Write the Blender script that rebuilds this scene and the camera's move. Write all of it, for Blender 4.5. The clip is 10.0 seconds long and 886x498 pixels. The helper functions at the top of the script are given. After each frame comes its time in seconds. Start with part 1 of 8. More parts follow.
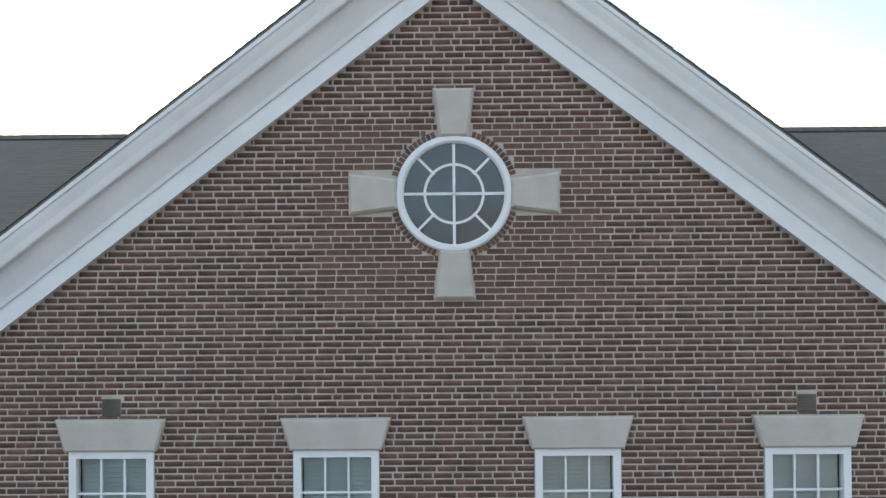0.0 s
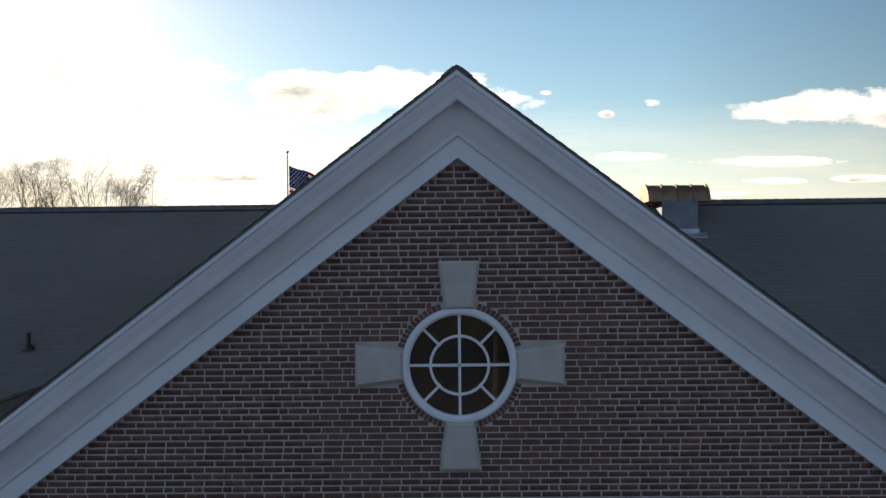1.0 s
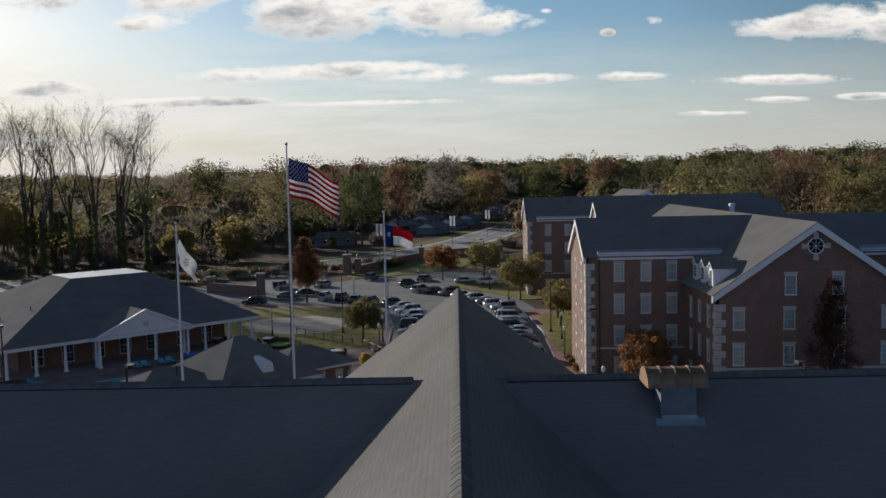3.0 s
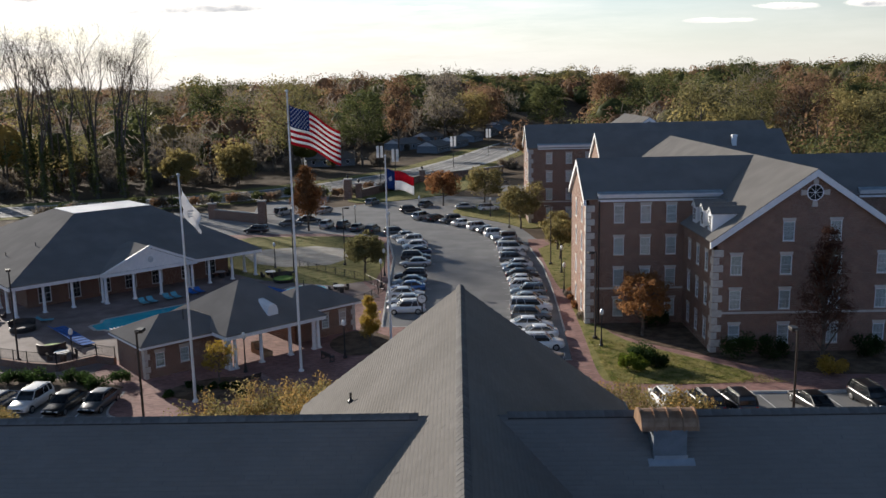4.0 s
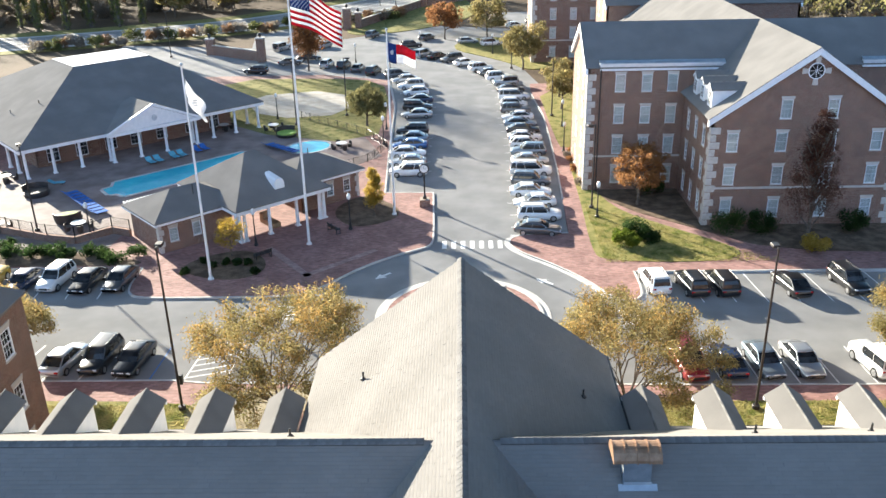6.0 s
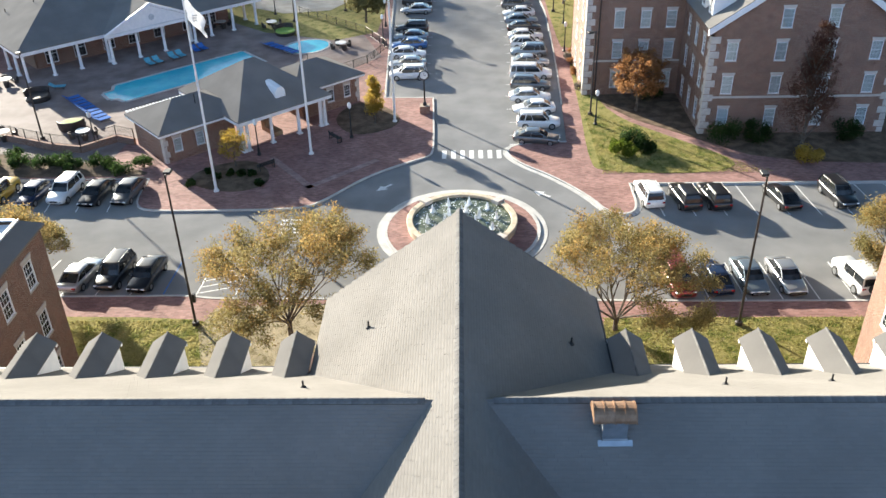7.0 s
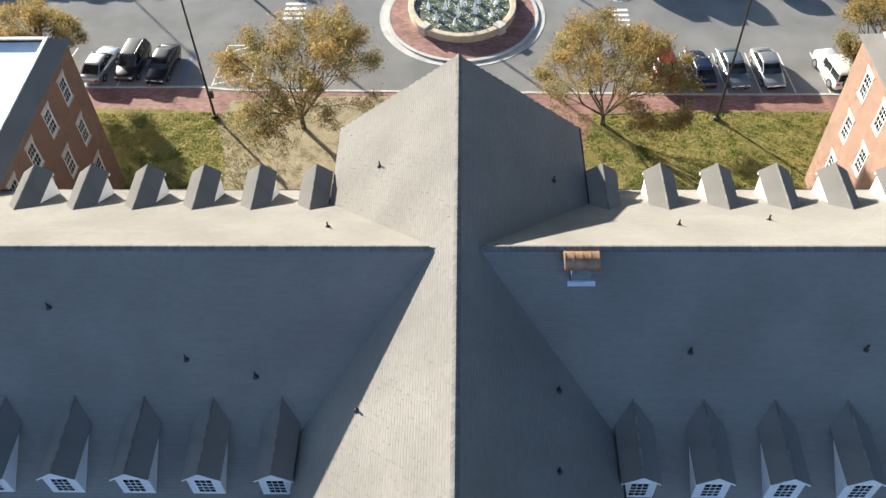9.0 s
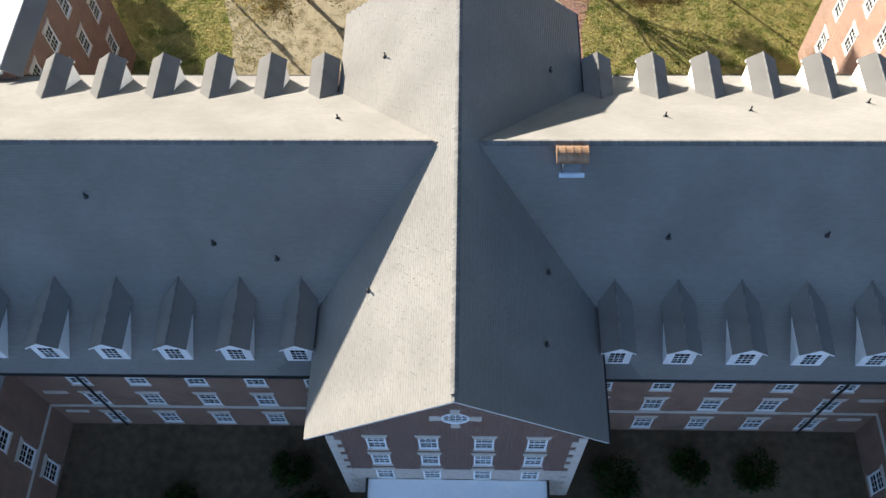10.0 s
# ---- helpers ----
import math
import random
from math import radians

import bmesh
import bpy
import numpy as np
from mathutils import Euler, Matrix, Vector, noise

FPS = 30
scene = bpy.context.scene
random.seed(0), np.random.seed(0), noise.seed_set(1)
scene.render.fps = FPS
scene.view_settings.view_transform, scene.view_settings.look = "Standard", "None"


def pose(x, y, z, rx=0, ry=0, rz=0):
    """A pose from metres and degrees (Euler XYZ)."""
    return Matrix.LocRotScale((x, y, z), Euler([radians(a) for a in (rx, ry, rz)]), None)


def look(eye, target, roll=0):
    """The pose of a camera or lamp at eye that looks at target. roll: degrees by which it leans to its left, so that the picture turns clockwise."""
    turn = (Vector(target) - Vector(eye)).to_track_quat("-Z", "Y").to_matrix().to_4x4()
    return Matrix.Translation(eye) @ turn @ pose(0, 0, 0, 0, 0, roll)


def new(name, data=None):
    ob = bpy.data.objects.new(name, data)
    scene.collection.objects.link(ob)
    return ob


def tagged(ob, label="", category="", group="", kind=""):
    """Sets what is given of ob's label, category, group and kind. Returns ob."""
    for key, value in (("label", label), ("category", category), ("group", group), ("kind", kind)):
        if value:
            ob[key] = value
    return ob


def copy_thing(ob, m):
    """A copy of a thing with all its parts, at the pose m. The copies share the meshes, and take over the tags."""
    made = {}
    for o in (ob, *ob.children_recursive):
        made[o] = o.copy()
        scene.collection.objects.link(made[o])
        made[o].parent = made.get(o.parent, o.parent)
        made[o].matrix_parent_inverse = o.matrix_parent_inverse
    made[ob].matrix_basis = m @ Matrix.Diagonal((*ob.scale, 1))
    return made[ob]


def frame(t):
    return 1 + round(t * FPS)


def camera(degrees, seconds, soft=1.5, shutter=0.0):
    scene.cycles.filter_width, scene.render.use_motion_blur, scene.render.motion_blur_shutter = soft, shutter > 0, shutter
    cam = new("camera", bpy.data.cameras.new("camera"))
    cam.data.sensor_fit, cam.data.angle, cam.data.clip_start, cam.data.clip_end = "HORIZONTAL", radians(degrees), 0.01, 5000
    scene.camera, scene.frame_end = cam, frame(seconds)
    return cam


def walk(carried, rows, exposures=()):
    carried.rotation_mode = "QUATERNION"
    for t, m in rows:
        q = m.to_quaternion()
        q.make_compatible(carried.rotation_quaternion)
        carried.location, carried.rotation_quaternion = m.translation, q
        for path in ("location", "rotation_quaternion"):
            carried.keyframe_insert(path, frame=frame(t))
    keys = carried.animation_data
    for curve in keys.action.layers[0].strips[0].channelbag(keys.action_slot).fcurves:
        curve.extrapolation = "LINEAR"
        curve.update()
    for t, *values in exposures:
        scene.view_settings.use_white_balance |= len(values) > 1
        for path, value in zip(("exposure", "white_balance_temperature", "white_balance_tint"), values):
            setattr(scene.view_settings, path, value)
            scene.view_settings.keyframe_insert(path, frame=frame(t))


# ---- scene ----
cam = camera(54.2, 10.0, soft=1.5)
PATH = [
    (0, (-0.038, -8.796, 15.083), (-0.056, -6.796, 15.1), -0.5),
    (0.5, (-0.043, -8.816, 15.901), (-0.063, -6.816, 15.916), -0.5),
    (1, (-0.025, -8.871, 16.846), (-0.055, -6.871, 16.861), -0.6),
    (1.5, (-0.035, -8.843, 18.176), (-0.063, -6.843, 18.194), -0.7),
    (2, (-0.001, -8.78, 19.79), (-0.031, -6.78, 19.764), -1.0),
    (2.5, (0.029, -8.821, 21.385), (-0.003, -6.823, 21.303), -1.2),
    (3.8, (-0.028, -9.149, 25.714), (-0.065, -7.176, 25.389), -1.2),
    (4, (-0.011, -9.183, 26.421), (-0.049, -7.217, 26.055), -1.2),
    (4.5, (-0.052, -9.242, 28.243), (-0.092, -7.298, 27.773), -1.2),
    (5, (-0.026, -9.356, 30.093), (-0.068, -7.44, 29.521), -1.2),
    (5.5, (0.027, -9.504, 31.957), (-0.018, -7.623, 31.279), -1.2),
    (7, (0.241, -10.1, 37.708), (0.19, -8.397, 36.661), -1.4),
    (7.5, (0.283, -10.365, 39.738), (0.23, -8.746, 38.565), -1.4),
    (8, (0.337, -10.55, 41.702), (0.283, -9.026, 40.408), -1.5),
    (8.5, (0.377, -10.765, 43.647), (0.322, -9.354, 42.23), -1.7),
    (9, (0.384, -11.051, 45.585), (0.33, -9.765, 44.054), -1.8),
    (9.5, (0.441, -11.133, 47.627), (0.385, -9.995, 45.983), -2.2),
    (10, (0.518, -11.379, 49.594), (0.458, -10.39, 47.857), -2.7),
]
EXPOSURES = [(0.0, 2.42, 10800, 7), (0.5, 1.58, 8900, 8), (1.0, 0.58, 7600, 9), (1.5, -0.16, 6850, 8), (2.5, -0.33, 6450, 9), (3.8, 0.22, 6600, 11), (4.5, 1.14, 6750, 9), (5.0, 2.12, 6750, 6), (5.5, 2.25, 6800, 6), (7.0, 1.92, 6800, 6), (8.0, 1.84, 6800, 6), (9.0, 1.74, 6750, 6), (10.0, 1.84, 6700, 7)]
walk(cam, [(t, look(eye, target, roll)) for t, eye, target, roll in PATH], EXPOSURES)

# ---- light: a low afternoon sun ahead and to the left, with a clear sky and scattered clouds
SUN_EL, SUN_X, SUN_Y = 15.5, -0.65, 0.76
SUN_AZ = math.atan2(SUN_X, SUN_Y)
# strength of the added fill in the unseen sky behind the camera
REAR_FILL = 1.0


def make_world():
    world = bpy.data.worlds.new("sky")
    scene.world = world
    world.use_nodes = True
    n, l = world.node_tree.nodes, world.node_tree.links
    n.clear()
    out, bg = n.new("ShaderNodeOutputWorld"), n.new("ShaderNodeBackground")
    sky = n.new("ShaderNodeTexSky")
    sky.sky_type, sky.sun_disc = "NISHITA", False
    sky.sun_elevation, sky.sun_rotation = radians(SUN_EL), SUN_AZ
    sky.altitude, sky.air_density, sky.dust_density, sky.ozone_density = 200, 1.0, 0.5, 2.0
    co = n.new("ShaderNodeTexCoord")
    sep = n.new("ShaderNodeSeparateXYZ")
    l.new(co.outputs["Generated"], sep.inputs[0])

    def m(op, a, b=None, c=None, clamp=False):
        q = n.new("ShaderNodeMath")
        q.operation, q.use_clamp = op, clamp
        for k, v in enumerate((a, b, c)):
            if v is None:
                continue
            if isinstance(v, (int, float)):
                q.inputs[k].default_value = v
            else:
                l.new(v, q.inputs[k])
        return q.outputs[0]

    # the flat cloud layer: u to the right, v up, on the sky ahead
    ahead = m("MAXIMUM", sep.outputs[1], 0.05)
    u, v = m("DIVIDE", sep.outputs[0], ahead), m("DIVIDE", sep.outputs[2], ahead)
    rise = m("DIVIDE", sep.outputs[2], m("MAXIMUM", m("SQRT", m("ADD", m("MULTIPLY", sep.outputs[0], sep.outputs[0]), m("MULTIPLY", sep.outputs[1], sep.outputs[1]))), 0.05))
    flat = n.new("ShaderNodeCombineXYZ")
    l.new(u, flat.inputs[0]), l.new(v, flat.inputs[1])

    def noise_of(scale, detail, sx, sy):
        mp = n.new("ShaderNodeMapping")
        mp.inputs["Scale"].default_value = (sx, sy, 1)
        l.new(flat.outputs[0], mp.inputs[0])
        q = n.new("ShaderNodeTexNoise")
        q.inputs["Scale"].default_value, q.inputs["Detail"].default_value, q.inputs["Roughness"].default_value = scale, detail, 0.66
        l.new(mp.outputs[0], q.inputs[0])
        return q.outputs[0]

    puff, streak = noise_of(9, 13, 1, 2.1), noise_of(4, 9, 1, 8)
    # cumulus: centre u, v and half sizes of the heaps
    heaps = [(-0.13, 0.190, 0.13, 0.036), (-0.03, 0.186, 0.12, 0.034), (0.05, 0.176, 0.06, 0.018), (-0.19, 0.196, 0.06, 0.024), (-0.45, 0.236, 0.13, 0.040), (-0.39, 0.226, 0.06, 0.024), (-0.32, 0.212, 0.08, 0.030), (-0.345, 0.184, 0.06, 0.014),
             (0.39, 0.162, 0.10, 0.018), (0.49, 0.166, 0.13, 0.030), (-0.20, 0.123, 0.14, 0.012), (-0.09, 0.126, 0.13, 0.011), (-0.03, 0.117, 0.08, 0.009), (-0.50, 0.112, 0.16, 0.010), (-0.36, 0.094, 0.20, 0.007), (-0.10, 0.088, 0.12, 0.005),
             (0.08, 0.111, 0.07, 0.008), (0.205, 0.112, 0.05, 0.007), (0.36, 0.104, 0.10, 0.008), (0.23, 0.174, 0.018, 0.007), (0.175, 0.161, 0.010, 0.005), (0.105, 0.187, 0.010, 0.004), (0.37, 0.082, 0.05, 0.005), (0.47, 0.083, 0.06, 0.005), (0.30, 0.068, 0.05, 0.004),
             (-0.9, 0.22, 0.16, 0.04), (0.85, 0.2, 0.15, 0.035), (1.3, 0.3, 0.2, 0.05), (-1.6, 0.3, 0.3, 0.06)]
    total, lit = None, None
    for cu, cv, ru, rv in heaps:
        du = m("DIVIDE", m("SUBTRACT", u, cu), ru)
        dv = m("DIVIDE", m("SUBTRACT", v, cv), rv)
        d = m("SUBTRACT", 1.0, m("ADD", m("MULTIPLY", du, du), m("MULTIPLY", dv, dv)), clamp=True)
        top = m("MULTIPLY", d, m("ADD", m("MULTIPLY", dv, 0.5), 0.5))
        total = d if total is None else m("MAXIMUM", total, d)
        lit = top if lit is None else m("MAXIMUM", lit, top)
    shape = m("ADD", m("MULTIPLY", total, 0.8), m("MULTIPLY", m("SUBTRACT", puff, 0.5), 3.4))
    cover = m("MULTIPLY", m("MULTIPLY_ADD", shape, 2.2, -0.5, clamp=True), m("MULTIPLY", total, 5.0, clamp=True))
    low = m("MULTIPLY_ADD", m("ABSOLUTE", m("SUBTRACT", v, 0.075)), -11.0, 1.15, clamp=True)
    leftward = m("MULTIPLY_ADD", u, -1.6, 0.42, clamp=True)
    thin = m("MULTIPLY", m("MULTIPLY_ADD", streak, 4.0, -1.5, clamp=True), m("MULTIPLY", low, m("MULTIPLY_ADD", leftward, 0.95, 0.16)))
    # cloud light: bright rims, grey hearts
    heart = m("MULTIPLY_ADD", m("SUBTRACT", shape, m("MULTIPLY", lit, 1.1)), 1.5, -0.2, clamp=True)
    ramp = n.new("ShaderNodeMix")
    ramp.data_type = "RGBA"
    l.new(heart, ramp.inputs[0])
    ramp.inputs[6].default_value, ramp.inputs[7].default_value = (18.5, 17.8, 16.8, 1), (7.4, 7.7, 8.2, 1)
    mix1, mix2 = n.new("ShaderNodeMix"), n.new("ShaderNodeMix")
    mix1.data_type = mix2.data_type = "RGBA"
    haze = n.new("ShaderNodeMix")
    haze.data_type = "RGBA"
    deep = n.new("ShaderNodeHueSaturation")
    deep.inputs["Saturation"].default_value = 1.18
    # clear sky, dimmed by hand towards zenith and north to darken right-hand slopes
    zenith = m("MINIMUM", m("MAXIMUM", m("MULTIPLY_ADD", sep.outputs[2], -3.4, 2.7), 0.12), 1.8)
    north = m("MINIMUM", m("MULTIPLY_ADD", sep.outputs[0], -1.1, 1.25), 1.0)
    l.new(m("MULTIPLY", m("MAXIMUM", north, 0.12), zenith), deep.inputs["Value"])
    l.new(sky.outputs[0], deep.inputs["Color"])
    # low haze, thickest under the sun and thinning away from it
    sunward = m("MULTIPLY_ADD", m("ADD", m("MULTIPLY", sep.outputs[0], SUN_X), m("MULTIPLY", sep.outputs[1], SUN_Y)), 0.62, 0.55, clamp=True)
    l.new(m("MULTIPLY", m("MULTIPLY_ADD", rise, -6.0, 1.0, clamp=True), sunward), haze.inputs[0]), l.new(deep.outputs[0], haze.inputs[6])
    haze.inputs[7].default_value = (10.8, 10.9, 11.1, 1)
    # the bright veil of thin cloud round the sun
    ce, se = math.cos(radians(SUN_EL)), math.sin(radians(SUN_EL))
    along = m("ADD", m("ADD", m("MULTIPLY", sep.outputs[0], SUN_X * ce), m("MULTIPLY", sep.outputs[1], SUN_Y * ce)), m("MULTIPLY", sep.outputs[2], se))
    glow, rear_fill = n.new("ShaderNodeMix"), n.new("ShaderNodeMix")
    glow.data_type = rear_fill.data_type = "RGBA"
    l.new(m("MULTIPLY", m("POWER", m("MAXIMUM", along, 0.0), 26.0), 0.85), glow.inputs[0])
    l.new(haze.outputs[2], glow.inputs[6])
    glow.inputs[7].default_value = (17.0, 16.4, 15.6, 1)
    # added bluish fill over the unseen eastern sky, to brighten the camera-facing roof slopes
    l.new(m("MULTIPLY", m("MULTIPLY_ADD", sep.outputs[1], -1.5, -0.12, clamp=True), REAR_FILL), rear_fill.inputs[0])
    l.new(glow.outputs[2], rear_fill.inputs[6])
    rear_fill.inputs[7].default_value = (2.5, 4.2, 7.6, 1)
    l.new(thin, mix1.inputs[0]), l.new(rear_fill.outputs[2], mix1.inputs[6])
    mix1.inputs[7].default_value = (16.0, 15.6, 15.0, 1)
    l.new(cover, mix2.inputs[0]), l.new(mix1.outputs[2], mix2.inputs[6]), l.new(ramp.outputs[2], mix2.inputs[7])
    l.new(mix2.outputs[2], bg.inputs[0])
    bg.inputs[1].default_value = 0.061
    l.new(bg.outputs[0], out.inputs[0])


make_world()
sun = new("sun", bpy.data.lights.new("sun", "SUN"))
sun.data.energy, sun.data.angle, sun.data.color = 5.0, radians(0.6), (1.0, 0.935, 0.845)
sun.matrix_world = look((SUN_X * 60, SUN_Y * 60, 60 * math.tan(radians(SUN_EL))), (0, 0, 0))


# ---- materials
def surface(name, c1, c2, scale=3.0, rough=0.8, bump=0.15, metal=0.0, fine=40.0, spread=0.25, kind="noise", rows=(0.2, 0.0677), mortar=None, jit=0.0, spec=0.5, flat=False, gap=0.012, grit=0.0):
    """Two colours mixed by coarse and fine grain; kind "brick" lays courses over walls by x + y and z, "pave" over floors by x and y."""
    ma = bpy.data.materials.new(name)
    ma.use_nodes = True
    n, l = ma.node_tree.nodes, ma.node_tree.links
    p = n["Principled BSDF"]
    p.inputs["Roughness"].default_value, p.inputs["Metallic"].default_value = rough, metal
    p.inputs["Specular IOR Level"].default_value = spec
    p.inputs["Diffuse Roughness"].default_value = grit
    co = n.new("ShaderNodeTexCoord")
    a, b = n.new("ShaderNodeTexNoise"), n.new("ShaderNodeTexNoise")
    for q, s, d in ((a, scale, 5), (b, fine, 3)):
        q.inputs["Scale"].default_value, q.inputs["Detail"].default_value = s, d
        l.new(co.outputs["Object"], q.inputs[0])
    fac = n.new("ShaderNodeMath")
    fac.operation = "MULTIPLY_ADD"
    l.new(b.outputs[0], fac.inputs[0])
    fac.inputs[1].default_value = spread
    l.new(a.outputs[0], fac.inputs[2])
    ramp = n.new("ShaderNodeValToRGB")
    ramp.color_ramp.elements[0].position, ramp.color_ramp.elements[1].position = 0.38 + spread / 2, 0.66 + spread / 2
    ramp.color_ramp.elements[0].color, ramp.color_ramp.elements[1].color = (*c1, 1), (*c2, 1)
    l.new(fac.outputs[0], ramp.inputs[0])
    colour, height = ramp.outputs[0], fac.outputs[0]
    if kind in ("brick", "pave"):
        sep, add, com = n.new("ShaderNodeSeparateXYZ"), n.new("ShaderNodeMath"), n.new("ShaderNodeCombineXYZ")
        l.new(co.outputs["Object"], sep.inputs[0])
        if kind == "brick":
            l.new(sep.outputs[0], add.inputs[0]), l.new(sep.outputs[1], add.inputs[1])
            l.new(add.outputs[0], com.inputs[0]), l.new(sep.outputs[2], com.inputs[1])
        else:
            l.new(sep.outputs[0], com.inputs[0]), l.new(sep.outputs[1], com.inputs[1])
        br = n.new("ShaderNodeTexBrick")
        br.inputs["Scale"].default_value = 1.0
        br.inputs["Brick Width"].default_value, br.inputs["Row Height"].default_value = rows
        br.inputs["Mortar Size"].default_value, br.inputs["Mortar Smooth"].default_value, br.inputs["Bias"].default_value = gap, 0.2, 0.0
        l.new(com.outputs[0], br.inputs[0])
        l.new(colour, br.inputs["Color1"])
        dark = n.new("ShaderNodeMix")
        dark.data_type, dark.blend_type = "RGBA", "MULTIPLY"
        dark.inputs[0].default_value = 1.0
        dark.inputs[7].default_value = (0.62, 0.58, 0.58, 1)
        l.new(colour, dark.inputs[6])
        l.new(dark.outputs[2], br.inputs["Color2"])
        br.inputs["Mortar"].default_value = (*(mortar or c1), 1)
        colour, height = br.outputs[0], br.outputs[1]
        inv = n.new("ShaderNodeMath")
        inv.operation = "SUBTRACT"
        inv.inputs[0].default_value = 1.0
        l.new(height, inv.inputs[1])
        height = inv.outputs[0]
    if jit:
        if kind == "island":
            geo = n.new("ShaderNodeNewGeometry")
            rnd = geo.outputs["Random Per Island"]
        else:
            info = n.new("ShaderNodeObjectInfo")
            rnd = info.outputs["Random"]
        hsv, mr = n.new("ShaderNodeHueSaturation"), n.new("ShaderNodeMapRange")
        mr.inputs[3].default_value, mr.inputs[4].default_value = 1 - jit, 1 + jit
        l.new(rnd, mr.inputs[0]), l.new(mr.outputs[0], hsv.inputs["Value"]), l.new(colour, hsv.inputs["Color"])
        colour = hsv.outputs[0]
    l.new(colour, p.inputs["Base Color"])
    if bump and not flat:
        bp = n.new("ShaderNodeBump")
        bp.inputs["Strength"].default_value, bp.inputs["Distance"].default_value = bump, 0.02
        l.new(height, bp.inputs["Height"]), l.new(bp.outputs[0], p.inputs["Normal"])
    return ma


def leaf_material(name, c1, c2, jit=0.22, scale=0.6, thin=0.55):
    ma = surface(name, c1, c2, scale=scale, rough=0.6, bump=0, fine=3.0, jit=jit, kind="island", spec=0.06)
    n, l = ma.node_tree.nodes, ma.node_tree.links
    p = n["Principled BSDF"]
    tr, mx = n.new("ShaderNodeBsdfTranslucent"), n.new("ShaderNodeMixShader")
    source = p.inputs["Base Color"].links[0].from_socket
    l.new(source, tr.inputs[0])
    mx.inputs[0].default_value = thin
    l.new(p.outputs[0], mx.inputs[1]), l.new(tr.outputs[0], mx.inputs[2])
    l.new(mx.outputs[0], n["Material Output"].inputs[0])
    return ma


def glass_material(name, tint=(0.9, 0.95, 0.95)):
    ma = bpy.data.materials.new(name)
    ma.use_nodes = True
    n, l = ma.node_tree.nodes, ma.node_tree.links
    n.remove(n["Principled BSDF"])
    tr, gl, fr, mx = n.new("ShaderNodeBsdfTransparent"), n.new("ShaderNodeBsdfGlossy"), n.new("ShaderNodeFresnel"), n.new("ShaderNodeMixShader")
    tr.inputs[0].default_value = (*tint, 1)
    gl.inputs["Roughness"].default_value = 0.02
    fr.inputs[0].default_value = 1.62
    l.new(fr.outputs[0], mx.inputs[0]), l.new(tr.outputs[0], mx.inputs[1]), l.new(gl.outputs[0], mx.inputs[2])
    l.new(mx.outputs[0], n["Material Output"].inputs[0])
    return ma


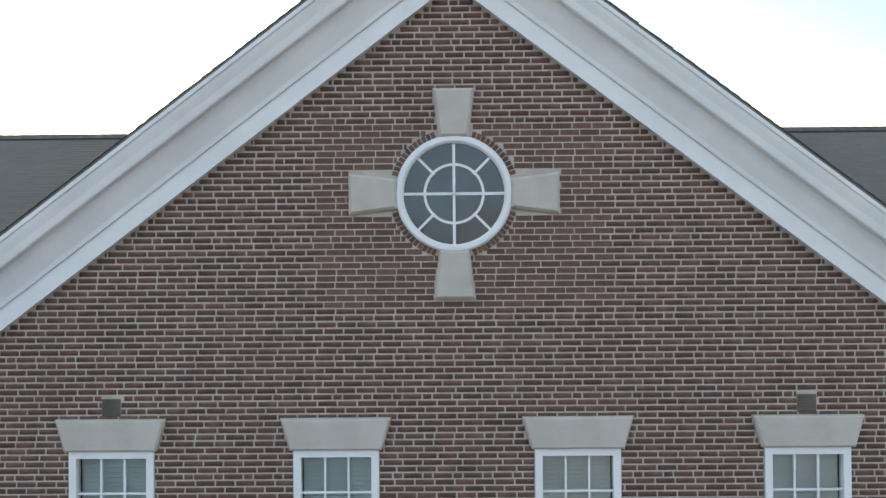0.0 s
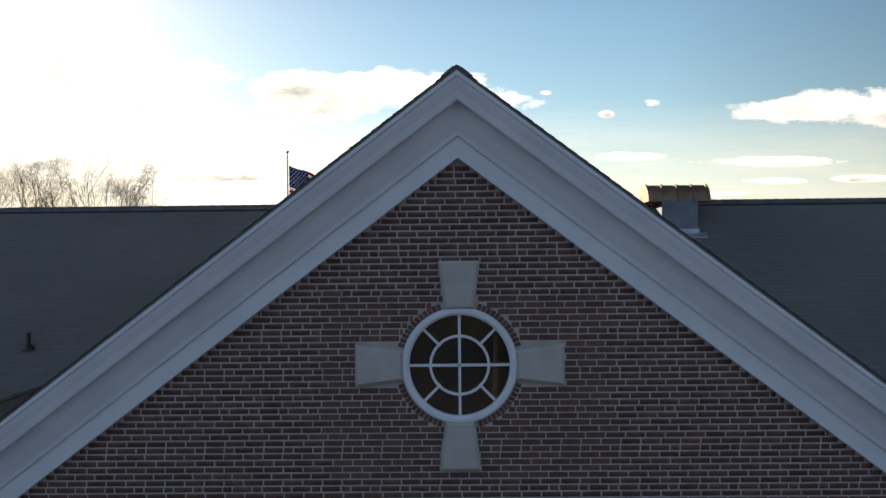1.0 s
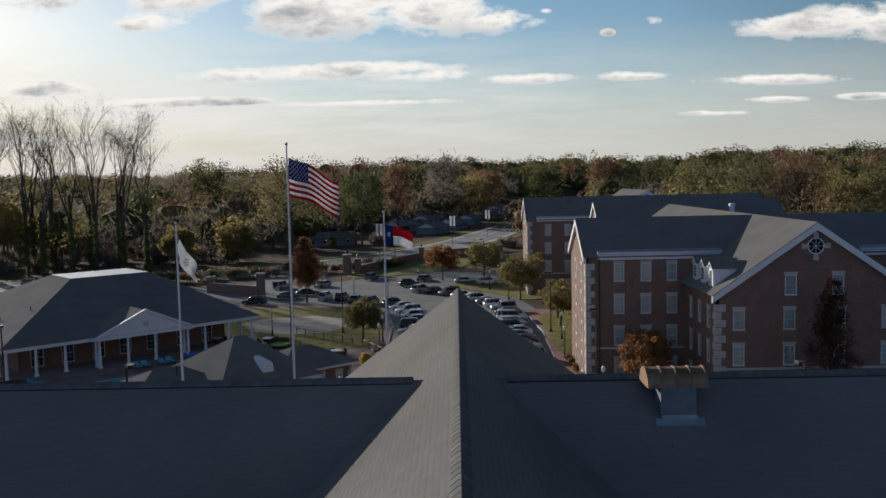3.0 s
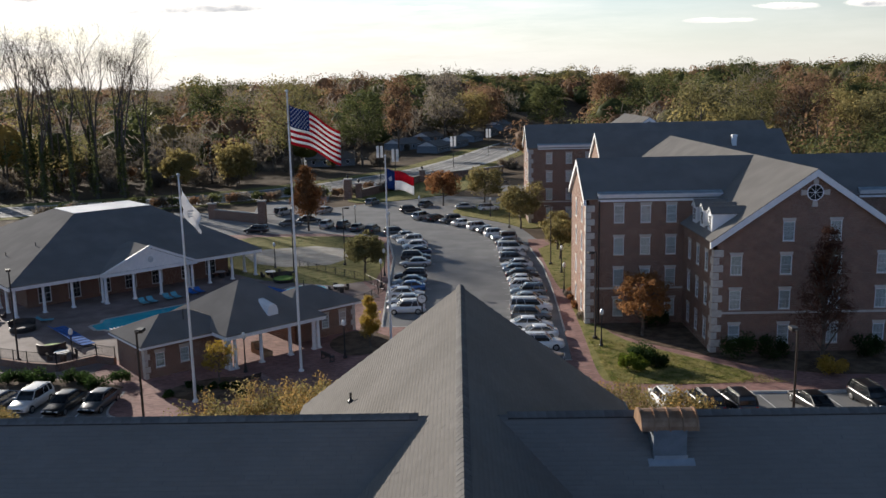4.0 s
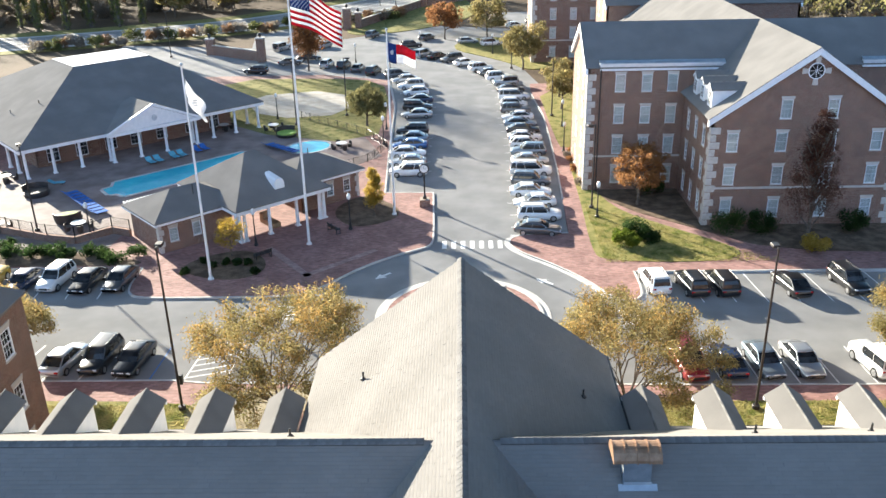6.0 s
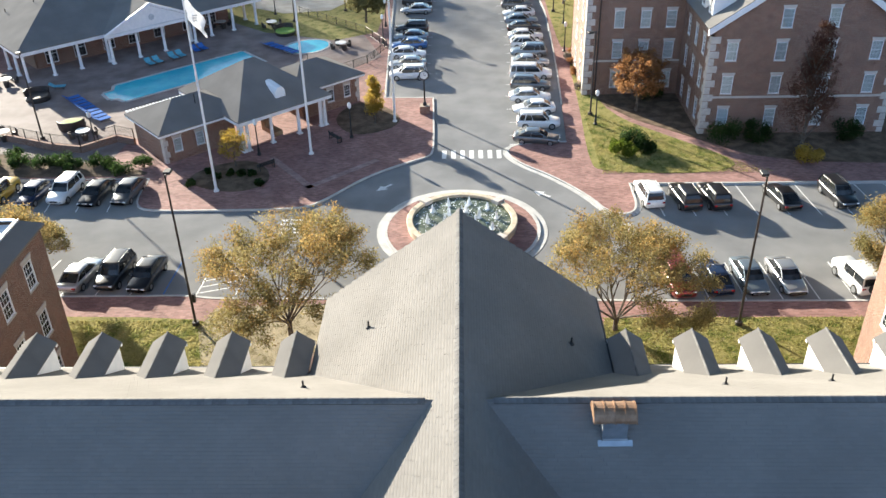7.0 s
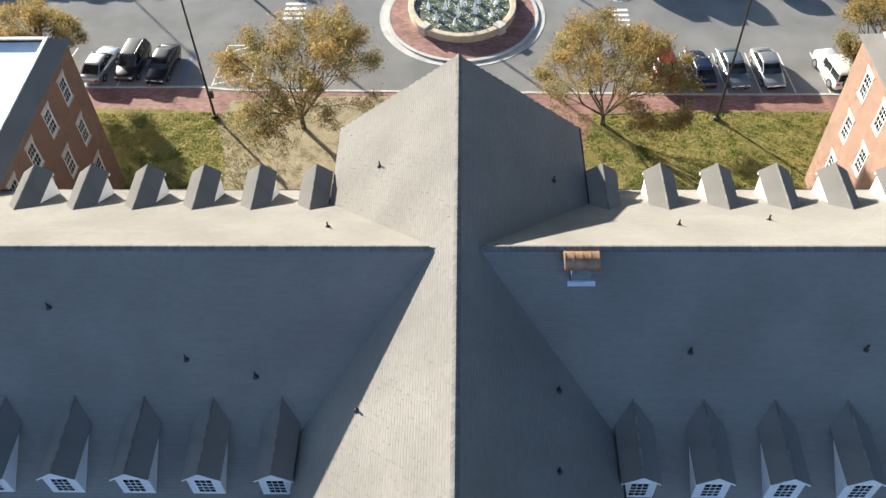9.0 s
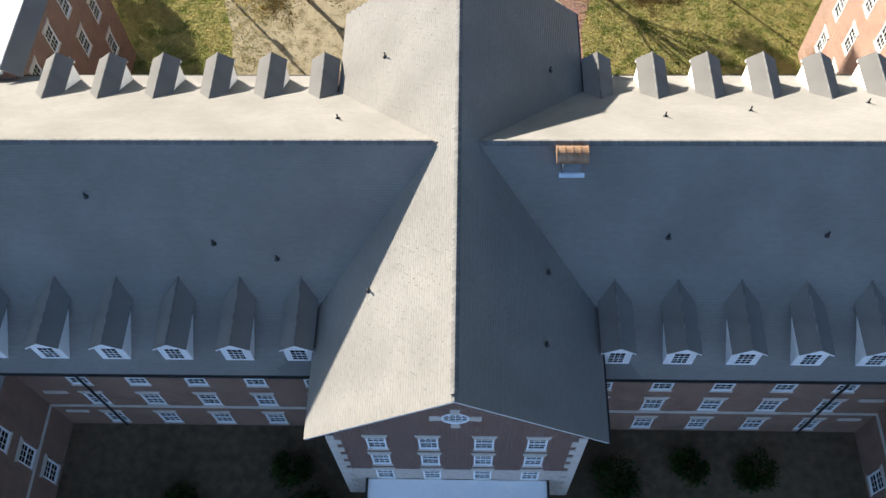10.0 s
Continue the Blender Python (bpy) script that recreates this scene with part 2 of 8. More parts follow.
M = dict(
    brick=surface("brick_wall", (0.185, 0.088, 0.060), (0.272, 0.133, 0.092), scale=1.3, rough=0.9, bump=0.35, fine=30, kind="brick", mortar=(0.34, 0.27, 0.21), gap=0.009),
    brick_piece=surface("brick_face", (0.112, 0.058, 0.044), (0.178, 0.090, 0.068), scale=6, rough=0.9, bump=0.25, fine=120, jit=0.24),
    brick_rest=surface("brick_face_joined", (0.112, 0.058, 0.044), (0.178, 0.090, 0.068), scale=6, rough=0.9, bump=0.25, fine=120, jit=0.24, kind="island"),
    mortar=surface("mortar", (0.43, 0.375, 0.33), (0.54, 0.475, 0.42), scale=4, rough=0.95, bump=0.3, fine=150),
    stone=surface("cast_limestone", (0.47, 0.425, 0.375), (0.56, 0.515, 0.465), scale=3, rough=0.85, bump=0.12, fine=90),
    white=surface("white_paint", (0.72, 0.73, 0.74), (0.80, 0.80, 0.80), scale=2, rough=0.5, bump=0.03, fine=60),
    vinyl=surface("white_vinyl_frame", (0.76, 0.78, 0.80), (0.82, 0.83, 0.84), scale=2, rough=0.35, bump=0.0, fine=30),
    shingle=surface("asphalt_shingle_tab", (0.19, 0.179, 0.166), (0.224, 0.211, 0.196), scale=0.3, rough=1.0, bump=0.12, fine=60, jit=0.035, kind="island", spec=0.05, grit=0.25),
    shingle_far=surface("asphalt_shingle", (0.174, 0.166, 0.157), (0.21, 0.20, 0.188), scale=0.35, rough=1.0, bump=0.3, fine=14, spec=0.05, grit=0.25),
    shingle_plain=surface("small_slope_shingle", (0.165, 0.157, 0.147), (0.202, 0.191, 0.178), scale=0.6, rough=1.0, bump=0.3, fine=30, spec=0.05, grit=0.25),
    membrane=surface("white_roof_membrane", (0.74, 0.76, 0.78), (0.84, 0.85, 0.86), scale=0.5, rough=0.6, bump=0.05, fine=8),
    metal_pale=surface("weathered_zinc", (0.42, 0.47, 0.52), (0.55, 0.60, 0.64), scale=2, rough=0.4, bump=0.05, fine=30, metal=0.6),
    metal_dark=surface("dark_bronze_metal", (0.035, 0.03, 0.028), (0.06, 0.05, 0.045), scale=4, rough=0.5, bump=0.03, fine=50, metal=0.3),
    black=surface("black_painted_metal", (0.012, 0.012, 0.013), (0.025, 0.025, 0.026), scale=4, rough=0.45, bump=0.03, fine=50),
    copper=surface("weathered_copper", (0.25, 0.145, 0.085), (0.38, 0.235, 0.15), scale=3, rough=0.55, bump=0.05, fine=30, metal=0.55),
    pole=surface("white_fibreglass_pole", (0.66, 0.67, 0.66), (0.76, 0.76, 0.75), scale=2, rough=0.35, bump=0.0, fine=20),
    asphalt=surface("asphalt", (0.20, 0.20, 0.197), (0.265, 0.262, 0.255), scale=0.25, rough=0.95, bump=0.2, fine=60, spec=0.25, grit=0.3),
    concrete=surface("concrete", (0.42, 0.41, 0.39), (0.54, 0.53, 0.50), scale=1.0, rough=0.9, bump=0.1, fine=60),
    line=surface("road_paint", (0.62, 0.62, 0.60), (0.76, 0.76, 0.74), scale=3, rough=0.7, bump=0.05, fine=50),
    blue_line=surface("blue_road_paint", (0.05, 0.14, 0.36), (0.08, 0.2, 0.45), scale=3, rough=0.7, bump=0.05, fine=50),
    paver=surface("clay_pavers", (0.27, 0.135, 0.115), (0.40, 0.215, 0.185), scale=0.5, rough=0.9, bump=0.2, fine=12, kind="pave", rows=(0.4, 0.2), mortar=(0.24, 0.16, 0.14)),
    pale_paver=surface("pale_clay_pavers", (0.36, 0.23, 0.20), (0.46, 0.31, 0.275), scale=0.5, rough=0.9, bump=0.2, fine=12, kind="pave", rows=(0.4, 0.2), mortar=(0.26, 0.19, 0.17)),
    deck=surface("stamped_pool_deck", (0.18, 0.13, 0.115), (0.27, 0.21, 0.19), scale=0.4, rough=0.8, bump=0.06, fine=8, spec=0.25, grit=0.3),
    grass=surface("autumn_lawn", (0.085, 0.105, 0.022), (0.25, 0.22, 0.08), scale=0.9, rough=0.95, bump=0.9, fine=14, spread=1.1, spec=0.1),
    lead=surface("grey_lead", (0.16, 0.18, 0.20), (0.24, 0.26, 0.28), scale=2, rough=0.6, bump=0.05, fine=30, metal=0.3),
    straw=surface("pine_straw", (0.15, 0.125, 0.065), (0.36, 0.305, 0.205), scale=1.2, rough=0.95, bump=0.9, fine=16, spread=1.2, spec=0.1),
    mulch=surface("mulch", (0.085, 0.06, 0.042), (0.18, 0.13, 0.09), scale=0.9, rough=0.95, bump=0.6, fine=18, spread=0.5, spec=0.1),
    ground=surface("forest_floor", (0.08, 0.058, 0.038), (0.155, 0.112, 0.075), scale=0.05, rough=0.95, bump=0.5, fine=2, spread=0.5, spec=0.1),
    sand=surface("sand", (0.31, 0.285, 0.245), (0.41, 0.38, 0.335), scale=0.6, rough=0.95, bump=0.2, fine=20),
    water=surface("pool_water", (0.04, 0.46, 0.58), (0.07, 0.56, 0.64), scale=0.6, rough=0.08, bump=0.25, fine=3, spec=0.12),
    basin=surface("fountain_water", (0.045, 0.06, 0.04), (0.16, 0.175, 0.12), scale=1.6, rough=0.22, bump=0.9, fine=7, spread=0.8, spec=0.3),
    spray=surface("white_water", (0.75, 0.78, 0.80), (0.88, 0.9, 0.9), scale=6, rough=0.4, bump=0.5, fine=25),
    bark=surface("bark", (0.07, 0.055, 0.042), (0.16, 0.13, 0.105), scale=3, rough=0.95, bump=0.6, fine=25),
    blind=surface("window_blind", (0.66, 0.67, 0.66), (0.76, 0.77, 0.76), scale=2, rough=0.8, bump=0.0, fine=30),
    # near-black colour painted in for the unlit depth of the rooms
    dark=surface("painted_room_dark", (0.02, 0.02, 0.022), (0.05, 0.05, 0.05), scale=1, rough=0.9, bump=0.0, fine=5),
    rubber=surface("tyre_rubber", (0.012, 0.012, 0.012), (0.03, 0.03, 0.03), scale=8, rough=0.85, bump=0.1, fine=60),
    alloy=surface("wheel_alloy", (0.35, 0.36, 0.37), (0.5, 0.5, 0.5), scale=6, rough=0.35, bump=0.0, fine=30, metal=0.8),
    carglass=surface("tinted_car_glass", (0.012, 0.014, 0.016), (0.03, 0.034, 0.038), scale=1, rough=0.05, bump=0.0, fine=5, spec=0.5),
    lamp_globe=surface("milky_lamp_globe", (0.70, 0.70, 0.68), (0.8, 0.8, 0.78), scale=3, rough=0.3, bump=0.0, fine=10),
    red_light=surface("red_tail_light", (0.25, 0.01, 0.01), (0.4, 0.02, 0.02), scale=3, rough=0.2, bump=0.0, fine=10),
    head_light=surface("clear_head_light", (0.6, 0.62, 0.64), (0.75, 0.76, 0.78), scale=3, rough=0.15, bump=0.0, fine=10),
    blue_cloth=surface("blue_sling_fabric", (0.03, 0.11, 0.36), (0.055, 0.17, 0.46), scale=3, rough=0.9, bump=0.1, fine=60, spec=0.08),
    aqua_cloth=surface("aqua_sling_fabric", (0.08, 0.32, 0.42), (0.14, 0.42, 0.5), scale=3, rough=0.8, bump=0.1, fine=60),
    lime_cloth=surface("lime_cloth", (0.22, 0.36, 0.06), (0.34, 0.48, 0.1), scale=3, rough=0.8, bump=0.1, fine=60),
    red_cloth=leaf_material("red_flag_cloth", (0.42, 0.02, 0.035), (0.55, 0.03, 0.05), 0.0, 3.0, 0.45),
    white_cloth=leaf_material("white_flag_cloth", (0.74, 0.74, 0.74), (0.82, 0.82, 0.82), 0.0, 3.0, 0.45),
    navy_cloth=leaf_material("navy_flag_cloth", (0.022, 0.05, 0.17), (0.035, 0.075, 0.22), 0.0, 3.0, 0.45),
    wood=surface("stained_timber", (0.30, 0.19, 0.10), (0.42, 0.28, 0.16), scale=2, rough=0.7, bump=0.1, fine=40),
    hedge=leaf_material("evergreen_leaves", (0.022, 0.045, 0.014), (0.05, 0.085, 0.025)),
    lime_leaf=leaf_material("lime_leaves", (0.10, 0.14, 0.02), (0.2, 0.24, 0.04)),
    gold_leaf=leaf_material("olive_gold_leaves", (0.21, 0.18, 0.075), (0.36, 0.285, 0.125), 0.32, 0.5, 0.45),
    toplit_amber_leaf=leaf_material("sunlit_amber_leaves", (0.31, 0.20, 0.07), (0.44, 0.29, 0.11), 0.28, 0.5, 0.5),
    yellow_leaf=leaf_material("yellow_leaves", (0.34, 0.23, 0.04), (0.48, 0.35, 0.09)),
    orange_leaf=leaf_material("orange_leaves", (0.24, 0.12, 0.05), (0.39, 0.20, 0.09), 0.25),
    rust_leaf=leaf_material("rust_leaves", (0.22, 0.10, 0.045), (0.38, 0.19, 0.085), 0.25),
    dark_leaf=leaf_material("dark_red_leaves", (0.085, 0.042, 0.03), (0.15, 0.075, 0.05)),
    # woodland leaf colours, lightened and greyed in place of distance haze
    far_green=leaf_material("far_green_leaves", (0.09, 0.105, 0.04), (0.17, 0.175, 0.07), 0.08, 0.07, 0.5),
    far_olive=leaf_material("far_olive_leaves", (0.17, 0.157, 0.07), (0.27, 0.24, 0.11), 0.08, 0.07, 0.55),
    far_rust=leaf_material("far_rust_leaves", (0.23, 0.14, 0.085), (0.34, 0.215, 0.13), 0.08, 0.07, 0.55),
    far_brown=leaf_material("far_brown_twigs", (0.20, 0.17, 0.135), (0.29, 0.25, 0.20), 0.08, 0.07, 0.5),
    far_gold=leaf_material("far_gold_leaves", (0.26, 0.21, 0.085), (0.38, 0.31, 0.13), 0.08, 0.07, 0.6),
    blade=leaf_material("grass_blades", (0.18, 0.195, 0.05), (0.40, 0.335, 0.14), 0.3, 0.9, 0.5),
    litter=leaf_material("fallen_leaves", (0.24, 0.19, 0.12), (0.46, 0.39, 0.28), 0.35, 1.2, 0.3),
    glass=glass_material("window_glass"),
)


# ---- building helpers
def to_mesh(name, bm, material):
    me = bpy.data.meshes.new(name)
    bm.to_mesh(me)
    bm.free()
    if material:
        me.materials.append(material)
    return me


def attach(ob, parent, m=None):
    if parent is not None:
        ob.parent = parent
        if parent.parent is None:
            ob.matrix_parent_inverse = parent.matrix_basis.inverted()
    if m is not None:
        ob.matrix_basis = m
    return ob


def put(name, me, parent=None, m=None, label=""):
    return tagged(attach(new(name, me), parent, m), label)


def part(name, bm, material, parent=None, label="", m=None):
    return put(name, to_mesh(name, bm, material), parent, m, label)


def thing(name, label, category, group="", kind="", at=(0, 0, 0)):
    ob = new(name)
    ob.empty_display_size = 0.3
    ob.matrix_basis = pose(*at)
    return tagged(ob, label, category, group, kind)


def box(bm, x0, x1, y0, y1, z0, z1, bevel=0.0, m=None):
    r = bmesh.ops.create_cube(bm, size=1.0)
    vs = r["verts"]
    for v in vs:
        v.co = Vector(((x0 + x1) / 2 + v.co.x * (x1 - x0), (y0 + y1) / 2 + v.co.y * (y1 - y0), (z0 + z1) / 2 + v.co.z * (z1 - z0)))
    if bevel:
        es = list({e for v in vs for e in v.link_edges})
        vs = bmesh.ops.bevel(bm, geom=es, offset=bevel, segments=1, affect="EDGES")["verts"]
    if m is not None:
        bmesh.ops.transform(bm, matrix=m, verts=list(vs))
    return bm


def rod(bm, a, b, r0, r1=None, seg=8, caps=True):
    a, b = Vector(a), Vector(b)
    r1 = r0 if r1 is None else r1
    q = (b - a).to_track_quat("Z", "Y").to_matrix()
    rings = []
    for c, r in ((a, r0), (b, r1)):
        rings.append([bm.verts.new(c + q @ Vector((r * math.cos(k * math.tau / seg), r * math.sin(k * math.tau / seg), 0))) for k in range(seg)])
    for k in range(seg):
        bm.faces.new((rings[0][k], rings[0][(k + 1) % seg], rings[1][(k + 1) % seg], rings[1][k]))
    if caps:
        bm.faces.new(rings[0][::-1])
        bm.faces.new(rings[1])
    return bm


def lathe(bm, profile, seg=16, at=(0, 0, 0)):
    """Turns a profile of (radius, height) about the upright axis."""
    rings = []
    for r, z in profile:
        rings.append([bm.verts.new((at[0] + r * math.cos(k * math.tau / seg), at[1] + r * math.sin(k * math.tau / seg), at[2] + z)) for k in range(seg)])
    for i in range(len(rings) - 1):
        for k in range(seg):
            bm.faces.new((rings[i][k], rings[i][(k + 1) % seg], rings[i + 1][(k + 1) % seg], rings[i + 1][k]))
    bm.faces.new(rings[0][::-1])
    bm.faces.new(rings[-1])
    return bm


def fill(bm, loops, back):
    """A flat plate with holes: closed loops of 3D points, thickened by the vector back."""
    edges = []
    for loop in loops:
        vs = [bm.verts.new(p) for p in loop]
        edges += [bm.edges.new((vs[k], vs[(k + 1) % len(vs)])) for k in range(len(vs))]
    faces = [g for g in bmesh.ops.triangle_fill(bm, use_beauty=True, use_dissolve=False, edges=edges)["geom"] if isinstance(g, bmesh.types.BMFace)]
    r = bmesh.ops.extrude_face_region(bm, geom=faces)
    bmesh.ops.translate(bm, vec=back, verts=[g for g in r["geom"] if isinstance(g, bmesh.types.BMVert)])
    bmesh.ops.recalc_face_normals(bm, faces=bm.faces[:])
    return bm


def slab(bm, pts, z0, z1):
    return fill(bm, [[(x, y, z1) for x, y in pts]], (0, 0, z0 - z1))


def rect(u0, u1, v0, v1):
    return [(u0, v0), (u1, v0), (u1, v1), (u0, v1)]


def circle(cu, cv, r, seg=48):
    return [(cu + r * math.cos(k * math.tau / seg), cv + r * math.sin(k * math.tau / seg)) for k in range(seg)]


def wall(name, parent, origin, angle, outer, holes, thick=0.3, material=None, label=""):
    """A wall drawn in (u, v): u runs along the wall, v up; at angle 0 it faces -y, and u runs along x."""
    c, s = math.cos(radians(angle)), math.sin(radians(angle))
    at = lambda u, v: (origin[0] + u * c, origin[1] + u * s, origin[2] + v)  # noqa: E731
    bm = bmesh.new()
    fill(bm, [[at(u, v) for u, v in loop] for loop in [outer, *holes]], (-s * thick, c * thick, 0))
    return part(name, bm, material or M["brick"], parent, label)


def prism(bm, pts, vec):
    """A convex polygon of 3D points pushed along vec."""
    a = [bm.verts.new(p) for p in pts]
    b = [bm.verts.new(Vector(p) + Vector(vec)) for p in pts]
    n = len(a)
    bm.faces.new(a)
    bm.faces.new(b[::-1])
    for k in range(n):
        bm.faces.new((a[k], b[k], b[(k + 1) % n], a[(k + 1) % n]))
    bmesh.ops.recalc_face_normals(bm, faces=bm.faces[:])
    return bm


# ---- sash windows: shared meshes by size
WINDOWS = {}


def window_set(w, h, cols=3, rows=4):
    key = (w, h, cols, rows)
    if key in WINDOWS:
        return WINDOWS[key]
    f = 0.075
    bm = bmesh.new()
    box(bm, -w / 2, -w / 2 + f, -0.012, 0.10, 0, h), box(bm, w / 2 - f, w / 2, -0.012, 0.10, 0, h)
    box(bm, -w / 2 + f, w / 2 - f, -0.012, 0.10, h - f, h), box(bm, -w / 2 + f, w / 2 - f, -0.012, 0.10, 0, f)
    box(bm, -w / 2 + f, w / 2 - f, 0.02, 0.09, h / 2 - 0.03, h / 2 + 0.03)
    frame_me = to_mesh("window", bm, M["vinyl"])
    bm = bmesh.new()
    iw, ih = w - 2 * f, h - 2 * f
    for k in range(1, cols):
        x = -iw / 2 + iw * k / cols
        box(bm, x - 0.011, x + 0.011, 0.035, 0.055, f, h - f)
    for k in range(1, rows):
        if k * 2 != rows:
            z = f + ih * k / rows
            box(bm, -iw / 2, iw / 2, 0.036, 0.054, z - 0.011, z + 0.011)
    bars = to_mesh("glazing_grid", bm, M["vinyl"])
    bm = bmesh.new()
    box(bm, -iw / 2, iw / 2, 0.056, 0.062, f, h - f)
    pane = to_mesh("pane", bm, M["glass"])
    bm = bmesh.new()
    for k in range(int(ih / 0.05)):
        box(bm, -iw / 2 + 0.01, iw / 2 - 0.01, 0.115, 0.122, f + k * 0.05 + 0.001, f + k * 0.05 + 0.0485)
    blind = to_mesh("blind", bm, M["blind"])
    # plate behind the glass; its dark colour stands in for room shade
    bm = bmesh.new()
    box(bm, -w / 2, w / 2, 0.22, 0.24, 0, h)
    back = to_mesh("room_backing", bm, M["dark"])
    bm = bmesh.new()
    prism(bm, [(-w / 2 - 0.035, -0.06, h), (w / 2 + 0.035, -0.06, h), (w / 2 + 0.13, -0.06, h + 0.325), (-w / 2 - 0.13, -0.06, h + 0.325)], (0, 0.14, 0))
    es = [e for e in bm.edges if all(v.co.y < -0.05 for v in e.verts)]
    bmesh.ops.bevel(bm, geom=es, offset=0.022, segments=1, affect="EDGES")
    lintel = to_mesh("lintel", bm, M["stone"])
    bm = bmesh.new()
    box(bm, -w / 2 - 0.06, w / 2 + 0.06, -0.06, 0.1, -0.1, 0.0, bevel=0.012)
    sill = to_mesh("window_sill", bm, M["stone"])
    WINDOWS[key] = dict(window=frame_me, glazing_grid=bars, pane=pane, blind=blind, room_backing=back, lintel=lintel, window_sill=sill)
    return WINDOWS[key]


def window(parent, at, angle, w, h, blind=True, cols=3, rows=4, lintel=True):
    ms = window_set(w, h, cols, rows)
    ob = put("window", ms["window"], parent, pose(*at, 0, 0, angle), "white double-hung sash window with a stone lintel")
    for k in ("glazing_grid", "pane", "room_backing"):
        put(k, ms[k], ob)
    ob.children[1].visible_shadow = False
    if blind:
        put("blind", ms["blind"], ob, None, "lowered pale slatted blind")
    if lintel:
        put("lintel", ms["lintel"], ob, None, "cast stone trapezoid lintel")
        put("window_sill", ms["window_sill"], ob, None, "cast stone sill")
    return ob


def arch_hole(x, z, w, h):
    return rect(x - w / 2, x + w / 2, z, z + h)


# ---- the near hall: a long block with a cross wing whose gable faces the camera
SLOPE, RIDGE, WING_X, FRONT, BACK = 0.755, 18.71, 6.45, -0.335, 24.2
MAIN_SLOPE, MAIN_RIDGE, MAIN_Y = 0.657, 18.05, 12.15
COURT = 3.6
hall = thing("residence_hall", "red brick residence hall with grey shingle roof and white trim", "building")
ZC = 15.72
GABLE_ROWS = (13.13, 10.62, 8.1, 5.6)
GABLE_X = (-3.51, -1.22, 1.23, 3.55)
GW, GH = 0.865, 1.62


def gable_wall():
    outer = [(-5.6, 0.0), (5.6, 0.0), (5.6, 13.7), (0.0, 13.7 + 5.6 * SLOPE - 0.0), (-5.6, 13.7)]
    holes = [circle(0, ZC, 0.575)] + [arch_hole(x, z - GH, GW, GH) for x in GABLE_X for z in GABLE_ROWS]
    return wall("wall", hall, (0, 0.012, 0), 0, outer, holes, 0.3, M["mortar"], "red brick gable wall with pale mortar")


def brick_spans(z, half):
    """The free stretches of a brick course whose middle is at height z."""
    lim = min(5.6, (17.86 - z - half) / SLOPE)
    if lim < 0.05:
        return []
    cuts = []
    d = abs(z - ZC)
    if d < 0.676:
        r = math.sqrt(0.676**2 - d * d)
        cuts.append((-r, r))
    if 0.55 < d < 1.075:
        w = 0.15 + (d - 0.57) / 0.5 * 0.062 + 0.006
        cuts.append((-w, w))
    if d < 0.215:
        cuts += [(-1.07, -0.5), (0.5, 1.07)]
    for x in GABLE_X:
        for top in GABLE_ROWS:
            if top - GH - 0.1 < z < top:
                cuts.append((x - GW / 2 - 0.07, x + GW / 2 + 0.07) if z < top - GH else (x - GW / 2 - 0.008, x + GW / 2 + 0.008))
            elif top <= z < top + 0.325:
                w = GW / 2 + 0.035 + (z - top) / 0.325 * 0.095 + 0.008
                cuts.append((x - w, x + w))
    for x in (-3.51, 3.55):
        if 13.47 < z < 13.67:
            cuts.append((x - 0.1, x + 0.1))
    spans, at = [], -lim
    for a, b in sorted(cuts):
        if a > at:
            spans.append((at, min(a, lim)))
        at = max(at, b)
    if at < lim:
        spans.append((at, lim))
    return [(max(-lim, a), min(lim, b)) for a, b in spans if b - a > 0.03 and a < lim and b > -lim]


def lay_bricks():
    """Courses of stretchers, every sixth with headers between; those round the window are single pieces."""
    rng = random.Random(4)
    course, joint = 0.0668, 0.0125
    shared, many = {}, []
    count = 0
    n0 = int(8.2 / course)
    for i in range(n0, int(17.9 / course)):
        z = i * course + course / 2
        x, flemish, k = -6.0 - (0.1015 if i % 2 else 0.0) + rng.uniform(-0.028, 0.028), i % 6 == 0, 0
        spans = brick_spans(z, course / 2)
        while x < 6.0:
            step = 0.1015 if flemish and k % 2 else 0.203
            a, b = x + joint / 2, x + step - joint / 2
            x, k = x + step, k + 1
            for s, e in spans:
                p, q = max(a, s), min(b, e)
                if q - p < 0.02:
                    continue
                out = 0.0035 + rng.random() * 0.0025
                near = abs(p) < 1.45 and 14.55 < z < 16.9 and count < 290
                if near:
                    w = round(q - p, 3)
                    if w not in shared:
                        bm = bmesh.new()
                        box(bm, 0, w, -0.012, 0.02, -0.0267, 0.0267, bevel=0.003)
                        shared[w] = to_mesh("brick", bm, M["brick_piece"])
                    single_bricks.append((shared[w], (p, 0.012 - out + 0.012, z)))
                    count += 1
                else:
                    many.append((p, q, z - 0.0267, z + 0.0267, 0.012 - out))
    arr = np.array(many)
    n = len(arr)
    p, q, z0, z1, y = arr.T
    e = 0.0025
    zero = np.full(n, 0.03)
    back = np.stack([np.stack(c, -1) for c in ((p, zero, z0), (q, zero, z0), (q, zero, z1), (p, zero, z1))], 1)
    face = np.stack([np.stack(c, -1) for c in ((p + e, y, z0 + e), (q - e, y, z0 + e), (q - e, y, z1 - e), (p + e, y, z1 - e))], 1)
    verts = np.concatenate([back, face], 1).reshape(-1, 3)
    quad = np.array([(4, 5, 6, 7), (0, 1, 5, 4), (1, 2, 6, 5), (2, 3, 7, 6), (3, 0, 4, 7)])
    faces = (quad[None] + 8 * np.arange(n)[:, None, None]).reshape(-1, 4)
    return verts, faces


single_bricks = []
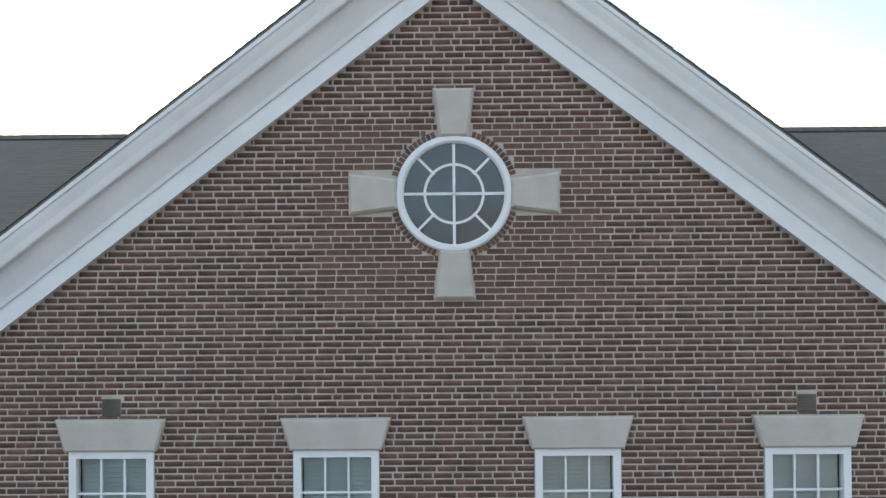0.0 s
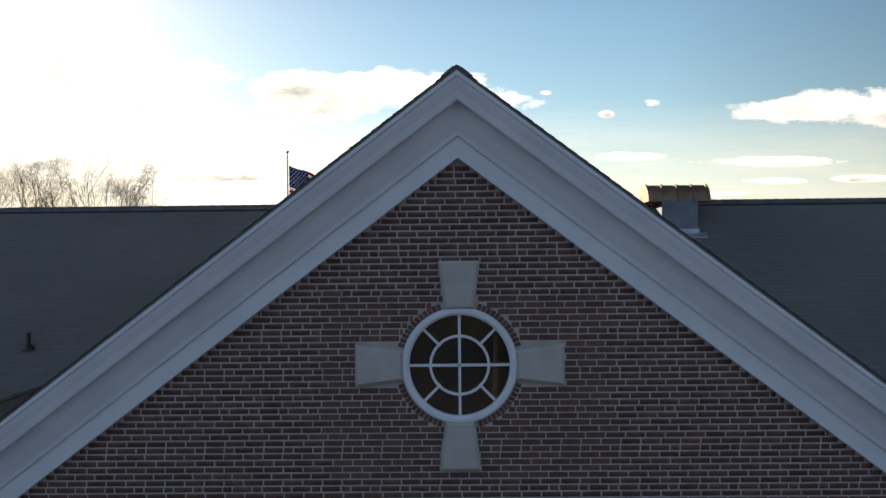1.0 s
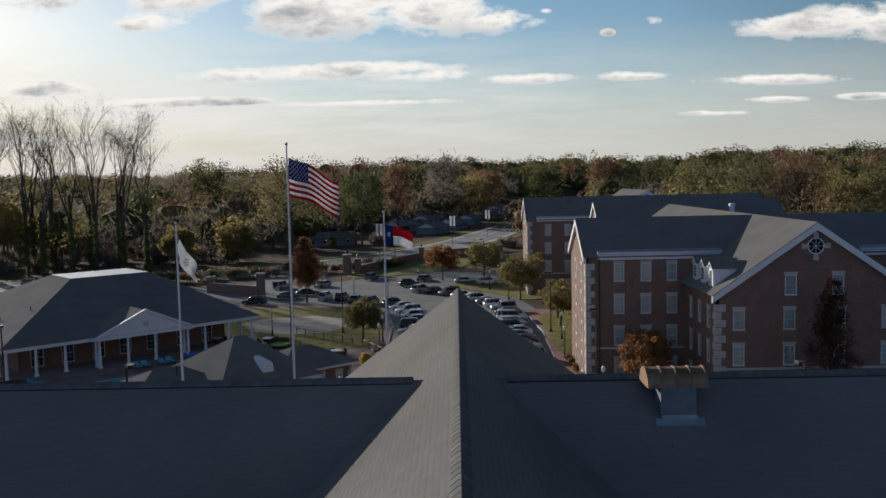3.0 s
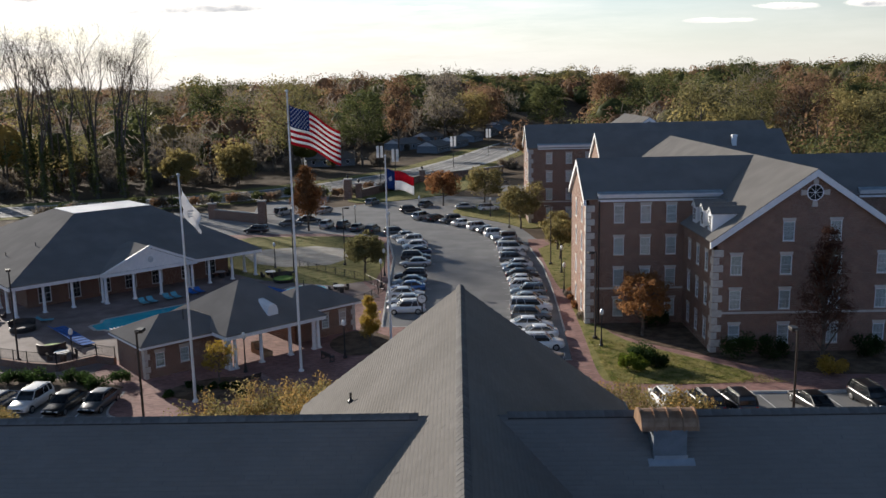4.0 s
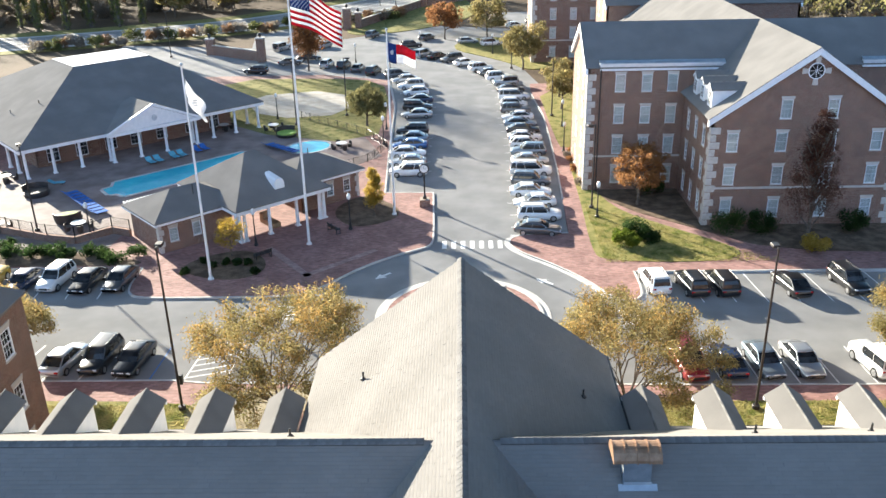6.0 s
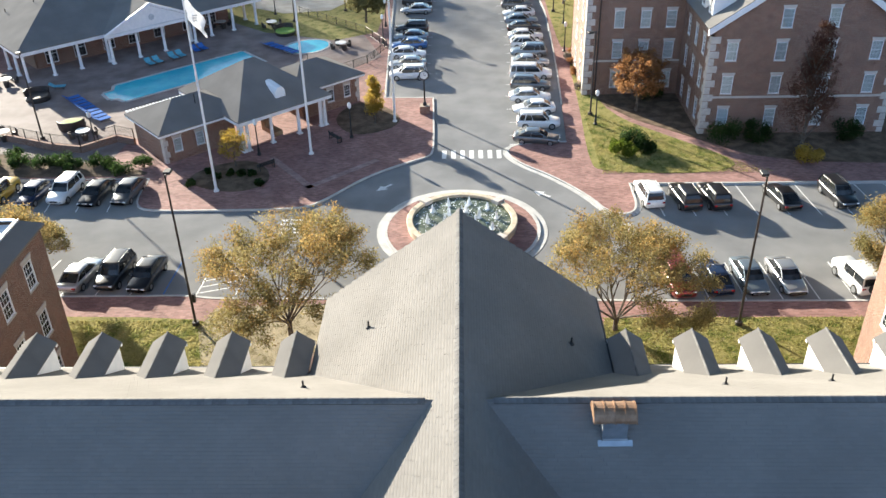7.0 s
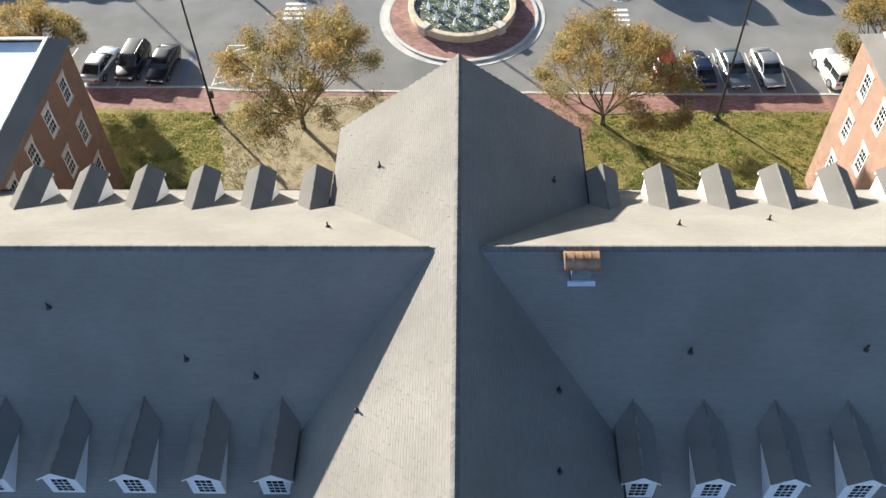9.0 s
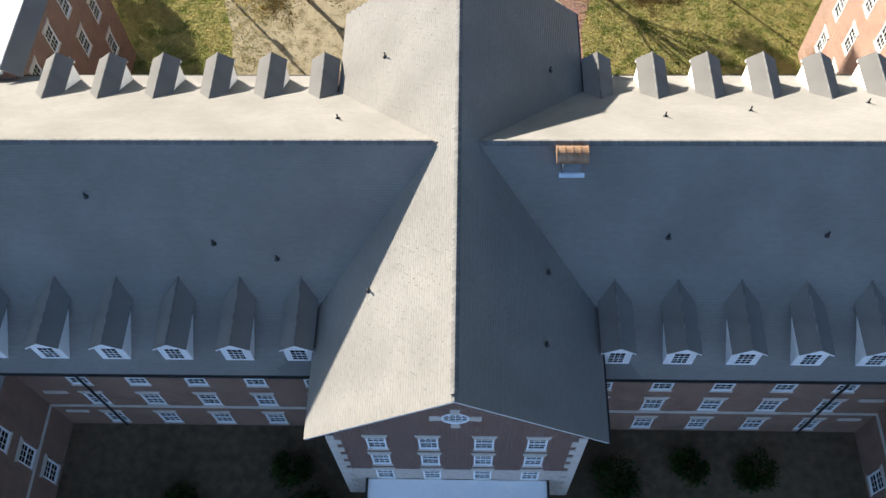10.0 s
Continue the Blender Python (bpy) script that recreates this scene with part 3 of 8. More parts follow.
gable = gable_wall()


def stock(name, verts, faces, material):
    me = bpy.data.meshes.new(name)
    nf = len(faces)
    me.vertices.add(len(verts))
    me.vertices.foreach_set("co", np.asarray(verts, dtype=np.float32).ravel())
    faces = np.asarray(faces, dtype=np.int32)
    me.loops.add(faces.size)
    me.loops.foreach_set("vertex_index", faces.ravel())
    me.polygons.add(nf)
    me.polygons.foreach_set("loop_start", np.arange(0, faces.size, faces.shape[1], dtype=np.int32))
    me.materials.append(material)
    me.update(calc_edges=True)
    me.validate()
    return me


bv, bf = lay_bricks()
tagged(put("brickwork", stock("brickwork", bv, bf, M["brick_rest"]), gable), "courses of red-brown face bricks", kind="stuff")


def gable_trim():
    # ring of header bricks round the window
    for quarter in range(4):
        a0 = quarter * 90 + 17
        n = 12
        for k in range(n):
            a = a0 + (90 - 34) * (k + 0.5) / n
            bm = bmesh.new()
            box(bm, 0.60, 0.662, -0.008, 0.02, -0.0205, 0.0205, bevel=0.003)
            ob = put("arch_brick", to_mesh("arch_brick", bm, M["brick_piece"]) if not arch_mesh else arch_mesh[0], gable, Matrix.Translation((0, 0.008, ZC)) @ Euler((0, -radians(a), 0)).to_matrix().to_4x4())
            arch_mesh.append(ob.data)
    # four cross stones
    for k in range(4):
        bm = bmesh.new()
        prism(bm, [(-0.148, -0.055, 0.575), (0.148, -0.055, 0.575), (0.212, -0.055, 1.07), (-0.212, -0.055, 1.07)], (0, 0.1, 0))
        es = [e for e in bm.edges if all(v.co.y < -0.05 for v in e.verts)]
        bmesh.ops.bevel(bm, geom=es, offset=0.028, segments=1, affect="EDGES")
        part("keystone", bm, M["stone"], gable, "cast stone keystone of the round window", Matrix.Translation((0, 0, ZC)) @ Euler((0, radians(90 * k), 0)).to_matrix().to_4x4())
    # the round window
    bm = bmesh.new()
    prof = [(0.515, 0.06), (0.515, -0.01), (0.54, -0.035), (0.575, -0.035), (0.595, -0.015), (0.595, 0.06)]
    seg = 64
    rings = [[bm.verts.new((r * math.cos(k * math.tau / seg), y, r * math.sin(k * math.tau / seg))) for k in range(seg)] for r, y in prof]
    for i in range(len(rings)):
        j = (i + 1) % len(rings)
        for k in range(seg):
            bm.faces.new((rings[i][k], rings[i][(k + 1) % seg], rings[j][(k + 1) % seg], rings[j][k]))
    bmesh.ops.recalc_face_normals(bm, faces=bm.faces[:])
    m = Matrix.Translation((0, 0, ZC))
    rw = part("round_window", bm, M["vinyl"], hall, "white round window with a wheel of glazing bars", m)
    bm = bmesh.new()
    for a in (0, 90):
        box(bm, -0.53, 0.53, 0.012, 0.034, -0.014, 0.014, m=Euler((0, radians(a), 0)).to_matrix().to_4x4())
    for a in (45, 135, 225, 315):
        box(bm, 0.28, 0.53, 0.013, 0.033, -0.013, 0.013, m=Euler((0, radians(a), 0)).to_matrix().to_4x4())
    part("glazing_grid", bm, M["vinyl"], rw)
    bm = bmesh.new()
    rr = [[bm.verts.new((r * math.cos(k * math.tau / seg), y, r * math.sin(k * math.tau / seg))) for k in range(seg)] for r, y in ((0.285, 0.03), (0.285, 0.010), (0.312, 0.010), (0.312, 0.03))]
    for i in range(4):
        for k in range(seg):
            bm.faces.new((rr[i][k], rr[i][(k + 1) % seg], rr[(i + 1) % 4][(k + 1) % seg], rr[(i + 1) % 4][k]))
    bmesh.ops.recalc_face_normals(bm, faces=bm.faces[:])
    part("inner_ring", bm, M["vinyl"], rw)
    bm = bmesh.new()
    fill(bm, [[(u, 0.036, v) for u, v in circle(0, 0, 0.53, 64)]], (0, 0.008, 0))
    part("pane", bm, M["glass"], rw).visible_shadow = False
    # round plate painting the attic's darkness behind the pane
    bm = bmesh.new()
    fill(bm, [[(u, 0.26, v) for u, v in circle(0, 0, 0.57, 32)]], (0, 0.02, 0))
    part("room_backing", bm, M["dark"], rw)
    for x in GABLE_X:
        for z in GABLE_ROWS:
            window(hall, (x, 0.0, z - GH), 0, GW, GH)
    vent_grey = surface("brown_grey_vent", (0.09, 0.075, 0.06), (0.14, 0.12, 0.10), scale=4, rough=0.7, bump=0.05, fine=40)
    for x in (-3.51, 3.55):
        bm = bmesh.new()
        box(bm, x - 0.095, x + 0.095, 0.0, 0.04, 13.48, 13.66, bevel=0.006)
        for k in range(5):
            box(bm, x - 0.075, x + 0.075, -0.006, 0.0, 13.505 + k * 0.03, 13.52 + k * 0.03)
        part("wall_vent", bm, vent_grey, hall, "small grey-brown metal wall vent")


arch_mesh = []
gable_trim()


def rake(y0, facing, name="rake_cornice"):
    """White moulded boards under the roof edge of a gable; facing is the way the gable looks along y."""
    prof = [(-0.35, 0.035), (-0.35, 0.08), (-0.335, 0.095), (-0.325, 0.14), (-0.30, 0.22), (-0.285, 0.30), (-0.275, 0.315), (-0.185, 0.32), (-0.165, 0.40), (-0.13, 0.50), (-0.095, 0.59), (-0.085, 0.645),
            (-0.055, 0.65), (-0.055, 0.672), (-0.078, 0.676), (-0.078, 0.87), (0.02, 0.87), (0.02, 0.035)]
    for side in (-1, 1):
        bm = bmesh.new()
        ends = []
        for x in (0.0, side * (WING_X - 0.02)):
            ends.append([bm.verts.new((x, y0 + facing * y * -1, RIDGE - SLOPE * abs(x) - d)) for y, d in prof])
        n = len(prof)
        for k in range(n):
            bm.faces.new((ends[0][k], ends[0][(k + 1) % n], ends[1][(k + 1) % n], ends[1][k]))
        bm.faces.new(ends[0]), bm.faces.new(ends[1][::-1])
        bmesh.ops.recalc_face_normals(bm, faces=bm.faces[:])
        part(name, bm, M["white"], hall, "white painted raking cornice with a cove moulding")


rake(0.0, -1)
rake(23.87, 1)


def roof_plate(name, parent, pts, down=0.12, material=None, label="grey asphalt shingle roof slope"):
    bm = bmesh.new()
    prism(bm, pts, (0, 0, -down))
    return part(name, bm, material or M["shingle_far"], parent, label)


def tabs(origin, along, up, length, rise, wide=0.30, high=0.135, keep=None, seed=1):
    """Shingle tabs over a slope: rows from the eave up, each tab a thin wedge with its butt edge proud."""
    o, a, s = (np.array(v, float) for v in (origin, along, up))
    a, s = a / np.linalg.norm(a), s / np.linalg.norm(s)
    nrm = np.cross(a, s)
    nrm = nrm if nrm[2] > 0 else -nrm
    rng = np.random.default_rng(seed)
    rows, cols = int(rise / high), int(length / wide) + 1
    i, j = np.meshgrid(np.arange(rows), np.arange(cols), indexing="ij")
    u0 = (j * wide - (i % 3) * wide / 3 + rng.normal(0, 0.008, i.shape)).ravel()
    v0 = (i * high).ravel()
    drop = rng.uniform(0, 0.0035, u0.shape)
    u1 = np.minimum(u0 + wide - 0.003, length)
    u0 = np.maximum(u0, 0)
    ok = u1 - u0 > 0.02
    if keep is not None:
        mid = o + ((u0 + u1) / 2)[:, None] * a + (v0 + high / 2)[:, None] * s
        ok &= keep(mid)
    u0, u1, v0, drop = u0[ok], u1[ok], v0[ok], drop[ok]
    n = len(u0)
    at = lambda u, v, h: o + u[:, None] * a + v[:, None] * s + np.broadcast_to(np.asarray(h, float), (n,))[:, None] * nrm  # noqa: E731
    low = 0.009 + 0.4 * drop
    vs = np.stack([at(u0, v0 - drop, low), at(u1, v0 - drop, low), at(u1, v0 + high, 0.004), at(u0, v0 + high, 0.004), at(u0, v0 - drop, 0.0), at(u1, v0 - drop, 0.0)], 1).reshape(-1, 3)
    q = np.array([(0, 1, 2, 3), (4, 5, 1, 0)])
    if np.cross(a, s)[2] < 0:
        q = q[:, ::-1]
    return vs, (q[None] + 6 * np.arange(n)[:, None, None]).reshape(-1, 4)


def wing_roof():
    ze = RIDGE - SLOPE * WING_X
    run = math.hypot(WING_X, SLOPE * WING_X)
    for side in (-1, 1):
        slope = roof_plate("roof", hall, [(0, FRONT, RIDGE), (side * WING_X, FRONT, ze), (side * WING_X, BACK, ze), (0, BACK, RIDGE)], 0.035)
        over = lambda p: p[:, 2] > MAIN_RIDGE - MAIN_SLOPE * np.abs(p[:, 1] - MAIN_Y) - 0.15  # noqa: E731
        vs, fs = tabs((side * WING_X, FRONT - 0.02, ze), (0, 1, 0), (-side, 0, SLOPE), BACK - FRONT + 0.04, run, keep=over, seed=3 + side)
        tagged(put("shingles", stock("shingles", vs, fs, M["shingle"]), slope), "overlapping grey asphalt shingles", kind="stuff")
        bm = bmesh.new()
        box(bm, side * WING_X - 0.02, side * WING_X + 0.10, FRONT, BACK, ze - 0.15, ze - 0.02)
        part("gutter", bm, M["black"], hall, "dark metal gutter")


wing_roof()


def main_roof():
    run = 12.15 - 3.17
    ze = MAIN_RIDGE - MAIN_SLOPE * run
    for side in (-1, 1):
        ye = MAIN_Y + side * run
        slope = roof_plate("roof", hall, [(-38, MAIN_Y, MAIN_RIDGE), (38, MAIN_Y, MAIN_RIDGE), (38, ye, ze), (-38, ye, ze)])
        over = lambda p: p[:, 2] > RIDGE - SLOPE * np.abs(p[:, 0]) - 0.15  # noqa: E731
        vs, fs = tabs((-27, ye, ze), (1, 0, 0), (0, -side, MAIN_SLOPE), 54, math.hypot(run, MAIN_SLOPE * run), keep=over, seed=7 + side)
        tagged(put("shingles", stock("shingles", vs, fs, M["shingle"]), slope), "overlapping grey asphalt shingles", kind="stuff")
        bm = bmesh.new()
        box(bm, -38, 38, min(ye, ye + side * 0.11), max(ye, ye + side * 0.11), ze - 0.16, ze - 0.02)
        part("gutter", bm, M["black"], hall, "dark metal gutter")
        bm = bmesh.new()
        box(bm, -38, 38, min(ye, ye - side * 0.42), max(ye, ye - side * 0.42), ze - 0.42, ze - 0.16)
        part("eave_board", bm, M["white"], hall, "white painted eave boards")


main_roof()


def ridge_caps():
    """Folded cap shingles on the ridges, raised on a low dark ridge vent."""
    def bent(name, slope, w, low, high, length, material, lift=0.0):
        bm = bmesh.new()
        pts = [(-w, high - slope * w), (-0.06, high - slope * 0.05), (0, high - 0.008), (0.06, high - slope * 0.05), (w, high - slope * w), (w, low - slope * w), (0, low), (-w, low - slope * w)]
        rows = [[bm.verts.new((x, y, z + dz)) for x, z in pts] for y, dz in ((0.0, lift), (length, 0.0))]
        n = len(pts)
        for k in range(n):
            bm.faces.new((rows[0][k], rows[0][(k + 1) % n], rows[1][(k + 1) % n], rows[1][k]))
        bm.faces.new(rows[0][::-1]), bm.faces.new(rows[1])
        bmesh.ops.recalc_face_normals(bm, faces=bm.faces[:])
        return to_mesh(name, bm, material)
    start = FRONT + 0.28
    a = bent("ridge_cap", SLOPE, 0.165, 0.062, 0.085, 0.27, ridge_material, 0.008)
    for k in range(int((BACK - start) / 0.25)):
        put("ridge_cap", a, hall, pose(0, start + k * 0.25, RIDGE))
    put("ridge_vent", bent("ridge_vent", SLOPE, 0.14, 0.0, 0.061, BACK - start - 0.1, M["black"]), hall, pose(0, start + 0.02, RIDGE), "dark ridge vent under the cap shingles")
    b = bent("ridge_cap", MAIN_SLOPE, 0.165, 0.062, 0.085, 0.27, ridge_material, 0.008)
    v = bent("ridge_vent", MAIN_SLOPE, 0.14, 0.0, 0.061, 24.9, M["black"])
    for side in (-1, 1):
        for k in range(100):
            put("ridge_cap", b, hall, pose(side * (1.15 + k * 0.25), MAIN_Y, MAIN_RIDGE, 0, 0, -90 * side))
        put("ridge_vent", v, hall, pose(side * 1.17, MAIN_Y, MAIN_RIDGE, 0, 0, -90 * side), "dark ridge vent under the cap shingles")


ridge_material = surface("ridge_shingle", (0.13, 0.125, 0.12), (0.20, 0.195, 0.19), scale=2, rough=0.95, bump=0.2, fine=60, jit=0.15, spec=0.2)
ridge_caps()


# dormers: white cheeks and face, small gable roof
def dormer_meshes():
    bm = bmesh.new()
    # face plane at y = 0, body runs back into the roof along +y; base at z = 0
    w, h, g = 0.66, 1.52, 0.48
    d = 3.4
    prism(bm, [(-w, 0, -0.1), (w, 0, -0.1), (w, 0, h), (0, 0, h + g), (-w, 0, h)], (0, d, 0))
    body = to_mesh("dormer", bm, M["white"])
    bm = bmesh.new()
    for s in (-1, 1):
        e = w + 0.11
        k = g / w
        prism(bm, [(0, -0.16, h + g + 0.06), (s * e, -0.16, h + g + 0.06 - k * e), (s * e, d, h + g + 0.06 - k * e), (0, d, h + g + 0.06)], (0, 0, -0.05))
    roof = to_mesh("dormer_roof", bm, M["shingle_plain"])
    bm = bmesh.new()
    for s in (-1, 1):
        e = w + 0.11
        k = g / w
        prism(bm, [(0, -0.15, h + g + 0.008), (s * e, -0.15, h + g + 0.008 - k * e), (s * e, -0.15, h + g - 0.11 - k * e), (0, -0.15, h + g - 0.11)], (0, 0.13, 0))
    trim = to_mesh("dormer_trim", bm, M["white"])
    bm = bmesh.new()
    box(bm, -0.4, 0.4, -0.03, 0.03, 0.14, 1.28)
    casing = to_mesh("casing", bm, M["vinyl"])
    bm = bmesh.new()
    box(bm, -0.33, 0.33, -0.036, -0.029, 0.2, 1.22)
    pane = to_mesh("pane", bm, M["carglass"])
    bm = bmesh.new()
    for x in (-0.11, 0.11):
        box(bm, x - 0.011, x + 0.011, -0.05, -0.034, 0.2, 1.22)
    for z in (0.45, 0.97):
        box(bm, -0.33, 0.33, -0.048, -0.034, z - 0.011, z + 0.011)
    box(bm, -0.33, 0.33, -0.052, -0.034, 0.69, 0.73)
    bars = to_mesh("glazing_grid", bm, M["vinyl"])
    bm = bmesh.new()
    rod(bm, (0, -0.17, h + g + 0.045), (0, d, h + g + 0.045), 0.05, 0.05, 6)
    cap = to_mesh("dormer_ridge", bm, ridge_material)
    return dict(dormer_roof=roof, dormer_trim=trim, casing=casing, pane=pane, glazing_grid=bars, dormer_ridge=cap), body


dormer_parts, dormer_body = dormer_meshes()


def dormer(parent, m):
    ob = put("dormer", dormer_body, parent, m, "white gabled roof dormer with a small sash window")
    for k, me in dormer_parts.items():
        put(k, me, ob)


for s in (-1, 1):
    for x in (7.15, 10.0, 12.85, 15.75, 18.65, 21.55):
        dormer(hall, pose(s * x, 3.75, 12.6))
        dormer(hall, pose(s * x * 1.02, 20.6, 12.45, 0, 0, 180))


# walls of the long block and its end wings
def block_walls():
    near_rows, xs = (11.18, 8.35, 5.5), [7.15 + 2.9 * k for k in range(5)]
    w, h = 1.0, 1.55
    for s in (-1, 1):
        a, b = (5.3, 24.9) if s > 0 else (-24.9, -5.3)
        cols = [s * x - s * 0.25 for x in xs]
        holes = [arch_hole(x, z - h, w, h) for x in cols for z in near_rows]
        wall("wall", hall, (0, 3.6, 0), 0, rect(a, b, 0, 12.0), holes, 0.3)
        for x in cols:
            for z in near_rows:
                window(hall, (x, 3.6, z - h), 0, w, h)
        far = [arch_hole(-x, z - h, w, h) for x in cols for z in (11.0, 8.0, 5.0, 2.4)]
        wall("wall", hall, (0, 20.6, 0), 180, rect(-b, -a, 0, 12.0), far, 0.3)
        for x in cols:
            for z in (11.0, 8.0, 5.0, 2.4):
                window(hall, (x, 20.6, z - h), 180, w, h)
        bm = bmesh.new()
        box(bm, min(a, b), max(a, b), 3.53, 3.62, 6.45, 6.62)
        part("belt_course", bm, M["stone"], hall, "pale stone belt course")
        # cross wing sides
        y0, y1 = 0.3, 24.0
        if s < 0:
            wall("wall", hall, (-5.6, y1, 0), -90, rect(0, y1 - y0, 0, 13.9), [], 0.3)
        else:
            wall("wall", hall, (5.6, y0, 0), 90, rect(0, y1 - y0, 0, 13.9), [], 0.3)
        # end wings on both sides of the block
        for near in (True, False):
            wx, ya, yb = (21.4, -26.0, 3.6) if near else (24.9, 20.6, 33.7)
            rows = near_rows if near else (11.58, 8.15, 4.7)
            ys = [0.6 - 3.0 * k for k in range(6)] if near else [22.3 + 3.0 * k for k in range(4)]
            top = 12.0 if near else 12.7
            length = yb - ya
            if s < 0:
                o, ang, uu = (-wx, ya, 0), 90, lambda y, ya=ya: y - ya
            else:
                o, ang, uu = (wx, yb, 0), -90, lambda y, yb=yb: yb - y
            ww, hh = (w, h) if near else (1.05, 1.72)
            hs = [arch_hole(uu(y), z - hh, ww, hh) for y in ys for z in rows]
            wall("wall", hall, o, ang, rect(0, length, 0, top), hs, 0.3)
            for y in ys:
                for z in rows:
                    window(hall, (s * wx, y, z - hh), ang, ww, hh)
            for ye, an in ((yb, 180), (ya, 0)):
                if an == 180:
                    wall("wall", hall, (s * wx + (14 if s > 0 else -0.3), ye, 0), 180, rect(0, 13.7, 0, top), [], 0.3)
                else:
                    wall("wall", hall, (s * wx + (-14 if s < 0 else 0.3), ye, 0), 0, rect(0, 13.7, 0, top), [], 0.3)
            # flat roof with a shingled mansard edge
            bm = bmesh.new()
            e0, e1 = s * (wx - 0.25), s * (wx + 14)
            i0 = s * (wx + 0.75)
            yb2, yi = yb + (0.25 if not near else 0), yb - (0.75 if not near else 0)
            prism(bm, [(e0, ya, top), (e0, yb2, top), (i0, yi, top + 0.75), (i0, ya, top + 0.75)], (0, 0, -0.12))
            if not near:
                prism(bm, [(e0, yb2, top), (e1, yb2, top), (e1, yi, top + 0.75), (i0, yi, top + 0.75)], (0, 0, -0.12))
            part("mansard_edge", bm, M["shingle_far"], hall, "dark shingled edge of a flat roof")
            bm = bmesh.new()
            box(bm, min(i0, e1), max(i0, e1), ya, yi, top + 0.2, top + 0.45)
            part("flat_roof", bm, M["membrane"], hall, "white membrane flat roof")
            bm = bmesh.new()
            for q, r in (((i0, ya), (i0, yi)),):
                box(bm, i0 - 0.09, i0 + 0.09, ya, yi + 0.09, top + 0.70, top + 0.80)
            box(bm, min(i0, e1), max(i0, e1), yi - 0.09, yi + 0.09, top + 0.70, top + 0.80)
            part("parapet_cap", bm, M["white"], hall, "white metal parapet cap")
            if near:
                bm = bmesh.new()
                box(bm, s * wx - 0.06, s * wx + 0.06, ya, yb, 6.45, 6.62)
                part("belt_course", bm, M["stone"], hall, "pale stone belt course")
        bm = bmesh.new()
        rod(bm, (s * 18.3, 3.5, COURT), (s * 18.3, 3.5, 12.0), 0.06, seg=8)
        part("downspout", bm, M["black"], hall, "black metal downspout")
        # three blind lintels beside the downspout
        for z in near_rows:
            bm = bmesh.new()
            box(bm, s * 20.3 - 0.6, s * 20.3 + 0.6, 3.54, 3.62, z, z + 0.3, bevel=0.01)
            part("blind_lintel", bm, M["stone"], hall, "stone lintel over a bricked-up window")
        # quoins on the cross wing
        for k in range(17):
            z = COURT + 0.2 + k * 0.56
            ln = 0.62 if k % 2 else 0.38
            bm = bmesh.new()
            box(bm, min(s * 5.66, s * (5.66 - ln)), max(s * 5.66, s * (5.66 - ln)), -0.055, ln, z, z + 0.53, bevel=0.015)
            part("quoin", bm, M["stone"], hall, "stone corner quoin")
    wall("wall", hall, (5.6, 23.9, 0), 180, [(0, 0), (11.2, 0), (11.2, 13.9), (5.6, 13.9 + 5.6 * SLOPE), (0, 13.9)], [], 0.3)
    # porch with a pale flat roof at the foot of the gable
    bm = bmesh.new()
    box(bm, -4.55, 4.55, -7.5, -0.02, 6.15, 6.45, bevel=0.03)
    part("porch_roof", bm, M["membrane"], hall, "pale flat porch roof")
    bm = bmesh.new()
    for s in (-1, 1):
        box(bm, min(s * 4.55, s * 4.43), max(s * 4.55, s * 4.43), -7.5, -0.02, 6.45, 6.56)
    part("porch_edge", bm, M["black"], hall, "dark metal porch edge")
    for x in (-4.2, 4.2):
        for y in (-7.1, -3.8):
            bm = bmesh.new()
            lathe(bm, [(0.26, 0), (0.26, 0.12), (0.2, 0.18), (0.17, 2.3), (0.24, 2.4), (0.24, 2.55)], 16, (x, y, COURT))
            part("porch_column", bm, M["white"], hall, "white round porch column")


block_walls()


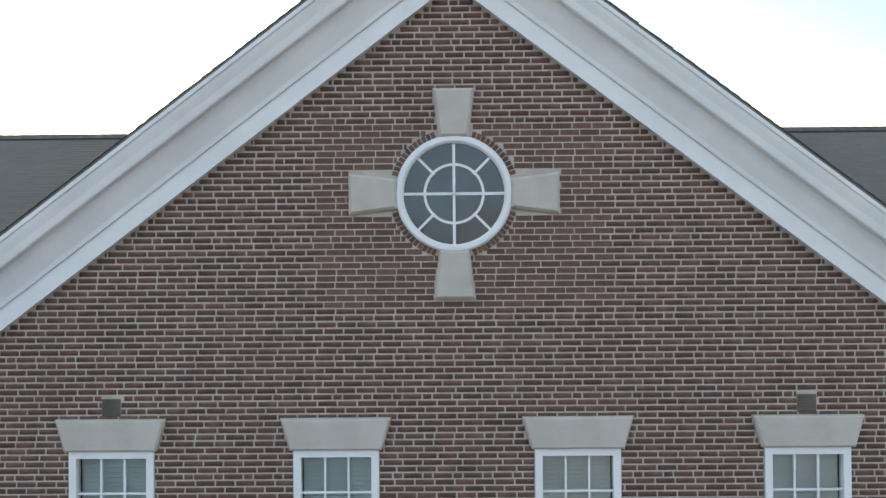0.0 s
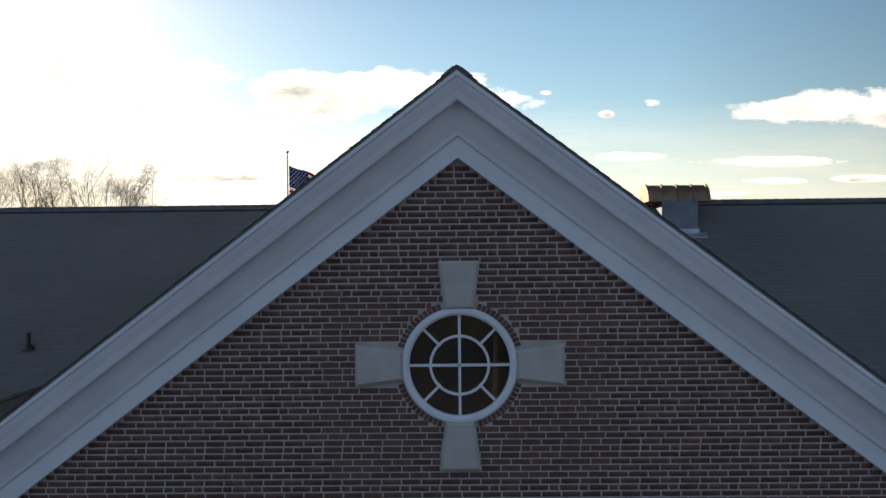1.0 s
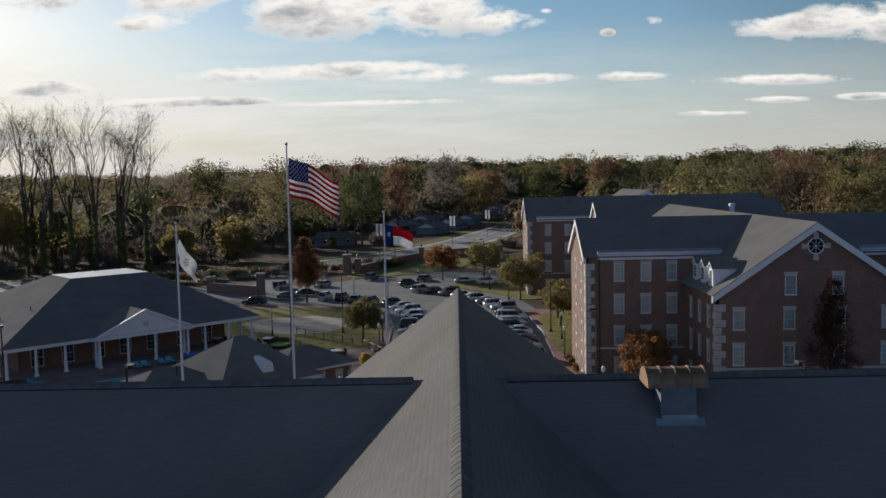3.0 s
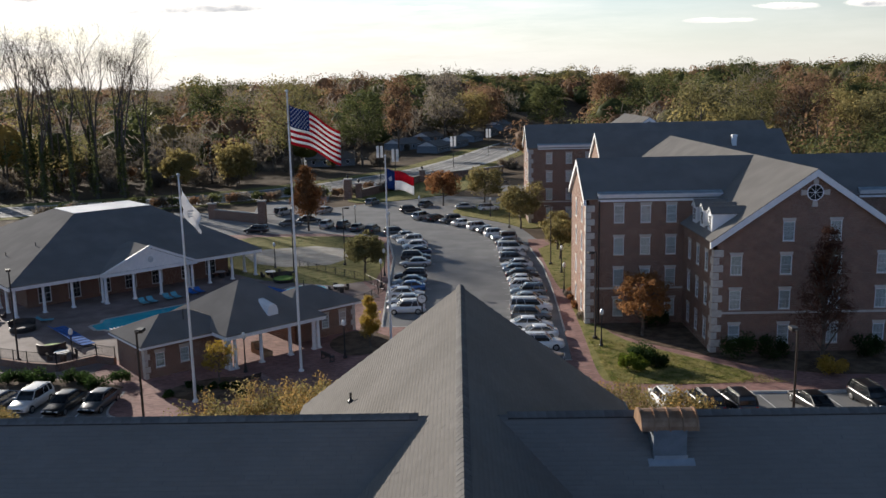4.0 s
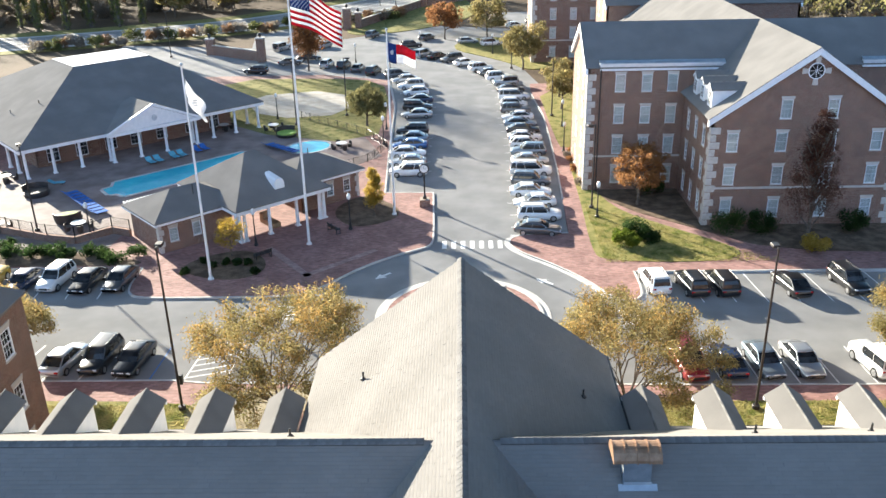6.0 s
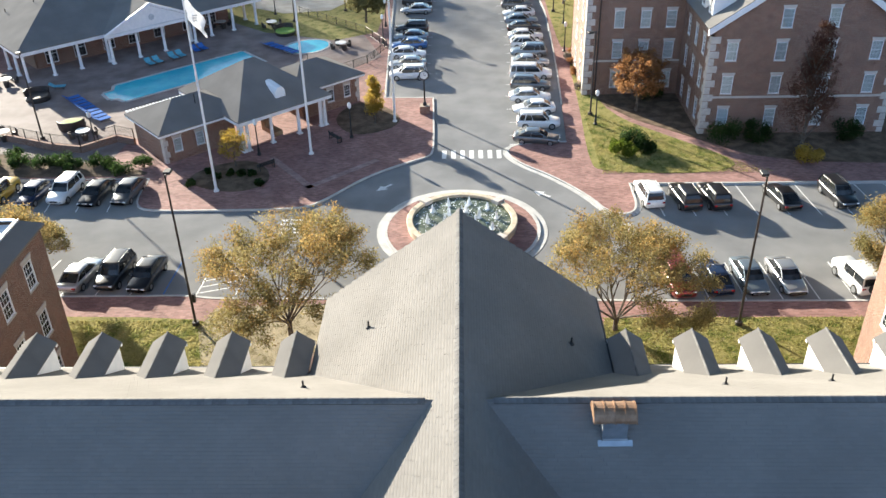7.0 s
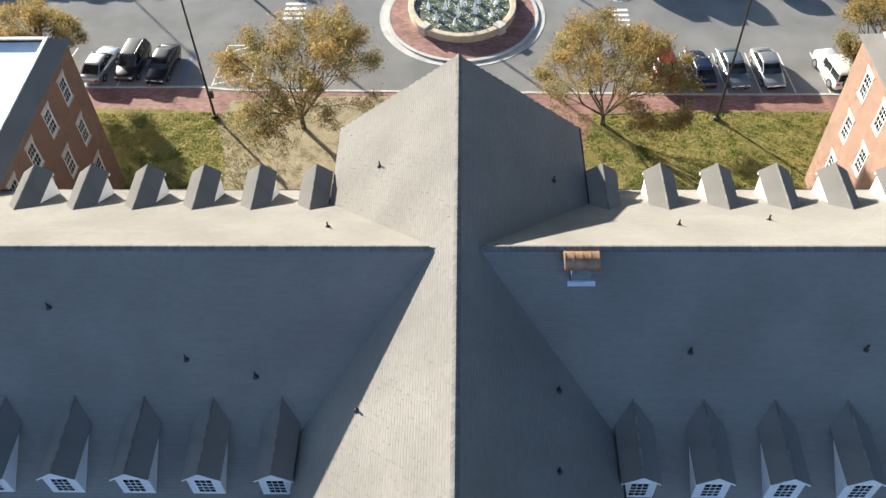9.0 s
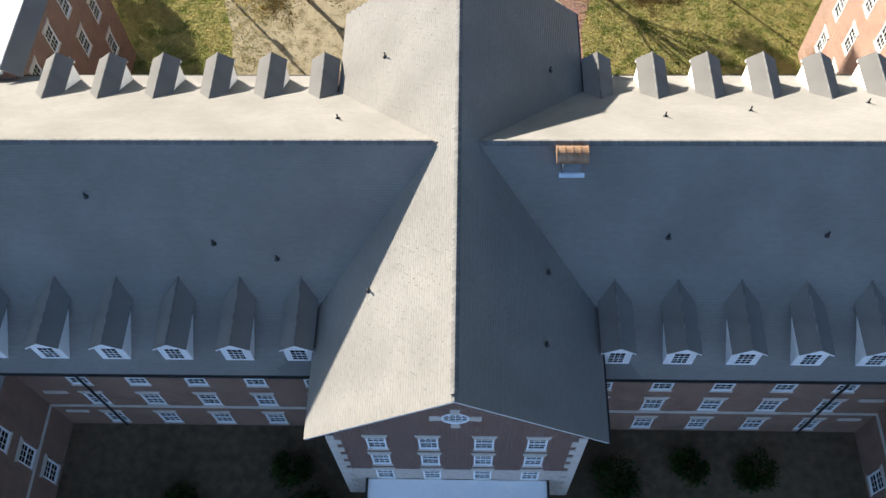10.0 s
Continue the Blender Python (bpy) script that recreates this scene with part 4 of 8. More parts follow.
def roof_bits():
    # copper-capped ventilation stack just below the ridge
    st = hall
    bm = bmesh.new()
    box(bm, 4.68, 5.50, 10.95, 11.85, 16.8, 18.05)
    stack = part("ventilator", bm, M["lead"], st, "grey sheet-metal ventilator")
    bm = bmesh.new()
    seg = 12
    prof = [(11.83 - 0.42 + 0.46 * math.cos(math.pi * k / seg), 18.03 + 0.40 * math.sin(math.pi * k / seg)) for k in range(seg + 1)]
    prism(bm, [(4.40, y, z) for y, z in prof], (1.37, 0, 0))
    part("barrel_cap", bm, M["copper"], stack, "barrel-shaped copper cap")
    for k in range(5):
        bm = bmesh.new()
        x = 4.40 + 1.37 * k / 4
        p2 = [(11.41 + 0.485 * math.cos(math.pi * q / seg), 18.03 + 0.425 * math.sin(math.pi * q / seg)) for q in range(seg + 1)]
        prism(bm, [(x - 0.022, y, z) for y, z in p2], (0.044, 0, 0))
        part("standing_seam", bm, M["copper"], stack)
    bm = bmesh.new()
    zb = lambda y: MAIN_RIDGE - MAIN_SLOPE * (MAIN_Y - y) + 0.02  # noqa: E731
    prism(bm, [(4.55, 10.80, zb(10.80)), (5.69, 10.80, zb(10.80)), (5.69, 10.97, zb(10.97)), (4.55, 10.97, zb(10.97))], (0, 0, 0.02))
    prism(bm, [(4.71, 10.94, zb(10.94)), (5.53, 10.94, zb(10.94)), (5.53, 10.94, zb(10.94) + 0.12), (4.71, 10.94, zb(10.94) + 0.12)], (0, 0.02, 0))
    part("flashing", bm, M["metal_pale"], stack, "pale lead flashing")
    # plumbing vents
    near = lambda y: MAIN_RIDGE - MAIN_SLOPE * abs(y - MAIN_Y)  # noqa: E731
    side = lambda x: RIDGE - SLOPE * abs(x)  # noqa: E731
    spots = [(-17.05, 10.02, near(10.02)), (-11.17, 8.24, near(8.24)), (-8.26, 7.67, near(7.67)), (9.5, 8.56, near(8.56)), (16.57, 8.67, near(8.67)), (-5.9, 14.87, near(14.87)), (10.0, 15.18, near(15.18)),
             (14.33, 15.92, near(15.92)), (20.56, 16.99, near(16.99)), (-3.87, 5.75, side(3.87)), (-3.86, 19.24, side(3.86)), (4.04, 6.74, side(4.04)), (3.81, 3.22, side(3.81)), (4.66, 18.81, side(4.66))]
    bm = bmesh.new()
    rod(bm, (0, 0, -0.05), (0, 0, 0.34), 0.04, seg=8)
    lathe(bm, [(0.13, 0.0), (0.11, 0.05), (0.055, 0.10), (0.05, 0.12)], 10)
    me = to_mesh("vent_pipe", bm, M["black"])
    for p in spots:
        put("vent_pipe", me, hall, pose(*p), "black plumbing vent pipe with a flashing boot")


roof_bits()


# ---- ground
def ground_height(x, y):
    t = min(1.0, max(0.0, (18.0 - y) / 13.0))
    h = -0.03 + (COURT - 0.1 + 0.03) * t * t * (3 - 2 * t)
    f = min(1.0, max(0.0, (math.hypot(x, y) - 330.0) / 330.0))
    # a shallow valley where the public road runs out
    valley = math.exp(-(((x - 16.0 - 0.283 * (y - 354.0)) / 62.0) ** 2)) * min(1.0, max(0.0, (820.0 - y) / 140.0))
    return h + 17.5 * f * f * (3 - 2 * f) * (0.8 + 0.25 * math.tanh((x + 90.0) / 120.0)) * (1.0 - valley)


def make_ground():
    xs = sorted({-4000, -2500, -1600, -1100, -800, 800, 1100, 1600, 2500, 4000, *range(-600, 601, 40)})
    ys = sorted({-600, -300, -120, -60, -30, *range(0, 25, 2), *range(30, 340, 40), *range(340, 1000, 40), 1100, 1400, 2000, 3000, 4500})
    verts = [(x, y, ground_height(x, y)) for y in ys for x in xs]
    n = len(xs)
    faces = [(j * n + i, j * n + i + 1, (j + 1) * n + i + 1, (j + 1) * n + i) for j in range(len(ys) - 1) for i in range(n - 1)]
    ob = put("ground", stock("ground", verts, faces, M["ground"]))
    return tagged(ob, "leaf-littered earth under the trees and round the halls", "ground", kind="structure")


make_ground()


def sheet(name, pts, z0, z1, material, label, category, parent=None, kind="structure"):
    bm = bmesh.new()
    slab(bm, pts, z0, z1)
    ob = part(name, bm, M[material], parent)
    if parent is None:
        tagged(ob, label, category, kind=kind)
    else:
        tagged(ob, label)
    return ob


def smooth(pts, rounds=2, closed=False):
    for _ in range(rounds):
        out = [] if closed else [pts[0]]
        n = len(pts)
        for k in range(n if closed else n - 1):
            a, b = pts[k], pts[(k + 1) % n]
            out += [(0.75 * a[0] + 0.25 * b[0], 0.75 * a[1] + 0.25 * b[1]), (0.25 * a[0] + 0.75 * b[0], 0.25 * a[1] + 0.75 * b[1])]
        pts = out if closed else out + [pts[-1]]
    return pts


road = sheet("road", [(-90, 43.0), (90, 42.6), (90, 63.5), (14.5, 64), (13.6, 140), (10, 165), (24, 195), (-5, 205), (-40, 178), (-75, 185), (-75, 64), (-90, 64)], -0.2, 0.0, "asphalt", "grey asphalt drive and car park", "road")

KERB_L = smooth([(-3.3, 84.6), (-2.9, 72.4), (-3.0, 69.1), (-4.4, 68.2), (-7.0, 66.4), (-9.7, 63.9), (-12.7, 59.7), (-14.6, 58.2), (-21.6, 58.1), (-28.2, 58.1), (-29.7, 58.8), (-30.3, 60.9), (-30.3, 64.4)], 2)
KERB_R = smooth([(10.8, 71.9), (5.4, 71.6), (4.4, 69.6), (5.7, 67.1), (8.8, 64.1), (11.6, 60.2), (13.0, 57.0), (14.7, 56.6), (15.7, 58.0), (15.7, 62.6)], 2)
STREET_L = [(-8.9, 84.8), (-9.8, 105.0), (-10.5, 125.0), (-12.9, 144.7), (-25, 150)]
STREET_R = [(60, 62.4), (60, 140), (12.0, 140), (11.6, 133.0), (12.4, 119.0), (12.2, 106.0), (11.8, 93.0), (11.3, 82.0)]
plaza = sheet("pavement", KERB_L + [(-75, 64.6), (-75, 150), (-40, 150)] + STREET_L[::-1], -0.1, 0.13, "paver", "raised plaza of red clay pavers", "pavement")
walk_r = sheet("pavement", KERB_R + STREET_R, -0.1, 0.13, "paver", "red clay paver walk beside the hall", "pavement")
front = sheet("pavement", [(-90, 44.4), (-21.5, 44.4), (-19, 44.0), (19, 43.2), (90, 42.9), (90, 5), (-90, 5)], -0.1, 0.12, "paver", "red clay paver walk behind the parking bays", "pavement")


def kerb(path, parent, wide=0.42, closed=False):
    """Concrete kerb and gutter laid along a line, in pieces."""
    n = len(path)
    last = n if closed else n - 1
    run, piece = 0.0, []
    for k in range(last):
        a, b = Vector(path[k]), Vector(path[(k + 1) % n])
        if (b - a).length < 1e-6:
            continue
        d = (b - a).normalized()
        s = Vector((-d.y, d.x))
        bm = bmesh.new()
        for o0, o1, z0, z1 in ((-0.09, 0.09, -0.1, 0.15), (0.09, 0.09 + wide, -0.1, 0.025), (-0.09 - wide * 0.0, -0.09, -0.1, 0.1)):
            if o1 - o0 < 0.01:
                continue
            p = [a + s * o0, b + s * o0, b + s * o1, a + s * o1]
            prism(bm, [(q.x, q.y, z1) for q in p], (0, 0, z0 - z1))
        part("kerb_stone", bm, M["concrete"], parent, "pale concrete kerb")


kerb(KERB_L[::-1], plaza)
kerb(KERB_R[::-1], walk_r)
kerb([(-30.3, 64.5), (-60, 64.6)], plaza, 0.2)
kerb([(15.7, 62.5), (60, 62.3)][::-1], walk_r, 0.2)
kerb([(-60, 44.5), (-21.5, 44.5), (-19, 44.1), (19, 43.3), (60, 43.0)], front, 0.2)
kerb(STREET_R[3:], walk_r, 0.2)
kerb(STREET_L[::-1], plaza, 0.2)
kerb([(-3.3, 84.6), (-8.9, 84.8)], plaza, 0.2)

# pale paver bands set into the plaza
for a, b in (((-19.0, 68.7), (-14.4, 62.5)), ((-14.4, 62.5), (-8.7, 67.9))):
    d = (Vector(b) - Vector(a)).normalized() * 0.35
    s = Vector((-d.y, d.x))
    a, b = Vector(a) - d, Vector(b) + d
    sheet("paver_band", [tuple(a - s), tuple(b - s), tuple(b + s), tuple(a + s)], 0.05, 0.136, "pale_paver", "paler band of clay pavers", "pavement", plaza)

# lawns and beds lie on the raised ground
def bed(pts, material, label, z=0.155, rounds=2, name="lawn"):
    return sheet(name, smooth(pts, rounds, True), 0.05, z, material, label, "lawn" if material == "grass" else "planting bed")


bed([(-34, 41.9), (-20.5, 41.6), (-17.5, 40.5), (-16.5, 30), (-17, 20), (-34, 20)], "grass", "autumn lawn, green and straw-coloured, beside the hall", 0.16, 1)
bed([(9.0, 41.2), (14.5, 41.2), (60, 41.0), (60, 20), (9, 20)], "grass", "autumn lawn, green and straw-coloured, beside the hall", 0.16, 1)
bed([(-20.0, 42.6), (-14, 43.2), (-6, 43.2), (8.7, 42.8), (8.8, 20), (-17, 20), (-17, 33)], "straw", "pine straw bed under the maples", 0.17, 1, "planting_bed")
bed([(13.6, 99.0), (13.2, 81.0), (12.5, 67.0), (13.4, 64.9), (22.5, 64.3), (26.5, 65.6), (26.5, 67.8), (22, 72.5), (16, 79), (15, 90)], "grass", "mown lawn beside the brick walk", 0.16, 2)
bed([(14.0, 88.0), (17, 79), (24, 72.5), (30, 67.0), (44, 66), (60, 66), (60, 86), (15, 86)], "mulch", "dark mulch bed at the foot of the hall", 0.165, 1, "planting_bed")
bed([(12.9, 138), (12.9, 108), (13.3, 100), (30, 100), (30, 138)], "grass", "mown lawn beside the brick walk", 0.155, 1)
bed([(-27.0, 64.3), (-24.5, 62.2), (-21.0, 61.4), (-18.5, 63.0), (-18.8, 66.0), (-21.0, 68.5), (-24.5, 67.5)], "mulch", "round mulch bed with small shrubs", 0.17, 2, "planting_bed")
bed([(-14.5, 79.0), (-12.0, 74.2), (-9.2, 74.6), (-6.6, 77.0), (-7.2, 80.5), (-11.5, 84.5)], "mulch", "round mulch bed with small shrubs", 0.17, 2, "planting_bed")
bed([(-75, 71), (-49, 71), (-42, 68.5), (-36.5, 68.0), (-32, 66.5), (-30.5, 65.5), (-33, 65.0), (-75, 65.2)], "mulch", "dark mulch bed in front of the pool wall", 0.165, 1, "planting_bed")
bed([(-33, 112), (-12.0, 104), (-11.3, 126), (-14.0, 144), (-25, 147), (-42, 147), (-42, 130)], "grass", "mown lawn round the volleyball court", 0.155, 1)
sheet("sand_court", smooth([(-37, 133), (-30, 118.5), (-16.5, 121), (-20.5, 138)], 1, True), 0.05, 0.17, "sand", "pale sand volleyball court", "court")

# island and lanes beyond the lot
def ring(cx, cy, r, material, z, name, label, cat, seg=64, r_in=0.0):
    bm = bmesh.new()
    loops = [[(x, y, z) for x, y in circle(cx, cy, r, seg)]]
    if r_in:
        loops.append([(x, y, z) for x, y in circle(cx, cy, r_in, seg)])
    fill(bm, loops, (0, 0, -z - 0.1))
    return tagged(part(name, bm, M[material]), label, cat, kind="structure")


ring(0, 54.4, 7.35, "concrete", 0.03, "kerb_ring", "round concrete gutter of the fountain island", "kerb", r_in=6.7)
ring(0, 54.4, 6.75, "concrete", 0.15, "kerb_ring", "round concrete kerb of the fountain island", "kerb", r_in=6.45)
ring(0, 54.4, 6.45, "paver", 0.14, "pavement", "round island of red clay pavers", "pavement")


def fountain():
    f = thing("fountain", "round stone fountain with many white water jets", "fountain", at=(0, 54.9, 0.14))
    bm = bmesh.new()
    seg = 64
    prof = [(4.72, 0.0), (4.72, 0.5), (4.80, 0.55), (4.80, 0.68), (4.74, 0.72), (4.30, 0.72), (4.25, 0.68), (4.25, 0.1)]
    rings = [[bm.verts.new((r * math.cos(k * math.tau / seg), 54.9 + r * math.sin(k * math.tau / seg), 0.14 + z)) for k in range(seg)] for r, z in prof]
    for i in range(len(prof) - 1):
        for k in range(seg):
            bm.faces.new((rings[i][k], rings[i][(k + 1) % seg], rings[i + 1][(k + 1) % seg], rings[i + 1][k]))
    part("basin_wall", bm, surface("cream_cast_stone", (0.44, 0.36, 0.26), (0.56, 0.48, 0.36), scale=2, rough=0.85, bump=0.1, fine=40), f, "cream cast-stone basin wall")
    bm = bmesh.new()
    fill(bm, [[(x, y, 0.62) for x, y in circle(0, 54.9, 4.27, 48)]], (0, 0, -0.5))
    part("water", bm, M["basin"], f, "dark rippling water")
    for a in (45, 135, 225, 315):
        bm = bmesh.new()
        box(bm, 4.1, 5.0, -0.42, 0.42, 0.12, 0.98, bevel=0.04, m=Matrix.Translation((0, 54.9, 0)) @ pose(0, 0, 0, 0, 0, a))
        part("pedestal", bm, M["stone"], f, "square stone block on the basin wall")
    rng = random.Random(9)
    spots = [(0, 0, 1.5)] + [(1.55 * math.cos(k * math.tau / 6 + 0.3), 1.55 * math.sin(k * math.tau / 6 + 0.3), 1.15) for k in range(6)] + [(3.0 * math.cos(k * math.tau / 10 + 0.1), 3.0 * math.sin(k * math.tau / 10 + 0.1), 0.8) for k in range(10)]
    for x, y, h in spots:
        bm = bmesh.new()
        h *= rng.uniform(0.85, 1.15)
        lathe(bm, [(0.24, -0.04), (0.19, 0.12 * h), (0.12, 0.32 * h), (0.08, 0.6 * h), (0.045, 0.85 * h), (0.012, h)], 9, (x, 54.9 + y, 0.62))
        for v in bm.verts:
            v.co += Vector((rng.uniform(-1, 1), rng.uniform(-1, 1), rng.uniform(-1, 1))) * 0.028
        for _ in range(46):
            t = rng.random() ** 1.8
            r = 0.06 + 0.55 * (1 - t) ** 2 * rng.random()
            a = rng.random() * math.tau
            c = Vector((x + r * math.cos(a), 54.9 + y + r * math.sin(a), 0.64 + t * h * 0.85))
            bmesh.ops.create_icosphere(bm, subdivisions=1, radius=rng.uniform(0.015, 0.05), matrix=Matrix.Translation(c) @ Matrix.Diagonal((1, 1, rng.uniform(0.8, 1.8), 1)))
        part("water_jet", bm, M["spray"], f, "foaming white water jet")
    bm = bmesh.new()
    for _ in range(420):
        r, a = 4.1 * math.sqrt(rng.random()), rng.random() * math.tau
        s = rng.uniform(0.015, 0.05)
        bmesh.ops.create_icosphere(bm, subdivisions=1, radius=s, matrix=Matrix.Translation((r * math.cos(a), 54.9 + r * math.sin(a), 0.625)) @ Matrix.Diagonal((1.6, 1.6, 0.3, 1)))
    tagged(part("foam", bm, M["spray"], f, "patches of white foam"), kind="stuff")


fountain()


def paint(pts, material="line", z=0.004, label="white painted parking line", name="road_marking"):
    bm = bmesh.new()
    fill(bm, [[(x, y, z) for x, y in pts]], (0, 0, -0.02))
    return part(name, bm, M[material], road, label)


def stripe(a, b, w=0.1, material="line", label="white painted parking line"):
    a, b = Vector(a), Vector(b)
    s = (b - a).normalized()
    s = Vector((-s.y, s.x)) * w / 2
    return paint([tuple(a - s), tuple(b - s), tuple(b + s), tuple(a + s)], material, label=label)


for k in range(16):
    stripe((-32.3 - 2.87 * k, 58.2), (-32.9 - 2.87 * k, 64.2))
for k in range(16):
    x = 17.8 + 2.72 * k
    stripe((x, 56.4), (x - 0.5, 62.2))
for k in range(12):
    if k > 0:
        stripe((-21.9 - 2.72 * k - 1.2, 44.7), (-22.9 - 2.72 * k + 0.5, 50.0))
stripe((-23.2, 44.9), (-23.0, 50.0), 0.12, "blue_line", "blue painted parking line")
for a, b in (((-20.6, 44.8), (-20.2, 50.2)), ((-20.2, 50.2), (-17.2, 50.2)), ((-17.5, 44.8), (-17.2, 50.2))):
    stripe(a, b)
for k in range(6):
    stripe((-20.5 + 0.05 * k, 45.0 + 0.85 * k), (-17.4, 46.0 + 0.85 * k), 0.1)
for k in range(9):
    x = 18.3 + 2.72 * k
    stripe((x + 0.3, 43.6), (x, 48.8))
for k in range(7):
    x = -2.0 + 0.92 * k
    paint([(x, 68.5), (x + 0.45, 68.5), (x + 0.45, 70.4), (x, 70.4)], label="white crosswalk bar")
for k in range(4):
    paint([(-16.0, 53.9 + 0.75 * k), (-14.1, 53.9 + 0.75 * k), (-14.1, 54.25 + 0.75 * k), (-16.0, 54.25 + 0.75 * k)], label="white crosswalk bar")
    paint([(13.0, 52.6 + 0.75 * k), (14.7, 52.6 + 0.75 * k), (14.7, 52.95 + 0.75 * k), (13.0, 52.95 + 0.75 * k)], label="white crosswalk bar")


def arrow(x, y, angle):
    m = pose(x, y, 0, 0, 0, angle)
    pts = [(-0.9, -0.14), (0.0, -0.14), (0.0, -0.5), (1.0, 0.0), (0.0, 0.5), (0.0, 0.14), (-0.9, 0.14)]
    paint([tuple((m @ Vector((a, b, 0)))[:2]) for a, b in pts], label="white direction arrow")


arrow(-7.3, 62.4, 225)
arrow(7.4, 60.8, 140)
# bays along the curved street
ROW_R = [(7.7, 71.6), (8.2, 75.6), (8.0, 79.5), (7.8, 83.0), (8.1, 86.6), (8.4, 90.4), (8.6, 94.6), (8.7, 98.4), (8.6, 101.8), (8.7, 105.0), (8.7, 108.8), (8.5, 112.2), (8.4, 115.8), (8.3, 119.8), (8.3, 123.9), (8.6, 128.6), (8.3, 133.6), (7.6, 138.3), (6.7, 143.1), (5.4, 147.2), (3.7, 151.4), (0.8, 156.5), (-1.8, 160.5), (-4.6, 163.6), (-7.6, 166.0)]
ROW_L = [(-6.5, 90.7), (-6.8, 94.6), (-7.0, 98.4), (-6.9, 102.0), (-6.9, 105.4), (-6.9, 109.0), (-6.7, 118.1), (-6.8, 122.5), (-6.9, 127.4), (-7.5, 132.6), (-8.6, 137.6), (-10.0, 142.6), (-11.6, 146.6)]
for row, s in ((ROW_R, 1), (ROW_L, -1)):
    for k in range(len(row) - 1):
        (x0, y0), (x1, y1) = row[k], row[k + 1]
        if y1 - y0 > 7:
            continue
        mx, my = (x0 + x1) / 2, (y0 + y1) / 2
        d = Vector((x1 - x0, y1 - y0)).normalized()
        n = Vector((d.y, -d.x)) * s
        stripe((mx - n.x * 2.9, my - n.y * 2.9), (mx + n.x * 2.4, my + n.y * 2.4))
stripe((4.9, 71.75), (10.6, 72.0))

# the public road beyond the gate
FAR = [(-140, 181), (-101, 189), (-78, 199), (-55, 210), (-35, 229), (-20, 250), (-6, 276), (6, 312), (16, 354), (33, 421), (57, 518), (82, 599), (107, 676)]


def band(path, w0, w1, z):
    out = []
    for side in (w0, w1):
        row = []
        for k, p in enumerate(path):
            a, b = Vector(path[max(0, k - 1)]), Vector(path[min(len(path) - 1, k + 1)])
            d = (b - a).normalized()
            row.append((p[0] - d.y * side, p[1] + d.x * side, z + max(0, ground_height(*p))))
        out.append(row)
    n = len(path)
    return out[0] + out[1], [(k, k + 1, n + k + 1, n + k) for k in range(n - 1)]


path = smooth(FAR, 2)
vs, fs = band(path, -7.5, 7.5, 0.05)
high_road = tagged(put("road", stock("road", vs, [f[::-1] for f in fs], surface("worn_asphalt", (0.20, 0.20, 0.20), (0.27, 0.27, 0.26), scale=0.1, rough=0.95, bump=0.1, fine=6))), "wide pale asphalt road with painted lanes", "road", kind="structure")
for off in (-0.25, 0.25, -7.0, 7.0, 3.5, -3.5):
    vs, fs = band(path, off - 0.08, off + 0.08, 0.07)
    put("road_marking", stock("road_marking", vs, [f[::-1] for f in fs], M["line"]), high_road, None, "painted lane line")
for w0, w1 in ((7.6, 9.6), (-9.6, -7.6)):
    vs, fs = band(path, w0, w1, 0.10)
    tagged(put("pavement", stock("pavement", vs, [f[::-1] for f in fs], M["concrete"])), "pale concrete pavement along the road", "pavement", kind="structure")
for w0, w1 in ((9.7, 16.0), (-14.0, -9.7)):
    vs, fs = band(path, w0, w1, 0.08)
    tagged(put("lawn", stock("lawn", vs, [f[::-1] for f in fs], M["grass"])), "grass verge along the road", "lawn", kind="structure")
sheet("road", [(-45, 178), (-30, 176), (-34, 226), (-52, 222)], -0.1, 0.03, "asphalt", "asphalt entrance lane between the gate piers", "road")
sheet("lawn", smooth([(-28, 190), (-8, 200), (6, 222), (0, 262), (-12, 250), (-26, 222)], 2, True), -0.1, 0.12, "grass", "grass bank inside the gate", "lawn")
sheet("lawn", smooth([(-4, 176), (9, 160), (13, 150), (20, 158), (20, 178), (6, 190)], 2, True), -0.1, 0.13, "grass", "mown lawn beside the drive", "lawn")
sheet("road", [(14, 186), (60, 186), (60, 230), (10, 225)], -0.1, 0.02, "asphalt", "asphalt car park behind the halls", "road")


